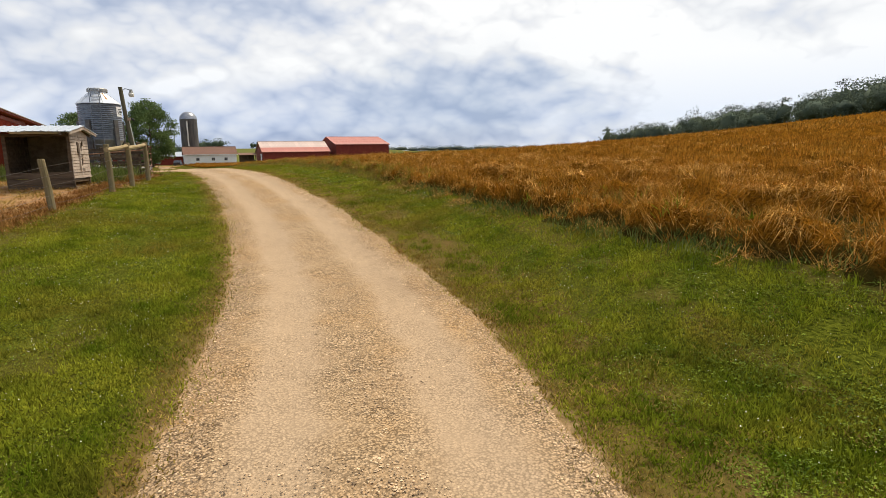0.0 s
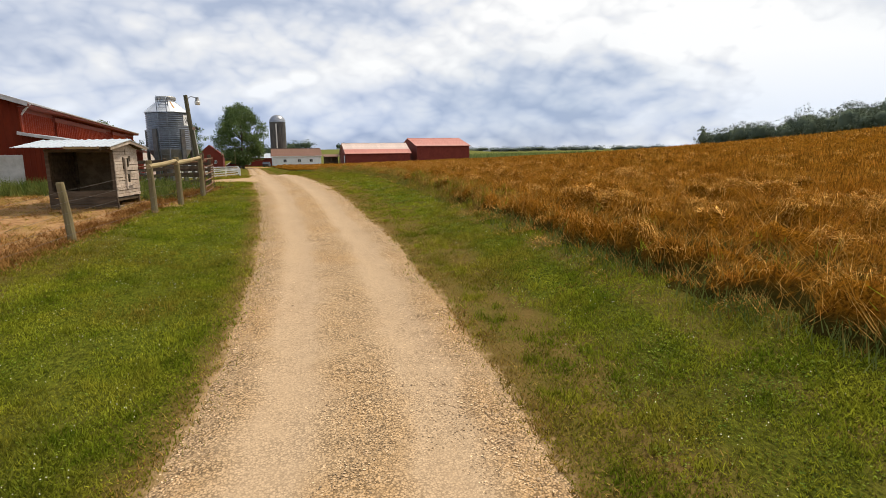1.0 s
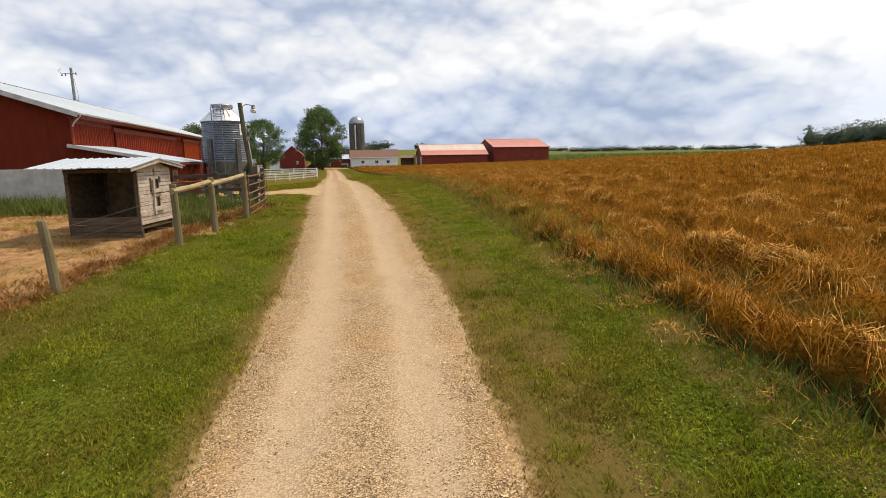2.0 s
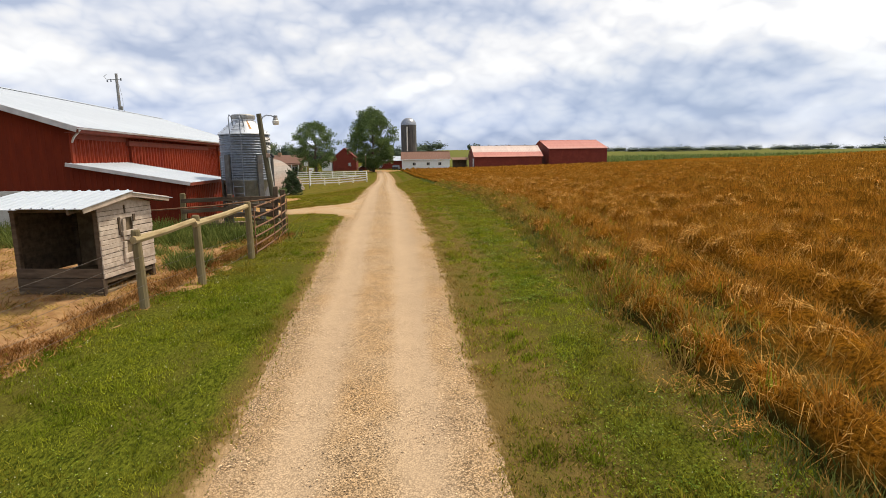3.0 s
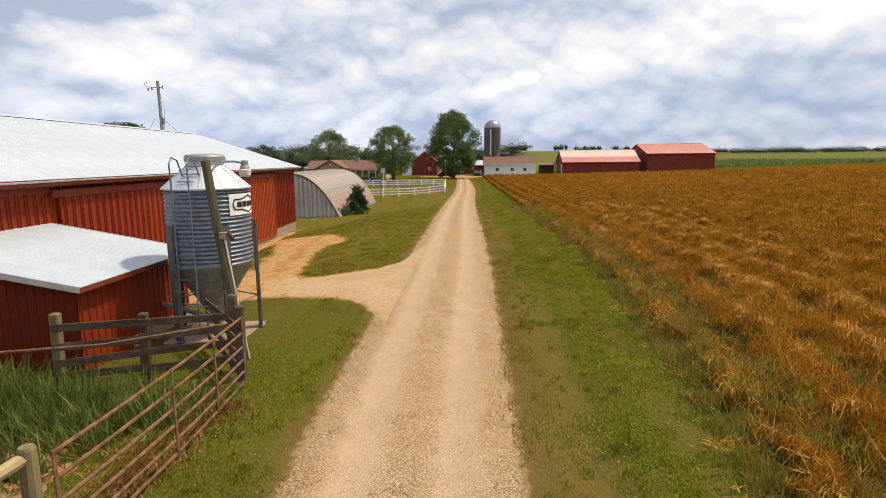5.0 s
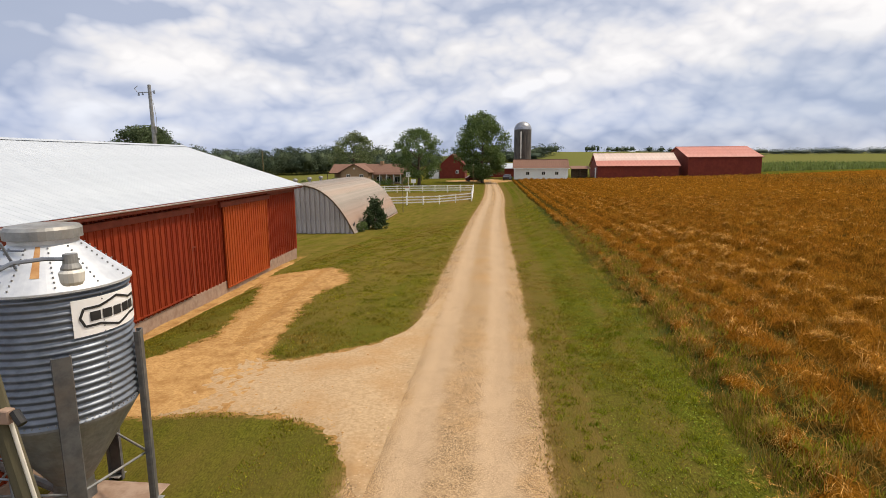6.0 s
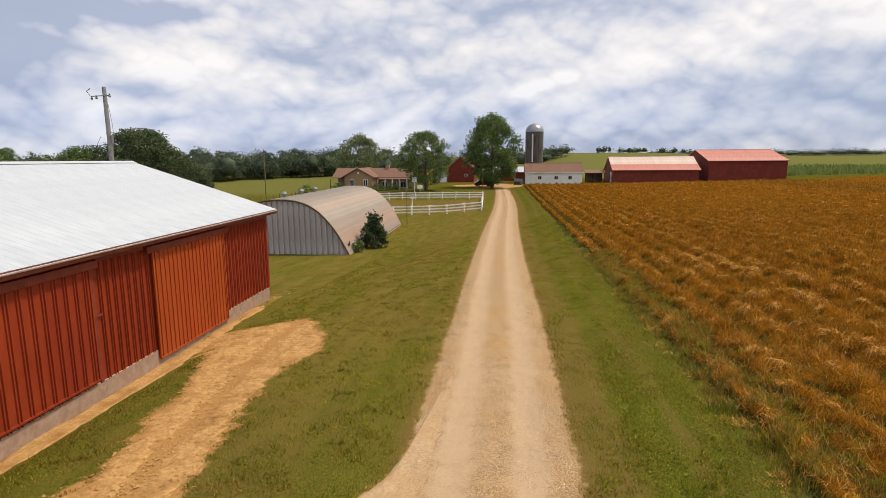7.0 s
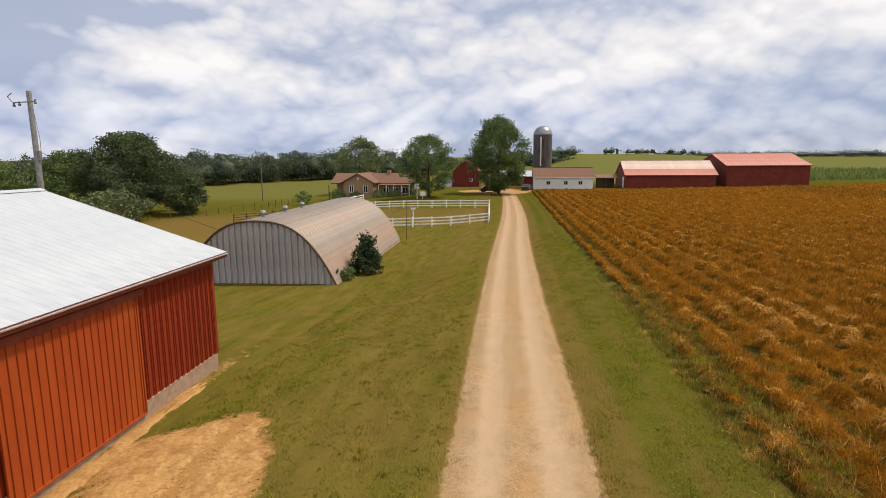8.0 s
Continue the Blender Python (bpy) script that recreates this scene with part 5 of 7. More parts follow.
def gabled(name, x0, x1, y0, y1, z, eave, ridge, wall_mat, roof_mat, label, category, ridge_x=True, over=0.35, low_mat=None, boards=0):
    """A gabled building; its ridge runs along x, or along y with the gable to the lane."""
    b = thing(name, pose(0, 0, 0), label, category)
    if ridge_x:
        part("wall", Solid().box((x0, y0, z - 0.6), (x1, y0 + 0.2, eave), 0.01), wall_mat, b)
        part("wall", Solid().box((x0, y1 - 0.2, z - 0.6), (x1, y1, eave), 0.01), wall_mat, b)
        ym = (y0 + y1) / 2
        for xa, xb in ((x0, x0 + 0.2), (x1 - 0.2, x1)):
            part("gable_wall", Solid().prism([(y0 + 0.2, z - 0.6), (y1 - 0.2, z - 0.6), (y1 - 0.2, eave), (ym, ridge - 0.1), (y0 + 0.2, eave)], (xa, xb), axis=0), wall_mat, b)
        n = max(4, int((x1 - x0 + 2 * over) / 1.0))
        w = (x1 - x0 + 2 * over) / n
        drop = (ridge - eave) / (ym - y0)
        for sgn, ye in ((-1, y0 - over), (1, y1 + over)):
            run = math.hypot(ym - y0 + over, (ym - y0 + over) * drop)
            a = math.degrees(math.atan(drop))
            me = roof_sheet(w, run, 2, 0.03, 0.05).mesh("roof_panel", roof_mat)
            me2 = roof_sheet(w, run * 0.42, 2, 0.03, 0.03).mesh("roof_panel", low_mat) if low_mat and sgn < 0 else None
            for k in range(n):
                if sgn < 0:
                    mt = pose(x0 - over + k * w, ym, ridge) @ Matrix.Rotation(radians(-90), 4, "Z") @ pose(0, 0, 0, 0, a, 0)
                else:
                    mt = pose(x0 - over + (k + 1) * w, ym, ridge) @ Matrix.Rotation(radians(90), 4, "Z") @ pose(0, 0, 0, 0, a, 0)
                part("roof_panel", me, None, b, at=mt)
                if me2:
                    part("roof_panel", me2, None, b, "redder lower roof sheet", at=mt @ pose(run * 0.59, 0, 0.035))
            part("fascia", Solid().box((x0 - over, ye - 0.02, eave - over * drop - 0.2), (x1 + over, ye + 0.03, eave - over * drop - 0.02), 0.005), wall_mat, b)
        part("ridge_cap", Solid().box((x0 - over, ym - 0.15, ridge - 0.02), (x1 + over, ym + 0.15, ridge + 0.04), 0.02), roof_mat, b)
        if boards:
            st = (x1 - x0) / boards
            for k in range(1, boards):
                part("batten", Solid().box((x0 + k * st - 0.04, y0 - 0.03, z - 0.3), (x0 + k * st + 0.04, y0, eave - 0.1)), wall_mat, b)
    else:
        xm = (x0 + x1) / 2
        for ya, yb in ((y0, y0 + 0.2), (y1 - 0.2, y1)):
            part("gable_wall", Solid().prism([(x0, z - 0.6), (x1, z - 0.6), (x1, eave), (xm, ridge - 0.1), (x0, eave)], (ya, yb), axis=1), wall_mat, b)
        for xa, xb in ((x0, x0 + 0.2), (x1 - 0.2, x1)):
            part("wall", Solid().box((xa, y0 + 0.2, z - 0.6), (xb, y1 - 0.2, eave)), wall_mat, b)
        drop = (ridge - eave) / (xm - x0)
        for sgn in (-1, 1):
            xe = xm + sgn * (xm - x0 + over)
            part("roof_slope", Solid().prism([(xm, ridge), (xe, eave - over * drop), (xe, eave - over * drop - 0.12), (xm, ridge - 0.12)], (y0 - over, y1 + over), axis=1), roof_mat, b)
    return b


wb = gabled("white_outbuilding", 7.3, 21.5, 178.0, 185.5, up(14, 178), 4.35, 6.45, WHITE, SHINGLE, "long white farm building with brown roof and three small windows", "building")
for x in (10.8, 15.0, 18.5):
    window(wb, x, 178.0, 2.35, 0.85, 0.8, GREY_CONCRETE)
part("base_course", Solid().box((7.25, 177.94, 0.4), (21.55, 178.02, 0.95), 0.02), GREY_CONCRETE, wb)
r1 = gabled("red_machine_shed", 29.2, 49.9, 178.0, 191.0, up(40, 178), 4.75, 8.0, RED_FAR, PALE_ROOF, "long red farm shed with a sun-bleached two-tone roof", "shed", low_mat=RED_ROOF, boards=14)
part("side_door", Solid().box((29.14, 180.5, 1.4), (29.2, 182.3, 4.1), 0.01), WHITE, r1, "white side door")
r2 = gabled("red_machine_shed", 52.2, 70.4, 178.0, 199.0, up(61, 178), 6.85, 9.6, RED_FAR, RED_ROOF, "tall red farm shed with a faded red steel roof", "shed", boards=12)


def make_open_shed():
    s = thing("open_shed", pose(25.0, 182.0, up(25, 182)), "small dark open wooden shed with a sloping roof", "shed")
    for x in (-1.7, 0.2, 2.6):
        for y in (0, 3.5):
            part("post", Solid().box((x - 0.1, y - 0.1, -0.3), (x + 0.1, y + 0.1, 2.4 + 0.15 * y), 0.02), BARE_WOOD, s)
    part("roof", Solid().beam((0.4, -0.5, 2.5), (0.4, 4.2, 3.2), 5.2, 0.12), SHINGLE, s)
    part("back_wall", Solid().box((-1.8, 3.5, -0.3), (2.7, 3.6, 2.9)), BARE_WOOD, s)
    part("rail", Solid().box((-1.8, -0.08, 0.7), (2.7, -0.02, 0.95), 0.01), BARE_WOOD, s)


make_open_shed()


def make_silo():
    z = up(9.8, 190)
    s = thing("silo", pose(9.8, 190, z), "tall dark silo with a shiny metal dome", "silo")
    R, H = 2.45, 13.6
    for k in range(12):
        part("stave_ring", Solid().lathe([(R, k * H / 12 - (0.5 if k == 0 else 0)), (R, (k + 1) * H / 12 - 0.04), (R + 0.03, (k + 1) * H / 12 - 0.04), (R + 0.03, (k + 1) * H / 12)], 40), SILO, s, smooth=False)
    dome = [(R + 0.05, H)] + [((R + 0.05) * math.cos(a), H + R * 0.95 * math.sin(a)) for a in np.linspace(0.05, math.pi / 2, 9)]
    part("dome", Solid().lathe(dome, 40), DOME, s, "shiny metal dome", smooth=True)
    part("chute", Solid().lathe([(0.2, 5.5), (0.2, H - 0.6)], 10, center=(-0.6, -R - 0.15), a0=math.pi * 0.95, a1=math.pi * 2.05), LAMP, s, "pale unloading chute")
    part("ladder_cage", Solid().box((0.2, -R - 0.3, 0.5), (0.7, -R + 0.1, H - 0.4), 0.03), SILO, s)


make_silo()
rb = gabled("red_barn", -15.4, -7.6, 200.0, 212.0, up(-12, 200), 5.0, 8.3, RED_FAR, RED_FAR, "dark red wooden barn with its gable to the yard", "barn", ridge_x=False, over=0.25)
for k in range(9):
    part("siding_line", Solid().box((-15.3, 199.97, 1.2 + k * 0.5), (-7.7, 200.0, 1.23 + k * 0.5)), RED_FAR, rb)
window(rb, -9.9, 199.97, 2.3, 0.8, 0.9)
gabled("white_shed", -19.0, -15.7, 200.5, 206.0, up(-18, 200), 3.4, 4.6, WHITE, SHINGLE, "small white shed beside the red barn", "shed", ridge_x=False, over=0.2)
lr = gabled("low_red_barn", -2.5, 9.0, 196.0, 205.0, up(3, 196), 3.9, 5.3, RED_FAR, WHITE_ROOF, "low red barn with a white roof", "barn")
window(lr, 0.5, 196.0, 1.6, 0.9, 0.8)


def make_house():
    z = up(-29, 155)
    h = thing("farmhouse", pose(-33.8, 154.5, z - 0.2, 0, 0, -4), "tan brick farmhouse with brown shingle roof and porch", "house")
    W, D, EV = 6.6, 9.0, 3.7
    part("gable_wall", Solid().prism([(0, -0.6), (W, -0.6), (W, EV), (W / 2, EV + 1.75), (0, EV)], (0, 0.25), axis=1), BRICKWORK, h)
    part("gable_wall", Solid().prism([(0, -0.6), (W, -0.6), (W, EV), (W / 2, EV + 1.75), (0, EV)], (D - 0.25, D), axis=1), BRICKWORK, h)
    for x in (0.0, W - 0.25):
        part("wall", Solid().box((x, 0.25, -0.6), (x + 0.25, D - 0.25, EV)), BRICKWORK, h)
    dr = 1.75 / (W / 2)
    for s in (-1, 1):
        xe = W / 2 + s * (W / 2 + 0.5)
        part("roof_slope", Solid().prism([(W / 2, EV + 1.9), (xe, EV + 0.15 - 0.5 * dr), (xe, EV - 0.03 - 0.5 * dr), (W / 2, EV + 1.72)], (-0.5, D + 0.4), axis=1), SHINGLE, h)
    # long wing to the right, its ridge along x
    part("wing_wall", Solid().box((W, 4.0, -0.6), (W + 7.5, 10.0, EV - 0.2)), BRICKWORK, h)
    part("wing_roof", Solid().prism([(3.2, EV - 0.35), (7.0, EV + 1.75), (10.8, EV - 0.35), (10.6, EV - 0.5), (7.0, EV + 1.55), (3.4, EV - 0.5)], (-4.3, W + 8.2), axis=0), SHINGLE, h)
    part("porch_roof", Solid().beam((W + 3.9, 2.6, EV - 0.75), (W + 3.9, 4.4, EV - 0.15), 7.8, 0.14), SHINGLE, h)
    for k in range(5):
        part("porch_post", Solid().box((W + 0.4 + k * 1.7, 2.3, -0.3), (W + 0.55 + k * 1.7, 2.45, EV - 0.75), 0.02), WHITE, h)
    part("porch_floor", Solid().box((W, 2.2, -0.6), (W + 7.6, 4.0, 0.15), 0.03), GREY_CONCRETE, h)
    for k in range(3):
        window(h, W + 1.6 + k * 2.2, 3.98, 1.1, 1.2, 1.3)
    # carport and deck on the left
    part("deck_floor", Solid().box((-4.0, 1.0, 1.25), (0.0, 7.0, 1.42), 0.02), BARE_WOOD, h)
    part("deck_wall", Solid().box((-3.9, 6.0, -0.6), (0.0, 6.2, EV - 0.2)), BRICKWORK, h)
    for x in (-3.9, -2.0):
        part("deck_post", Solid().box((x, 1.1, -0.5), (x + 0.14, 1.24, EV - 0.6), 0.02), BARE_WOOD, h)
    part("garage_door", Solid().box((-3.2, 5.9, -0.4), (-0.6, 5.99, 1.2), 0.02), BARE_WOOD, h, "dark brown garage door")
    for x, zz, ww, hh in ((1.8, 1.55, 0.9, 1.5), (5.0, 1.55, 0.9, 1.5)):
        window(h, x, 0.0, zz, ww, hh)
    part("gable_vent", Solid().lathe([(0.0, 0), (0.22, 0), (0.22, 0.06)], 14), WHITE, h, at=pose(W / 2, -0.02, EV + 0.75, 90, 0, 0))
    part("chimney", Solid().box((W + 1.2, 6.4, EV + 0.8), (W + 2.0, 7.2, EV + 2.4), 0.02), BRICKWORK, h)


make_house()

# ---- white board fences, poles and small yard things ----


def board_fence(a, b, label="white painted three-board paddock fence"):
    a, b = Vector((*a, 0)), Vector((*b, 0))
    n = max(1, round((b - a).length / 2.5))
    f = thing("white_fence", pose(0, 0, 0), label, "fence", group="white paddock fences")
    pts = [a.lerp(b, k / n) for k in range(n + 1)]
    pts = [Vector((p.x, p.y, up(p.x, p.y))) for p in pts]
    for p in pts:
        part("post", Solid().box((-0.075, -0.075, -0.3), (0.075, 0.075, 1.38), 0.02), WHITE, f, at=Matrix.Translation(p))
    d = (b - a).normalized()
    off = Vector((d.y, -d.x, 0)) * 0.1
    for p, q in zip(pts, pts[1:]):
        for z in (0.38, 0.78, 1.2):
            part("rail", Solid().beam(p + off + Vector((0, 0, z)), q + off + Vector((0, 0, z)), 0.04, 0.17), WHITE, f)


board_fence((-0.85, 113.2), (-15.5, 108.2))
board_fence((-1.6, 133.0), (-26.0, 131.6))
board_fence((-0.85, 113.5), (-1.6, 132.7))
board_fence((-34.0, 133.0), (-27.5, 147.5))


def rail_pen(a, b):
    """A low dark rail fence with three bars."""
    a, b = Vector((*a, 0)), Vector((*b, 0))
    f = thing("rail_fence", pose(0, 0, 0), "low dark brown rail fence behind the arched shed", "fence")
    pts = [Vector((p.x, p.y, up(p.x, p.y))) for p in (a.lerp(b, k / 4) for k in range(5))]
    for p in pts:
        part("post", Solid().tube(p - Vector((0, 0, 0.3)), p + Vector((0, 0, 1.5)), 0.09, 0.08, n=7), BARE_WOOD, f)
    for p, q in zip(pts, pts[1:]):
        for z in (0.5, 0.9, 1.3):
            part("rail", Solid().tube(p + Vector((0, -0.08, z)), q + Vector((0, -0.08, z)), 0.05, n=6), BARE_WOOD, f)


rail_pen((-44.0, 126.0), (-35.5, 127.5))


def utility_pole(x, y, h, label, arm=True):
    z = up(x, y)
    p = thing("utility_pole", pose(x, y, z), label, "utility pole")
    part("pole", Solid().path([(0, 0, -0.5), (0.02, 0, h * 0.5), (-0.03, 0.0, h)], [0.16, 0.14, 0.11], n=12), GALV_DULL if arm else POST, p, "tall weathered wooden pole")
    if arm:
        part("crossarm", Solid().beam((-0.8, -0.15, h - 0.55), (0.45, -0.15, h - 0.5), 0.05, 0.05), GALV_DULL, p)
        for k in (-0.75, -0.45, 0.4):
            part("insulator", Solid().lathe([(0.05, 0), (0.07, 0.06), (0.04, 0.12), (0.05, 0.2), (0, 0.22)], 10), GALV, p, at=pose(k, -0.15, h - 0.66 + 0.1 * k))
        part("switch_arm", Solid().path([(-0.8, -0.2, h - 0.5), (-1.0, -0.2, h - 0.25), (-0.75, -0.2, h - 0.1)], 0.025), GALV_DULL, p)
        part("transformer_bracket", Solid().box((0.1, -0.08, h - 3.3), (0.24, 0.08, h - 2.8), 0.03), GALV_DULL, p)
        part("ground_wire", Solid().path([(0.17, -0.05, h - 1.0), (0.36, -0.1, h - 2.2), (0.36, -0.1, h - 2.6), (0.17, 0, h - 3.9)], 0.014, n=5), GALV_DULL, p)
    return p


utility_pole(-20.45, 63.4, 11.45, "tall grey utility pole with a short crossarm behind the barn")
utility_pole(-60.0, 171.0, 11.0, "slender wooden pole in the meadow", arm=False)


def cable(a, b, sag, r=0.012):
    a, b = Vector(a), Vector(b)
    pts = [a.lerp(b, k / 12) - Vector((0, 0, sag * 4 * (k / 12) * (1 - k / 12))) for k in range(13)]
    lone("power_cable", Solid().path(pts, r, n=5), BLACK, "thin dark overhead cable from the pole", "cable")


cable((-20.6, 63.3, up(-20.7, 63.4) + 8.8), (-18.6, 78.0, 3.2), 0.3)
cable((-20.9, 63.3, up(-20.7, 63.4) + 8.6), (-24.6, 61.0, up(-24, 61)), 0.0)


def yard_sign():
    for x, y, w, h, z in ((-16.5, 147.0, 1.0, 1.0, 2.0), (-15.2, 146.0, 1.1, 0.8, 0.7)):
        s = thing("yard_board", pose(x, y, up(x, y)), "small white board on a post in the yard", "sign")
        part("post", Solid().box((-0.05, -0.05, -0.2), (0.05, 0.05, z + 0.4), 0.01), WHITE, s)
        part("board", Solid().box((-w / 2, -0.09, z), (w / 2, -0.05, z + h), 0.02), WHITE, s)
    x, y = -10.6, 110.5
    s = thing("bird_box", pose(x, y, up(x, y)), "small pale bird box on a post by the white fence", "bird box")
    part("post", Solid().box((-0.06, -0.06, -0.3), (0.06, 0.06, 2.35), 0.015), WHITE, s)
    part("box", Solid().box((-0.28, -0.16, 2.3), (0.28, 0.16, 2.62), 0.02), WHITE, s)
    part("roof", Solid().prism([(-0.2, 2.6), (0.2, 2.6), (0.0, 2.76)], (-0.34, 0.34), axis=0), SHINGLE, s, "small brown roof")
    x, y = -9.2, 98.8
    s = thing("slender_pole", pose(x, y, up(x, y)), "slender weathered pole behind the arched shed", "pole")
    part("pole", Solid().path([(0, 0, -0.3), (0.02, 0, 2.2), (0.0, 0, 4.5)], [0.055, 0.05, 0.04], n=8), POST, s)
    part("bracket", Solid().beam((0.0, 0, 3.6), (-1.6, 0, 3.0), 0.04, 0.04), POST, s)
    x, y = -2.5, 151.0
    s = thing("marker_post", pose(x, y, up(x, y)), "tall thin post with a reflector at the lane's end", "post")
    part("post", Solid().box((-0.06, -0.06, -0.3), (0.06, 0.06, 4.5), 0.015), POST, s)
    part("reflector", Solid().box((-0.09, -0.08, 0.9), (0.09, -0.06, 1.2), 0.01), RED_FAR, s)
    part("cap", Solid().box((-0.1, -0.1, 4.5), (0.1, 0.1, 4.62), 0.02), WHITE, s)


yard_sign()


def parked_car(x, y, turn, paint, label):
    c = thing("car", pose(x, y, up(x, y), 0, 0, turn), label, "car")
    prof = [(-2.2, 0.35), (2.2, 0.35), (2.25, 0.7), (2.1, 0.95), (1.1, 1.02), (0.5, 1.5), (-1.2, 1.52), (-1.9, 1.05), (-2.25, 0.95)]
    part("body", Solid().prism([(u, v) for u, v in prof], (-0.85, 0.85), axis=1), paint, c)
    part("side_window", Solid().prism([(0.85, 1.06), (0.42, 1.42), (-1.1, 1.43), (-1.6, 1.08)], (-0.865, 0.865), axis=1), GLASS, c)
    for px in (-1.4, 1.4):
        for py in (-0.88, 0.68):
            w = part("wheel", Solid().tube((px, py, 0.33), (px, py + 0.2, 0.33), 0.33, n=18), BLACK, c)
            part("rim", Solid().tube((px, py - 0.01, 0.33), (px, py + 0.21, 0.33), 0.19, n=12), GALV, w)


parked_car(-3.2, 168.0, 15, CAR_RED, "dark red car parked by the tree")
parked_car(5.4, 176.0, 80, CAR_DARK, "dark car parked beside the white building")


def meadow_fence():
    """Thin posts with wire across the meadow."""
    line = [(-66.0, 131.5), (-58.0, 137.0), (-50.0, 146.0), (-47.0, 156.0), (-50.0, 176.0)]
    r = random.Random(9)
    last = None
    for (xa, ya), (xb, yb) in zip(line, line[1:]):
        n = 5
        for k in range(n):
            x, y = xa + (xb - xa) * k / n, ya + (yb - ya) * k / n
            z, h = up(x, y), r.uniform(1.1, 1.5)
            lone("meadow_post", Solid().tube((0, 0, -0.2), (r.uniform(-0.08, 0.08), 0, h), 0.07, 0.06, n=7), BARE_WOOD, "thin dark wooden post of the meadow fence", "fence post", group="meadow fence posts", m=pose(x, y, z))
            top = Vector((x, y, z + 1.0))
            if last:
                lone("meadow_wire", Solid().tube(last, top, 0.008, n=4), WIRE, "single wire between meadow fence posts", "wire", group="meadow fence wires")
            last = top


meadow_fence()

# ---- trees and woods ----


def leaf_cards(centres, size, rng, flat=0.0):
    """Small four-cornered leaves or leaf sprays, one at each centre, turned at random."""
    n = len(centres)
    a = rng.normal(size=(n, 3))
    a /= np.linalg.norm(a, axis=1, keepdims=True)
    b = rng.normal(size=(n, 3))
    b -= a * np.sum(a * b, axis=1, keepdims=True)
    b /= np.linalg.norm(b, axis=1, keepdims=True)
    s = size * rng.uniform(0.55, 1.35, (n, 1))
    v = np.stack([centres - a * s * 0.5, centres + b * s * 0.32, centres + a * s * 0.5, centres - b * s * 0.32], 1)
    return v.reshape(-1, 3), np.arange(4 * n).reshape(-1, 4)


def crown_points(rng, h, w, base, clumps, leaves, lump, gap=0.0):
    """Leaf places in clumps over an uneven crown."""
    pts = []
    for k in range(clumps):
        u = rng.uniform(-1, 1)
        a = rng.uniform(0, 2 * math.pi)
        r = math.sqrt(max(0.0, 1 - u * u)) * rng.uniform(0.45, 1.0) ** 0.5
        wob = 1 + 0.22 * math.sin(3 * a + 1.7 * u * 3) + rng.uniform(-0.12, 0.14)
        zc = base + (h - base) * (0.5 + 0.5 * u * rng.uniform(0.8, 1.0))
        taper = 1.0 - 0.25 * max(0.0, u)
        c = np.array([w / 2 * r * wob * taper * math.cos(a), w / 2 * r * wob * taper * math.sin(a), zc])
        p = rng.normal(size=(leaves, 3)).clip(-1.5, 1.5) * np.array([lump, lump, lump * 0.7])
        pts.append(c + p)
    return np.concatenate(pts)


def cone_points(rng, h, w, base, clumps, leaves, lump):
    """Leaf places of an upright, pointed bush with ragged shoots."""
    f = rng.uniform(0, 1, clumps) ** 1.2
    a = rng.uniform(0, 6.28, clumps)
    r = w / 2 * (1 - f) ** 0.4 * np.sqrt(rng.uniform(0.3, 1.0, clumps)) * (0.85 + 0.3 * np.sin(5 * a + 9 * f))
    c = np.stack([r * np.cos(a), r * np.sin(a), base + (h - base) * f], -1)
    return (c[:, None] + rng.normal(size=(clumps, leaves, 3)) * np.array([lump, lump, lump * 1.5])).reshape(-1, 3)


def tree(x, y, h, w, label, seed, base=0.28, clumps=120, leaves=38, size=0.36, lump=0.55, mat=LEAF, trunk=0.32, name="tree"):
    rng = np.random.default_rng(seed)
    t = thing(name, pose(x, y, up(x, y)), label, "tree")
    part("trunk", Solid().path([(0, 0, -0.3), (0.05, 0, h * 0.12), (-0.05, 0.08, h * 0.3), (0.1, 0, h * 0.55), (0.05, 0.05, h * 0.8)], [trunk * 1.25, trunk, trunk * 0.8, trunk * 0.45, trunk * 0.12], n=10), BARK, t, smooth=True)
    for k in range(8):
        a = k * 2.4 + rng.uniform(0, 0.5)
        z = h * (0.22 + 0.06 * k)
        r = w * 0.36 * rng.uniform(0.7, 1.1)
        part("limb", Solid().path([(0, 0, z), (r * 0.45 * math.cos(a), r * 0.45 * math.sin(a), z + h * 0.09), (r * math.cos(a + 0.2), r * math.sin(a + 0.2), z + h * 0.2)], [trunk * 0.42, trunk * 0.28, trunk * 0.08], n=7), BARK, t, smooth=True)
    v, q = leaf_cards((cone_points if mat is CEDAR else crown_points)(rng, h, w, h * base, clumps, leaves, lump), size, rng)
    part("crown", quick_mesh("crown", v, q, mat), None, t)
    return t


tree(-14.6, 150.0, 12.6, 10.8, "broad green shade tree with an open airy crown", 3, base=0.1, clumps=190, leaves=90, size=0.30, lump=0.5)
tree(-0.9, 163.0, 16.6, 12.0, "tall dense green shade tree by the farmyard", 5, base=0.06, clumps=300, leaves=130, size=0.33, lump=0.7)
tree(-39.0, 186.0, 14.8, 13.0, "round pale green tree behind the farmhouse", 8, base=0.2, clumps=150, leaves=90, size=0.38, lump=0.65, mat=LEAF_PALE)
tree(-72.5, 140.0, 16.2, 16.5, "large dark oak at the meadow's edge", 11, base=0.06, clumps=360, leaves=120, size=0.40, lump=0.8, mat=LEAF_DARK, trunk=0.45)
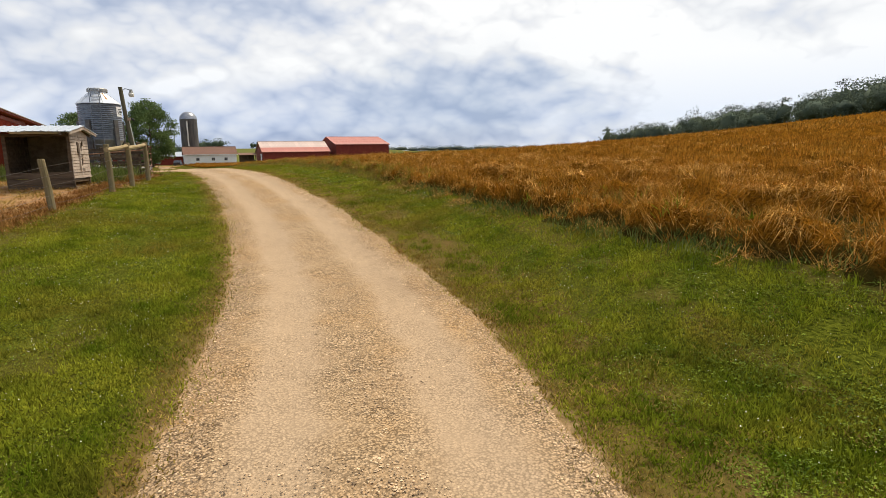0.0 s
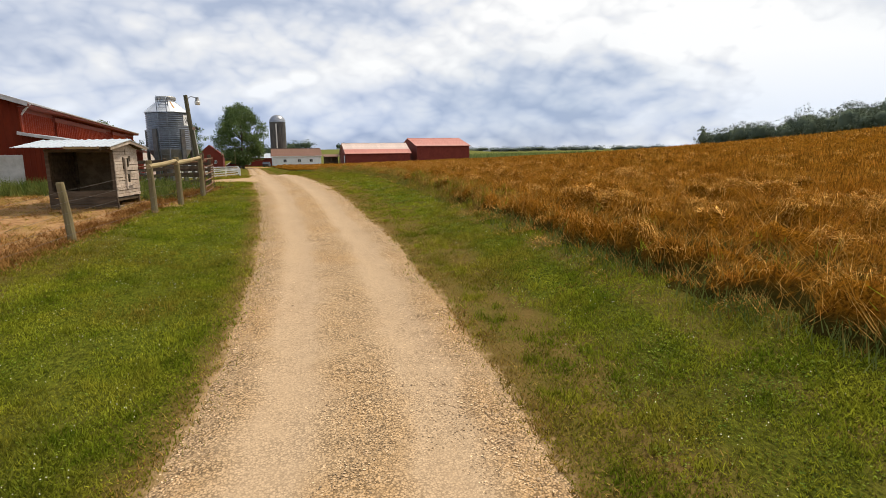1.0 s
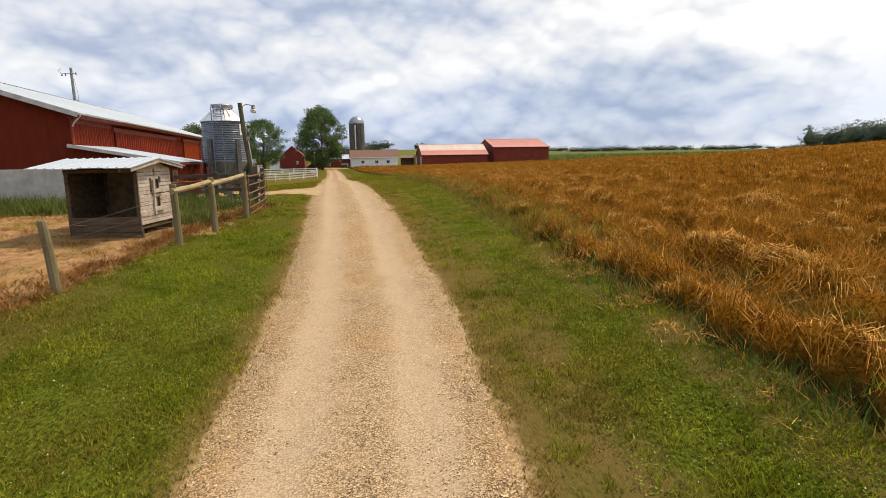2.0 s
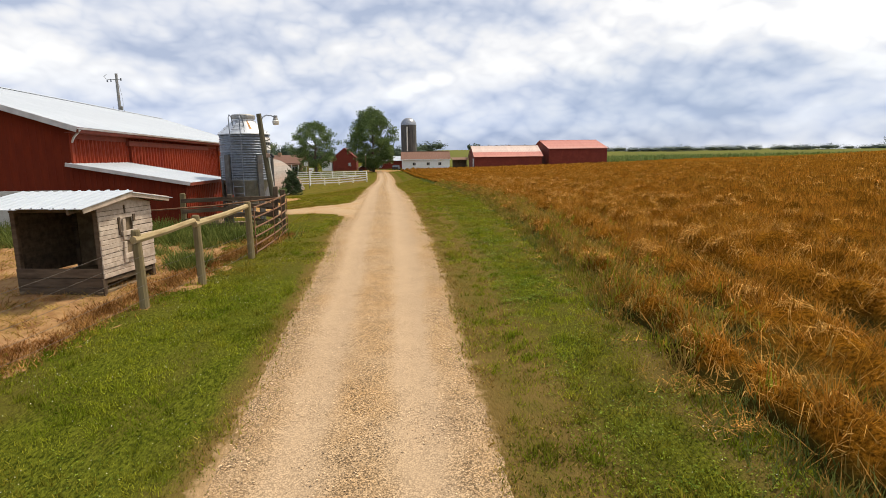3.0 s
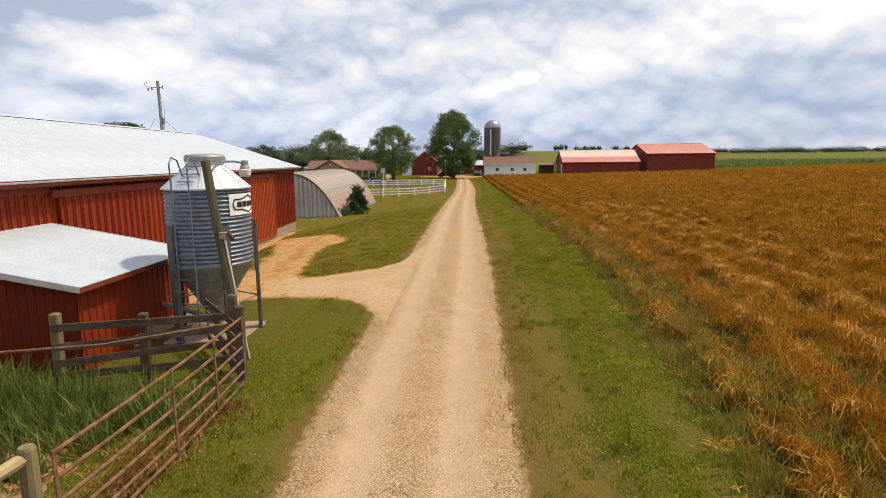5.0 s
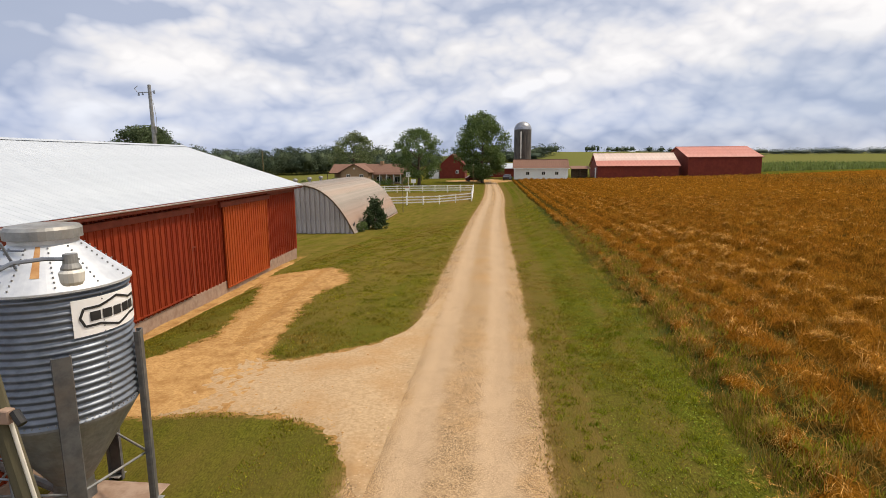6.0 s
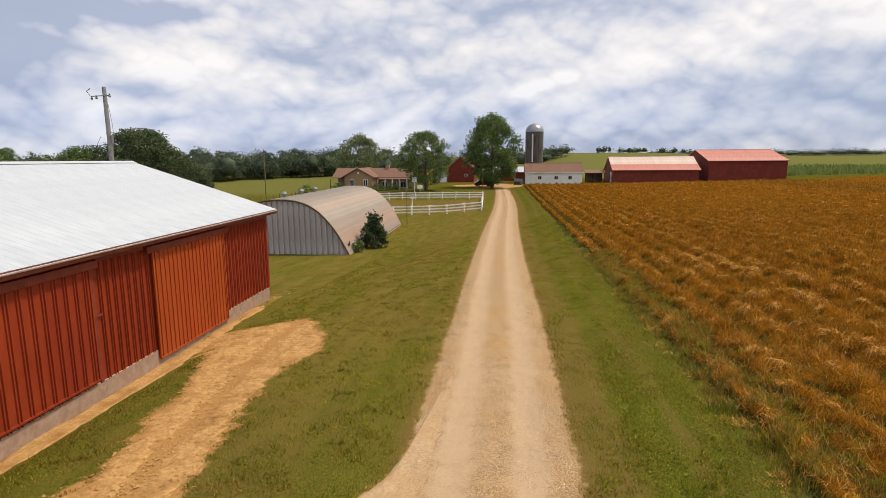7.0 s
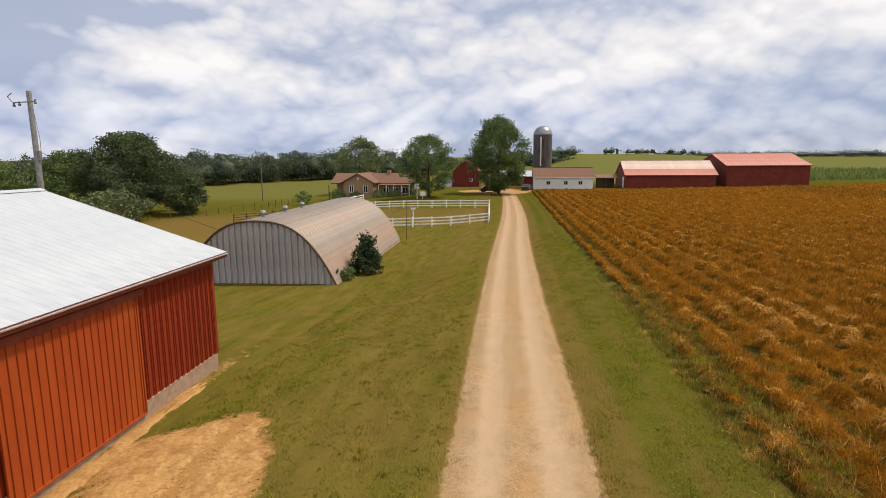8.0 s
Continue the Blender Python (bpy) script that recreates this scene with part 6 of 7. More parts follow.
tree(-61.5, 141.0, 8.6, 7.0, "smaller dark tree beside the oak", 12, base=0.03, clumps=120, leaves=90, size=0.36, lump=0.6, mat=LEAF_DARK)
tree(-68.0, 129.0, 5.8, 11.0, "low bushy pale green tree below the oak", 13, base=0.02, clumps=130, leaves=46, size=0.45, lump=0.6, mat=LEAF_PALE, trunk=0.2)
tree(-84.0, 137.0, 12.5, 11.0, "green tree at the meadow's edge", 14, base=0.05, clumps=160, leaves=90, size=0.38, lump=0.75)
tree(-98.0, 134.0, 12.0, 12.0, "green tree at the wood's edge", 15, base=0.05, clumps=160, leaves=90, size=0.38, lump=0.75)
tree(-8.5, 79.3, 2.9, 2.5, "dark green cedar bush beside the arched shed", 17, base=0.05, clumps=95, leaves=60, size=0.19, lump=0.13, mat=CEDAR, trunk=0.07, name="cedar_bush")
tree(-9.2, 76.6, 1.0, 1.1, "small green shrub by the arched shed's corner", 18, base=0.02, clumps=30, leaves=30, size=0.12, lump=0.12, mat=LEAF, trunk=0.03, name="shrub")
for i, (x, y, h, w) in enumerate(((-34.5, 152.6, 2.6, 2.6), (-31.0, 153.2, 1.6, 2.2), (-26.5, 155.0, 1.5, 3.0), (-23.0, 155.4, 1.3, 2.6), (-41.5, 151.0, 2.8, 3.2), (-19.3, 157.5, 2.2, 2.6))):
    tree(x, y, h, w, "rounded garden shrub in front of the farmhouse", 30 + i, base=0.02, clumps=40, leaves=28, size=0.24, lump=0.28, mat=LEAF, trunk=0.05, name="shrub")


def woods(name, label, spots, seed, size=1.0, per=300, mat=LEAF_FAR_HAZE):
    """A far wood: many rough crowns that nobody could count."""
    rng = np.random.default_rng(seed)
    vs, qs, k = [], [], 0
    for x, y, h, w in spots:
        p = crown_points(rng, h, w, h * 0.02, per // 14, 14, w * 0.06)
        p[:, 2] = np.maximum(p[:, 2], 0.1)
        v, q = leaf_cards(p, size * (0.5 + 0.02 * h), rng)
        # the dense inside of the crown, rough and dark between the leaves
        a, b = np.meshgrid(np.linspace(0, 2 * math.pi, 10), np.linspace(-1.35, 1.4, 7))
        rr = 0.5 * (1 + 0.3 * rng.normal(size=a.shape).clip(-1.2, 1.2))
        rr[:, -1] = rr[:, 0]
        core = np.stack([w / 2 * rr * np.cos(b) * np.cos(a), w / 2 * rr * np.cos(b) * np.sin(a), h * 0.5 + h * 0.5 * rr * np.sin(b)], -1).reshape(-1, 3)
        i = np.arange(70).reshape(7, 10)
        cq = np.stack([i[:-1, :-1], i[:-1, 1:], i[1:, 1:], i[1:, :-1]], -1).reshape(-1, 4)
        q = np.concatenate([q, cq + len(v)])
        v = np.concatenate([v, core])
        vs.append(v + np.array([x, y, up(x, y)]))
        qs.append(q + k)
        k += len(v)
    me = quick_mesh(name, np.concatenate(vs), np.concatenate(qs), mat)
    lone(name, me, None, label, "woods", kind="stuff")


def belt(pts, n, depth, h, w, seed):
    """Tree places scattered along a line."""
    r = random.Random(seed)
    out = []
    for k in range(n):
        f = (k + r.random()) / n * (len(pts) - 1)
        i = min(int(f), len(pts) - 2)
        g = f - i
        x = pts[i][0] + (pts[i + 1][0] - pts[i][0]) * g
        y = pts[i][1] + (pts[i + 1][1] - pts[i][1]) * g
        out.append((x + r.uniform(-depth, depth), y + r.uniform(-depth, depth), h * r.uniform(0.72, 1.15), w * r.uniform(0.75, 1.3)))
    return out


woods("hill_wood", "dark green wood on the hill beyond the wheat field", belt([(182, 192), (168, 145), (155, 105), (146, 74), (140, 40), (134, 0)], 95, 5, 9.0, 8, 1) + belt([(176, 150), (168, 110), (162, 70), (158, 20)], 50, 8, 11.0, 10, 2), 41, 0.6, 800, LEAF_HILL_HAZE)
woods("valley_wood", "dense dark green wood beyond the meadow", belt([(-230, 130), (-180, 165), (-140, 205), (-104, 235), (-70, 262), (-40, 300)], 150, 9, 10.0, 11, 3) + belt([(-250, 150), (-160, 225), (-110, 262), (-60, 300)], 70, 12, 11, 13, 4), 42, 0.85, 680)
woods("valley_wood", "dark green trees in the hollow behind the barn", belt([(-120, 118), (-150, 130), (-190, 120), (-200, 90)], 40, 8, 10.5, 11, 5), 43, 1.0, 420)
woods("ridge_wood", "distant dark wood behind the farm", belt([(-60, 330), (-20, 350), (10, 365), (26, 372)], 50, 10, 7.0, 13, 6), 44, 0.9, 620)
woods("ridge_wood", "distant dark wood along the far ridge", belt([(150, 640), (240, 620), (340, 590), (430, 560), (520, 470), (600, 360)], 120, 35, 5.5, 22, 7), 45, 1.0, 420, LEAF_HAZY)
woods("hedgerow", "scattered small trees on the far skyline", belt([(62, 470), (100, 480), (150, 500)], 16, 6, 5, 6, 8), 46, 1.0, 160)

# ---- crops, grass, weeds and stones ----


def blades(x, y, z, height, width, lean, rng, twist=None, tip=0.15):
    """Pointed strips that lean over: one three-cornered strip a blade."""
    n = len(x)
    a = rng.uniform(0, 2 * math.pi, n) if twist is None else twist
    c, s = np.cos(a), np.sin(a)
    la = rng.uniform(0, 2 * math.pi, n) if np.isscalar(lean) or lean.ndim == 1 else lean[1]
    lo = lean if np.isscalar(lean) or lean.ndim == 1 else lean[0]
    dx, dy = np.cos(la) * lo * height, np.sin(la) * lo * height
    top = height * np.sqrt(np.clip(1 - np.asarray(lo) ** 2, 0.05, 1))
    hw = width / 2
    hw = hw * (1 + 0.5 * tip)
    v = np.empty((n, 3, 3))
    v[:, 0] = np.stack([x - c * hw, y - s * hw, z], -1)
    v[:, 1] = np.stack([x + c * hw, y + s * hw, z], -1)
    v[:, 2] = np.stack([x + dx, y + dy, z + top], -1)
    return v.reshape(-1, 3), np.arange(3 * n).reshape(-1, 3)


def stuff(name, sets, material, label, category):
    vs, qs, k = [], [], 0
    for v, q in sets:
        vs.append(v)
        qs.append(q + k)
        k += len(v)
    lone(name, quick_mesh(name, np.concatenate(vs), None, material, tris=np.concatenate(qs)), None, label, category, kind="stuff")


def tussocks(d, y):
    """Rounded heads of lodged wheat on a jittered grid: each has its own height, width and centre."""
    def chance(i, j, k):
        v = np.sin(i * 12.9898 + j * 78.233 + k * 37.719) * 43758.5453
        return v - np.floor(v)
    best = np.zeros_like(np.asarray(d, float))
    ci, cj = np.floor(d / HEAD_X), np.floor(y / HEAD_Y)
    for a in (-1, 0, 1):
        for b in (-1, 0, 1):
            i, j = ci + a, cj + b
            px, py = (i + 0.13 + 0.24 * chance(i, j, 1)) * HEAD_X, (j + 0.1 + 0.8 * chance(i, j, 2)) * HEAD_Y
            wide = 0.36 + 0.30 * chance(i, j, 3)
            tall = 0.32 * chance(i, j, 4) ** 2.0
            r2 = ((d - px) / (wide * 0.85)) ** 2 + ((y - py) / (wide * 1.25)) ** 2
            best = np.maximum(best, tall * np.sqrt(np.clip(1 - r2, 0, 1)))
    return best


HEAD_X, HEAD_Y = 1.55, 0.9


def canopy(x, y):
    """Height of the wheat over the land: drilled ridges, beaten-down hollows, lodged heads, a ragged edge."""
    d = x - crop_edge(y)
    bent = d + 0.11 * rough_field(x, y, 6, 71)
    rows = 0.13 * np.sin(2 * math.pi * bent / HEAD_X)
    flat = -0.24 * ease(rough_field(x, y, 1.9, 72), 0.15, 0.6) - 0.06 * rough_field(x, y, 1.0, 73) + 0.04 * rough_field(x, y, 0.4, 75)
    h = 0.36 + rows + flat + tussocks(bent, y)
    return np.clip(h, 0.04, 0.8) * ease(d + 0.26 * rough_field(x, y, 1.3, 74), 0.0, 0.42) * (1.0 - (0.2 + 0.14 * ease(y, 12, 24)) * (1.0 - ease(d, 0.4, 3.2)))


def strands(x, y, z, length, width, way, rise, drop, rng):
    """Arching straws: each climbs a little, bends over and hangs down; a strip of two lengths and a tip."""
    n = len(x)
    c, s = np.cos(way), np.sin(way)
    base = np.stack([x, y, z], -1)
    go = np.stack([c, s, np.zeros(n)], -1) * length[:, None]
    zed = np.zeros((n, 3))
    zed[:, 2] = 1.0
    mid = base + go * 0.5 + zed * (rise * length)[:, None]
    end = base + go * 0.95 + zed * ((rise - drop) * length)[:, None]
    side = np.stack([-s, c, rng.normal(0, 0.6, n)], -1) * (width / 2)[:, None]
    v = np.stack([base - side, base + side, mid + side, mid - side, end], 1).reshape(-1, 3)
    k = 5 * np.arange(n)[:, None]
    return v, np.concatenate([np.array([0, 1, 2]) + k, np.array([0, 2, 3]) + k, np.array([3, 2, 4]) + k])


def make_wheat():
    rng = np.random.default_rng(21)
    us = np.concatenate([np.arange(-0.3, 5, 0.085), np.arange(5, 14, 0.14), np.arange(14, 42, 0.3), np.arange(42, 100, 1.5)])
    ys = np.concatenate([np.arange(-44, -4, 1.0), np.arange(-4, 62, 0.13), np.arange(62, 110, 0.3), np.arange(110, 173, 0.7)])
    Y, U = np.meshgrid(ys, us, indexing="ij")
    X = crop_edge(Y) + U
    hgt = canopy(X, Y)
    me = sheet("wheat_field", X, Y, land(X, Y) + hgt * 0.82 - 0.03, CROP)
    # the lower the wheat, the more of the dark weed-and-shade colour
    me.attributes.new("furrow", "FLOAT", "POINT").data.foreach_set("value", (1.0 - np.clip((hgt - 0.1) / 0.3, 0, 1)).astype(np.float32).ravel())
    lone("wheat_field", me, None, "ripe golden-brown wheat field with drilled rows", "wheat field", kind="stuff")
    sets = []
    # the near strip: short tufts of straw along the crests of the rows, lying this way and that
    n, k = 46000, 8
    y = rng.uniform(-3, 80, n)
    u = 12.5 * rng.uniform(0, 1, n) ** 1.3 + 0.02
    x = crop_edge(y) + u
    hgt = canopy(x, y)
    ok = rng.uniform(0, 1, n) < np.clip((hgt - 0.08) / 0.3, 0.06, 1.0) * (1.0 - 0.5 * ease(y, 12, 24) * (1.0 - ease(u, 0.5, 1.6)))
    x, y, hgt = x[ok], y[ok], hgt[ok]
    n = len(x)
    a0, tilt = 3.2 * rough_field(x, y, 1.3, 77) + rng.normal(0, 0.8, n), rng.uniform(0.2, 0.85, n)
    bx, by = np.repeat(x, k) + rng.normal(0, 0.035, n * k), np.repeat(y, k) + rng.normal(0, 0.035, n * k)
    lean = np.stack([np.clip(np.repeat(tilt, k) + rng.normal(0, 0.18, n * k), 0.05, 0.96), np.repeat(a0, k) + rng.normal(0, 0.8, n * k)])
    low = np.repeat(hgt, k)
    sets.append(blades(bx, by, land(bx, by) + low * 0.6, rng.uniform(0.12, 0.36, n * k) * np.clip(low / 0.35, 0.6, 1.3), rng.uniform(0.007, 0.016, n * k), lean, rng, tip=0.8))
    for n, u0, u1, y0, y1, hh, ww, ex in ((200000, 8.0, 30.0, 0, 100, 0.30, 0.03, 1.1), (110000, 9.0, 60.0, 10, 172, 0.34, 0.06, 1.0), (50000, 40.0, 96.0, -30, 172, 0.36, 0.11, 1.0), (20000, 0.0, 9.0, 78, 172, 0.34, 0.06, 1.0)):
        y = rng.uniform(y0, y1, n)
        u = u0 + (u1 - u0) * rng.uniform(0, 1, n) ** ex
        x = crop_edge(y) + u
        hgt = canopy(x, y)
        ok = rng.uniform(0, 1, n) < np.clip((hgt - 0.16) / 0.26, 0.07, 1.0)
        x, y, hgt, n = x[ok], y[ok], hgt[ok], int(ok.sum())
        h = hh * rng.uniform(0.55, 1.35, n) * np.clip(hgt / 0.4, 0.35, 1.15)
        z = land(x, y) + np.maximum(0, hgt * 0.9 - h * 0.55)
        sets.append(blades(x, y, z, h, ww * rng.uniform(0.6, 1.4, n), rng.uniform(0.05, 0.75, n) ** 1.3, rng, tip=0.35))
    stuff("wheat_stalks", sets, STALK, "dense ripe wheat stalks and ears", "wheat")
    # lodged heads: long bleached straws that spill over from the crests, all one way
    sets = []
    for n, u0, u1, y0, y1, k, wide, long in ((7000, 0.0, 9.0, 0, 66, 34, 0.0075, 0.38), (9000, 6.0, 22.0, 4, 100, 14, 0.011, 0.32), (11000, 16.0, 62.0, 8, 168, 9, 0.020, 0.36), (2500, 0.0, 9.0, 62, 165, 12, 0.018, 0.4)):
        y = rng.uniform(y0, y1, n)
        u = u0 + (u1 - u0) * rng.uniform(0, 1, n) ** 1.15
        x = crop_edge(y) + u
        hgt = canopy(x, y)
        ok = rng.uniform(0, 1, n) < ease(hgt, 0.38, 0.60) * (0.15 + 0.85 * ease(rough_field(x, y, 2.6, 79), -0.1, 0.5))
        x, y, n = x[ok], y[ok], int(ok.sum())
        a0 = 2.4 * rough_field(x, y, 3.0, 78) + rng.normal(3.3, 1.2, n)
        bx, by = np.repeat(x, k) + rng.normal(0, 0.09, n * k), np.repeat(y, k) + rng.normal(0, 0.11, n * k)
        m = n * k
        sets.append(strands(bx, by, land(bx, by) + canopy(bx, by) * 0.86, long * rng.uniform(0.45, 1.2, m), wide * rng.uniform(0.6, 1.4, m), np.repeat(a0, k) + rng.normal(0, 0.42 if u0 == 0.0 else 0.8, m), rng.uniform(0.0, 0.25, m), rng.uniform(0.3, 0.95, m), rng))
    # single straws that lie across the tops
    n = 26000
    y = 1 + 52 * rng.uniform(0, 1, n) ** 1.3
    x = crop_edge(y) + 7.5 * rng.uniform(0, 1, n) ** 1.3
    m = len(x)
    sets.append(blades(x, y, land(x, y) + canopy(x, y) * rng.uniform(0.75, 0.95, m), rng.uniform(0.18, 0.5, m), rng.uniform(0.005, 0.009, m), np.stack([rng.uniform(0.55, 0.98, m), 3.0 * rough_field(x, y, 1.2, 80) + rng.normal(3.3, 1.0, m)]), rng, tip=0.8))
    # the edge: straw that hangs out over the verge, and mats of it that lie on the grass
    n = 15000
    y = rng.uniform(0, 78, n)
    x = crop_edge(y) + rng.uniform(-0.05, 0.75, n)
    hgt = canopy(x, y)
    ok = (hgt > 0.2) & (rng.uniform(0, 1, n) < 0.25 + 0.75 * ease(rough_field(x, y, 1.1, 84), -0.1, 0.4))
    x, y, hgt = x[ok], y[ok], hgt[ok]
    n = len(x)
    sets.append(strands(x, y, land(x, y) + hgt * rng.uniform(0.6, 1.0, n), rng.uniform(0.12, 0.36, n), rng.uniform(0.004, 0.008, n), rng.normal(3.3, 1.1, n), rng.uniform(0.0, 0.3, n), rng.uniform(0.4, 1.0, n), rng))
    n = 26000
    y = rng.uniform(0, 70, n)
    x = crop_edge(y) + rng.normal(-0.05, 0.26, n)
    ok = rough_field(x * 0.6, y, 1.4, 85) > 0.38
    x, y = x[ok], y[ok]
    n = len(x)
    sets.append(blades(x, y, land(x, y) + 0.02 + rng.uniform(0, 0.06, n), rng.uniform(0.08, 0.28, n), rng.uniform(0.005, 0.009, n), np.stack([rng.uniform(0.9, 0.995, n), rng.uniform(0, 6.28, n)]), rng, tip=0.6))
    stuff("fallen_wheat", sets, LITTER, "pale clumps of beaten-down wheat straw", "straw")
    # green weeds that grow up through the outermost rows, thick at the edge and along the first furrows
    weeds, dry = [], []
    for n, k, out in ((9000, 12, weeds), (17000, 10, dry)):
        y = 0.5 + 68 * rng.uniform(0, 1, n) ** 1.2
        u = -0.15 + 3.8 * rng.uniform(0, 1, n) ** 1.9
        x = crop_edge(y) + u
        hgt = canopy(x, y)
        chance = (1.0 - 0.8 * ease(u, 0.6, 2.4)) * ease(rough_field(x, y * 0.6, 1.5, 91), -0.4, 0.3) * np.where(u > 1.0, ease(0.40 - hgt, 0.0, 0.15), 1.0)
        ok = rng.uniform(0, 1, n) < chance * (0.04 + 0.96 * ease(y, 13, 24))
        x, y, n = x[ok], y[ok], int(ok.sum())
        m = n * k
        bx, by = np.repeat(x, k) + rng.normal(0, 0.07, m), np.repeat(y, k) + rng.normal(0, 0.07, m)
        tall = np.repeat(rng.uniform(0.10, 0.26, n), k) * rng.uniform(0.5, 1.3, m)
        out.append(blades(bx, by, land(bx, by) + canopy(bx, by) * 0.8, tall, rng.uniform(0.008, 0.020, m), rng.uniform(0.1, 0.9, m), rng, tip=0.5))
    stuff("field_weeds", weeds, BLADE, "green weeds and grass along the edge of the wheat", "weeds")
    stuff("dry_grass", dry, FRINGE, "yellow dry grass along the edge of the wheat", "grass")


make_wheat()


def make_grass():
    rng = np.random.default_rng(22)
    sets, lawn = [], []
    for n, side, u0, u1, y0, y1, hh, ww in ((110000, -1, 0.05, 4.2, 0.5, 13, 0.05, 0.014), (110000, 1, 0.05, 3.6, 0.5, 13, 0.05, 0.014), (30000, -1, 0.3, 4.2, 0.5, 13, 0.045, 0.03), (30000, 1, 0.5, 3.8, 0.5, 13, 0.045, 0.03), (190000, -1, 0.05, 4.6, 0.5, 36, 0.05, 0.015), (170000, 1, 0.05, 4.0, 0.5, 45, 0.05, 0.015), (130000, -1, 0.1, 9.0, 38, 82, 0.07, 0.02), (90000, 1, 0.05, 4.2, 40, 100, 0.07, 0.02), (16000, -1, -0.3, 0.3, 1, 60, 0.07, 0.013), (16000, 1, -0.3, 0.3, 1, 60, 0.07, 0.013)):
        y = y0 + (y1 - y0) * rng.uniform(0, 1, n) ** 1.25
        y = np.where(y > y0 + 0.75 * (y1 - y0), y + rng.exponential(0.12 * (y1 - y0), n), y) if y0 < 30 else y - rng.exponential(2.5, n)
        u = rng.uniform(u0, u1, n)
        x = lane_left(y) - u if side < 0 else lane_right(y) + u
        tuft = 0.75 + 0.5 * np.clip(rough_field(x, y, 1.4, 81), -0.6, 1)
        keep = (x < crop_edge(y) + 0.2) & (rng.uniform(0, 1, n) < 0.55 + 0.45 * ease(u, 0.1, 0.8)) & ~((x < -0.25 * (28 - y) + 0.2) & (y < 28) & (x < -0.4 - 0.27 * (25 - y)))
        keep &= ~((y > curve(x, LOW_X, LOW_Y)) & (y < curve(x, HIGH_X, HIGH_Y)) & (x < 1.7)) & ~((bare(x, y) > 0.03) & (y > 38.2) & (y < 54)) & (x > -7.0) & ~((x < -0.2) & (y > 28) & (y < 36) & (x < -0.6))
        # thin where wheels run on the verge, and in bare spots
        strip = np.exp(-((x - lane_right(y) - 1.0) / 0.42) ** 2) + 0.8 * np.exp(-(u / 0.3) ** 2)
        worn = 0.75 * strip * np.clip(0.6 + 0.9 * rough_field(x, y, 1.1, 94), 0, 1) + 0.5 * ease(rough_field(x, y, 1.7, 95), 0.25, 0.7)
        keep &= rng.uniform(0, 1, n) > np.clip(worn, 0, 0.62)
        x, y, tuft = x[keep], y[keep], tuft[keep]
        m = len(x)
        (lawn if y0 > 36 else sets).append(blades(x, y, land(x, y) - 0.005, hh * tuft * rng.uniform(0.5, 1.5, m), ww * rng.uniform(0.6, 1.4, m), rng.uniform(0.3, 0.93, m), rng))
    # rank clumps: a tuft of longer blades each
    for n, side, u1, y1, k in ((5200, 1, 4.4, 42, 26), (3600, -1, 4.4, 34, 24), (2600, -1, 9.0, 34, 18)):
        y = 0.4 + y1 * rng.uniform(0, 1, n) ** 1.5 + (38 if u1 > 5 else 0)
        u = rng.uniform(0.35, u1, n)
        x = lane_left(y) - u if side < 0 else lane_right(y) + u
        ok = (x < crop_edge(y) + 0.1) & (rough_field(x, y, 0.9, 103) > -0.12) & ((x > -0.3 - 0.27 * (27 - y)) | (y > 38)) & (x > -6.9)
        ok &= ~((y > curve(x, LOW_X, LOW_Y) - 0.3) & (y < curve(x, HIGH_X, HIGH_Y) + 0.2) & (x < 1.7)) & ~((bare(x, y) > -0.05) & (y > 38.2) & (y < 54))
        x, y = x[ok], y[ok]
        m = len(x) * k
        bx, by = np.repeat(x, k) + rng.normal(0, 0.05, m), np.repeat(y, k) + rng.normal(0, 0.05, m)
        tall = np.repeat(rng.uniform(0.04, 0.12, len(x)), k) * rng.uniform(0.5, 1.3, m)
        (lawn if u1 > 5 else sets).append(blades(bx, by, land(bx, by) - 0.005, tall, rng.uniform(0.009, 0.02, m), rng.uniform(0.1, 0.85, m), rng))
    stuff("grass_blades", sets, BLADE, "short mown grass blades along the lane", "grass")
    stuff("lawn_grass", lawn, LAWN, "short sun-dried lawn grass before the barn", "grass")
    # dry yellow fringe along the lane and brown litter on the verge
    fringe = []
    for side in (-1, 1):
        n = 15000
        y = 0.5 + 60 * rng.uniform(0, 1, n) ** 1.6
        u = rng.normal(0.1, 0.2, n)
        x = lane_left(y) - u if side < 0 else lane_right(y) + u
        keep = (rough_field(x, y, 1.2, 98 + side) > -0.25) & ~((side < 0) & (y > 31) & (y < 48))
        x, y = x[keep], y[keep]
        fringe.append(blades(x, y, land(x, y), rng.uniform(0.02, 0.08, len(x)), rng.uniform(0.008, 0.016, len(x)), rng.uniform(0.4, 0.96, len(x)), rng))
    n = 60000
    y = 0.5 + 50 * rng.uniform(0, 1, n) ** 1.4
    x = lane_right(y) + 3.2 * rng.uniform(0.02, 1, n) ** 1.6
    keep = (rough_field(x, y, 1.0, 102) > 0.45 * ease(x - lane_right(y), 0.3, 1.8) - 0.15) & (x < crop_edge(y))
    x, y = x[keep], y[keep]
    fringe.append(blades(x, y, land(x, y), rng.uniform(0.03, 0.07, len(x)), rng.uniform(0.010, 0.02, len(x)), rng.uniform(0.4, 0.96, len(x)), rng))
    stuff("dry_grass", fringe, FRINGE, "dry yellow grass fringe along the lane", "grass")
    # clover and plantain: little flat leaves in mats
    leaves = []
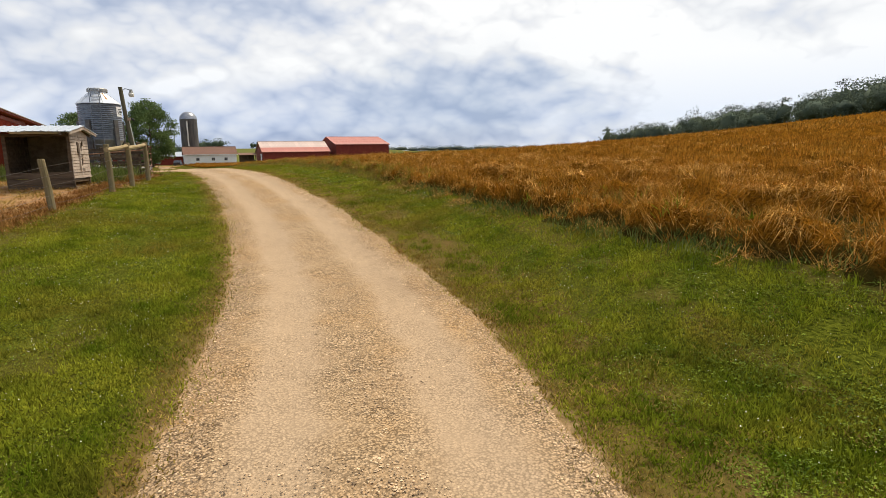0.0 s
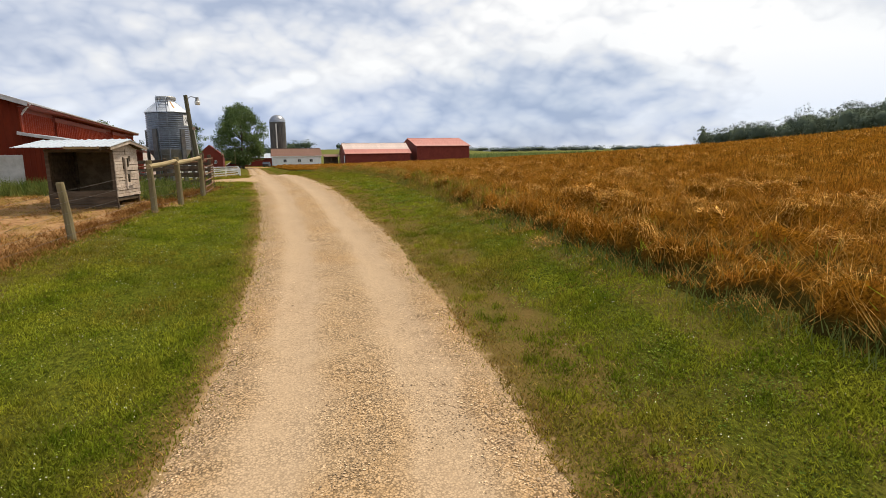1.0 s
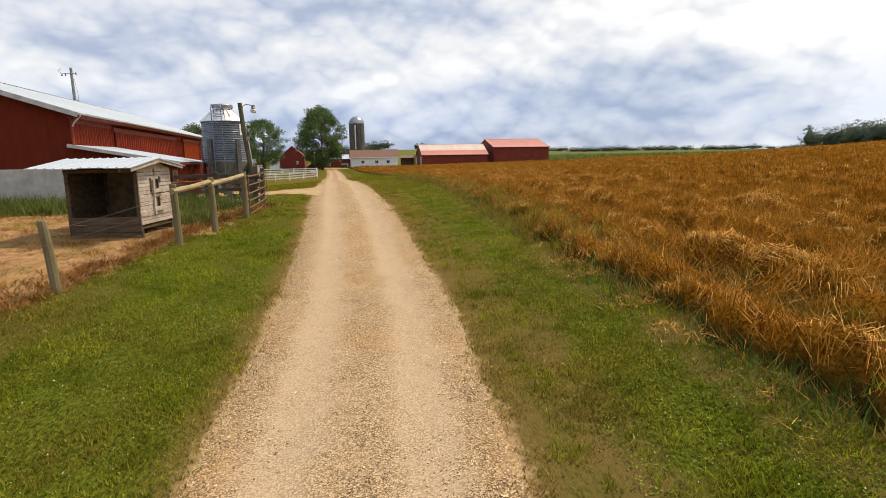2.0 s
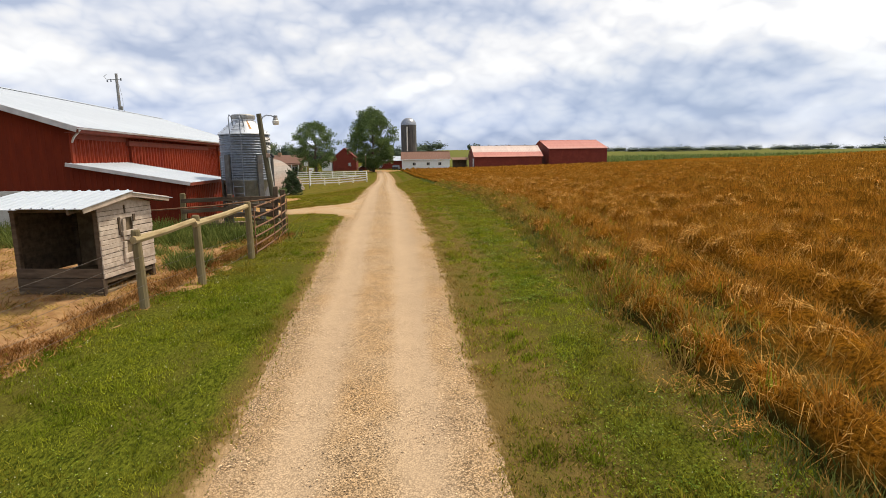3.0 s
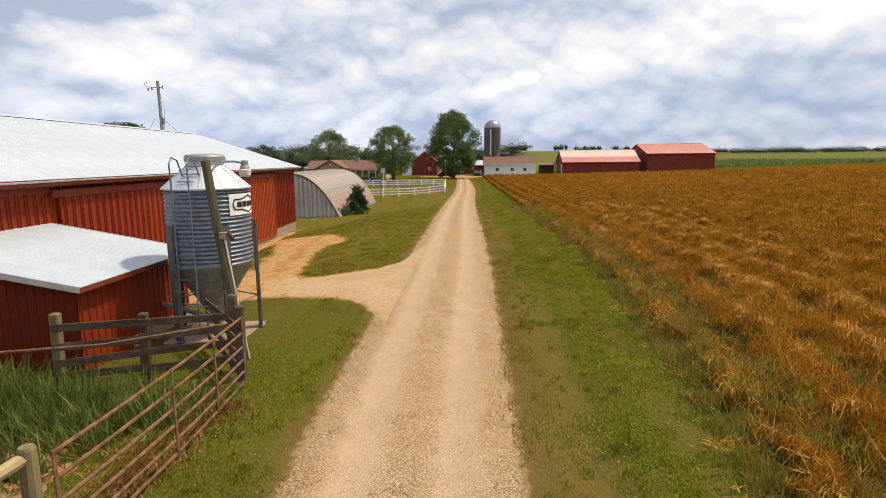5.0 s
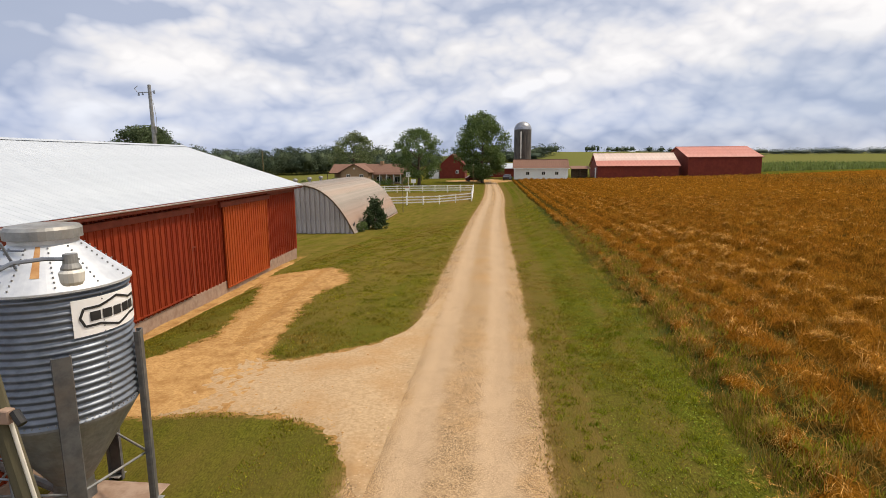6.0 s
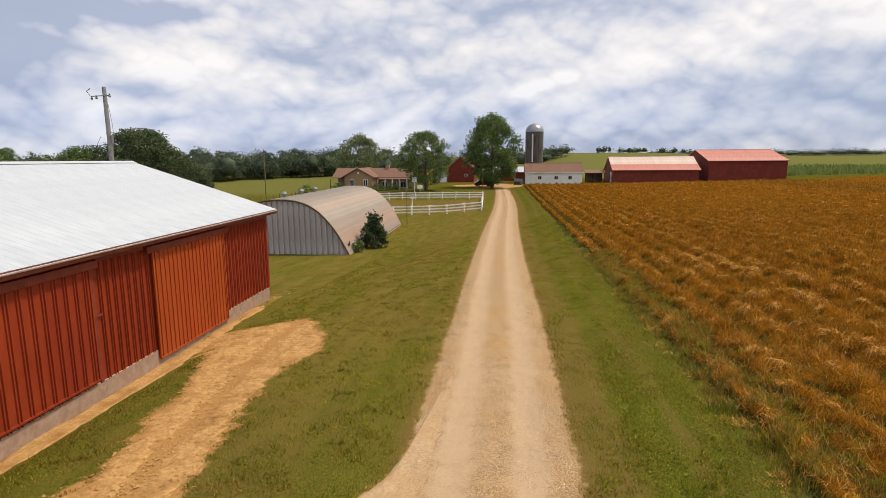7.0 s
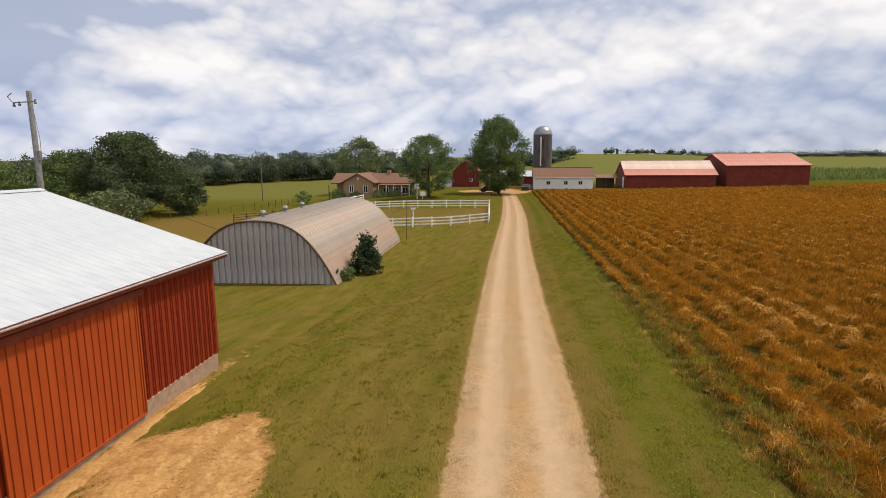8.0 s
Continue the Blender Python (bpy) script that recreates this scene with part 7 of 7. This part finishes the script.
    for n, side, u0, u1, y0, y1, big in ((150000, 1, 0.9, 4.6, 0.3, 26, 0.013), (60000, -1, 0.8, 4.4, 0.3, 16, 0.012), (50000, 1, 1.0, 4.4, 20, 52, 0.018)):
        y = y0 + (y1 - y0) * rng.uniform(0, 1, n) ** 1.5
        u = rng.uniform(u0, u1, n)
        x = lane_left(y) - u if side < 0 else lane_right(y) + u
        ok = (rng.uniform(0, 1, n) < ease(0.7 * rough_field(x, y, 1.9, 104) + 0.35 * rough_field(x, y, 0.4, 105), -0.5, 1.0) * (0.8 if side > 0 else 0.6)) & (x < crop_edge(y) + 0.25) & (x > -0.3 - 0.27 * (27 - y))
        x, y = x[ok], y[ok]
        m = len(x)
        lift = 0.015 + 0.05 * np.clip(0.5 + rough_field(x, y, 0.35, 106), 0, 1.2) * rng.uniform(0.3, 1.0, m)
        a = rng.uniform(0, 6.28, m)
        tip = rng.uniform(-0.5, 0.7, m)
        r = big * rng.uniform(0.5, 1.3, m)
        v = np.stack([np.stack([x + r * np.cos(a + p), y + r * np.sin(a + p), land(x, y) + lift + (tip * r if p == 0 else -0.3 * tip * r)], -1) for p in (0, 2.2, 4.1)], 1).reshape(-1, 3)
        leaves.append((v, np.arange(3 * m).reshape(-1, 3)))
    stuff("clover", leaves, CLOVER, "mats of green clover and plantain in the verge", "clover")
    # clover flowers and pale seed heads in the mown grass
    n = 5200
    y = 0.6 + 34 * rng.uniform(0, 1, n) ** 1.5
    x = np.where(rng.uniform(0, 1, n) < 0.7, lane_left(y) - rng.uniform(0.5, 4.4, n), lane_right(y) + rng.uniform(1.0, 4.2, n))
    ok = (x > -0.3 - 0.27 * (27 - y)) & (x < crop_edge(y)) & (rough_field(x, y, 1.3, 107) > -0.1)
    x, y = x[ok], y[ok]
    n = len(x)
    r = rng.uniform(0.004, 0.009, n)
    a, z = rng.uniform(0, 6.28, n), land(x, y) + rng.uniform(0.03, 0.075, n)
    v = np.stack([np.stack([x + r * np.cos(a + p), y + r * np.sin(a + p), z], -1) for p in (0, 2.1, 4.2)] + [np.stack([x, y, z + 1.4 * r], -1)], 1).reshape(-1, 3)
    f = (np.array([(0, 1, 3), (1, 2, 3), (2, 0, 3)])[None] + 4 * np.arange(n)[:, None, None]).reshape(-1, 3)
    stuff("clover_flowers", [(v, f)], PETAL, "tiny pale clover flowers scattered in the grass", "flowers")
    # coarse weeds
    sets = []
    for n, cx, cy, sx, sy, hh in ((9500, -5.4, 28.5, 2.9, 0.75, 0.72), (2600, -2.4, 28.0, 1.1, 0.7, 0.55), (700, -1.6, 23.9, 0.35, 0.35, 0.5), (500, -2.3, 26.6, 0.4, 0.3, 0.35), (600, -3.3, 22.6 + 3, 0.5, 0.3, 0.35), (2200, -9.3, 29.4, 1.6, 0.5, 0.75), (400, -1.9, 24.5, 0.4, 0.3, 0.35)):
        x, y = rng.normal(cx, sx * 0.6, n), rng.normal(cy, sy * 0.6, n)
        sets.append(blades(x, y, land(x, y), hh * rng.uniform(0.4, 1.2, n), 0.036 * rng.uniform(0.5, 1.4, n), rng.uniform(0.2, 0.93, n), rng, tip=0.2))
    y = rng.uniform(1, 90, 26000)
    x = crop_edge(y) + rng.normal(0.12, 0.26, 26000)
    keep = rough_field(x, y, 2.4, 83) > -0.15
    x, y = x[keep], y[keep]
    sets.append(blades(x, y, land(x, y), rng.uniform(0.05, 0.28, len(x)), np.full(len(x), 0.016), rng.uniform(0.1, 0.7, len(x)), rng))
    # low green in the furrows near the edge of the wheat
    y = rng.uniform(1, 70, 24000)
    x = crop_edge(y) + 0.1 + 4.5 * rng.uniform(0, 1, 24000) ** 1.8
    keep = (canopy(x, y) < 0.24) & (rough_field(x, y, 1.6, 96) > -0.3)
    x, y = x[keep], y[keep]
    sets.append(blades(x, y, land(x, y) + canopy(x, y) * 0.5, rng.uniform(0.06, 0.24, len(x)), np.full(len(x), 0.018), rng.uniform(0.1, 0.8, len(x)), rng))
    stuff("weeds", sets, WEED, "rank green weeds by the fences and the field edge", "weeds")
    # dry litter under the fence and in the paddock
    sets = []
    n = 15000
    f = rng.uniform(0, 1, n)
    x, y = -3.3 + 3.2 * f + rng.normal(-0.05, 0.26, n), 13.5 + 15.5 * f
    sets.append(blades(x, y, land(x, y) + 0.03, rng.uniform(0.05, 0.22, n) * np.clip(0.8 + 0.8 * rough_field(x, y, 0.9, 88), 0.2, 1.7), np.full(n, 0.012), rng.uniform(0.4, 0.98, n), rng, tip=0.5))
    n = 60000
    x, y = rng.uniform(-10.5, -0.6, n), 11.5 + 17.0 * rng.uniform(0, 1, n) ** 1.3
    keep = (rough_field(x, y, 1.6, 86) > 0.05 + 0.45 * ease(y, 15, 20) - 1.2 * ease(y, 18.5, 15)) & (x < -0.5 - 0.26 * (26 - y))
    x, y = x[keep], y[keep]
    sets.append(blades(x, y, land(x, y) + 0.04, rng.uniform(0.05, 0.22, len(x)), np.full(len(x), 0.014), rng.uniform(0.5, 0.98, len(x)), rng, tip=0.5))
    n = 42000
    x, y = rng.uniform(-10.5, -0.7, n), rng.uniform(15.5, 28.6, n)
    keep = (rough_field(x, y, 1.3, 108) > 0.0) & (x < -0.75 - 0.26 * (26.5 - y))
    x, y = x[keep], y[keep]
    m = len(x)
    stuff("hay", [blades(x, y, land(x, y) + 0.05, rng.uniform(0.06, 0.24, m), rng.uniform(0.008, 0.014, m), rng.uniform(0.75, 0.99, m), rng, tip=0.5)], FRINGE, "pale trampled hay strewn over the paddock", "hay")
    stuff("straw_litter", sets, DEAD_GRASS, "dead brown grass and straw under the paddock fence", "straw")
    # crop beyond the wheat
    n = 16000
    x, y = rng.uniform(72, 330, n), rng.uniform(200, 262, n)
    keep = rough_field(x, y, 40, 87) > -0.7
    x, y = x[keep], y[keep]
    stuff("green_crop", [blades(x, y, land(x, y), rng.uniform(0.8, 1.9, len(x)), np.full(len(x), 0.5), rng.uniform(0.1, 0.6, len(x)), rng, tip=0.3)], CORN, "band of tall green crop beyond the wheat", "crop")


make_grass()


def make_stones():
    """Loose gravel on the lane: little rough stones, most along the middle and the edges."""
    rng = np.random.default_rng(23)
    n = 64000
    y = 1.5 + 44 * rng.uniform(0, 1, n) ** 1.8
    u = np.where(rng.uniform(0, 1, n) < 0.62, rng.choice([0.08, 0.5, 0.85, 0.92], n) + rng.normal(0, 0.065, n), rng.uniform(0.0, 1.0, n))
    u = np.where(u > 0.985, 1.9 - u, np.abs(u))
    l, r = lane_left(y), lane_right(y)
    x = l + (r - l) * u
    s = rng.uniform(0.004, 0.012, n) * np.where(rng.uniform(0, 1, n) > 0.97, 1.6, 1)
    oct_v = np.array([(1, 0, 0), (0, 1, 0), (-1, 0, 0), (0, -1, 0), (0, 0, 0.5), (0, 0, -0.5)], float)
    oct_f = np.array([(0, 1, 4), (1, 2, 4), (2, 3, 4), (3, 0, 4)])
    v = oct_v[None] * s[:, None, None] * rng.uniform(0.6, 1.4, (n, 6, 1))
    a = rng.uniform(0, 6.28, n)
    c, si = np.cos(a)[:, None], np.sin(a)[:, None]
    v = np.stack([v[..., 0] * c - v[..., 1] * si, v[..., 0] * si + v[..., 1] * c, v[..., 2]], -1)
    z = land(x, y) + 0.046 - 0.035 * (np.exp(-((u - 0.27) / 0.10) ** 2) + np.exp(-((u - 0.74) / 0.10) ** 2))
    v += np.stack([x, y, z], -1)[:, None, :]
    f = (oct_f[None] + 6 * np.arange(n)[:, None, None]).reshape(-1, 3)
    lone("loose_gravel", quick_mesh("loose_gravel", v.reshape(-1, 3), None, STONE, tris=f), None, "loose pale gravel stones on the lane", "gravel", kind="stuff")


make_stones()


def make_clods():
    """Crumbs of clay on the bare patches and at their edges."""
    rng = np.random.default_rng(24)
    ps = []
    gx, gy = rng.uniform(-7.4, -2.2, 9000), rng.uniform(38.5, 53.8, 9000)
    ok = bare(gx, gy) > -0.12
    ps.append(np.stack([gx[ok], gy[ok]], -1))
    a, q = rng.uniform(0, 6.28, 500), rng.uniform(0, 1.12, 500) ** 0.6
    ps.append(np.stack([STRIP[0] + STRIP[2] * q * np.cos(a), STRIP[1] + STRIP[3] * q * np.sin(a)], -1))
    n = 2600
    gx = rng.uniform(-7.2, 1.2, n)
    lo, hi = curve(gx, LOW_X, LOW_Y), curve(gx, HIGH_X, HIGH_Y)
    ps.append(np.stack([gx, lo + (hi - lo) * rng.uniform(-0.04, 1.04, n)], -1))
    p = np.concatenate(ps)
    n = len(p)
    s = rng.uniform(0.008, 0.03, n) * np.where(rng.uniform(0, 1, n) > 0.96, 1.7, 1)
    base = np.array([(1, 0, 0), (0, 1, 0), (-1, 0, 0), (0, -1, 0), (0, 0, 0.6)], float)
    v = base[None] * s[:, None, None] * rng.uniform(0.6, 1.4, (n, 5, 1)) + np.stack([p[:, 0], p[:, 1], soil(p[:, 0], p[:, 1]) + 0.03], -1)[:, None, :]
    f = (np.array([(0, 1, 4), (1, 2, 4), (2, 3, 4), (3, 0, 4)])[None] + 5 * np.arange(n)[:, None, None]).reshape(-1, 3)
    lone("clay_crumbs", quick_mesh("clay_crumbs", v.reshape(-1, 3), None, DIRT, tris=f), None, "small crumbs of dry orange clay on bare ground", "soil", kind="stuff")


make_clods()
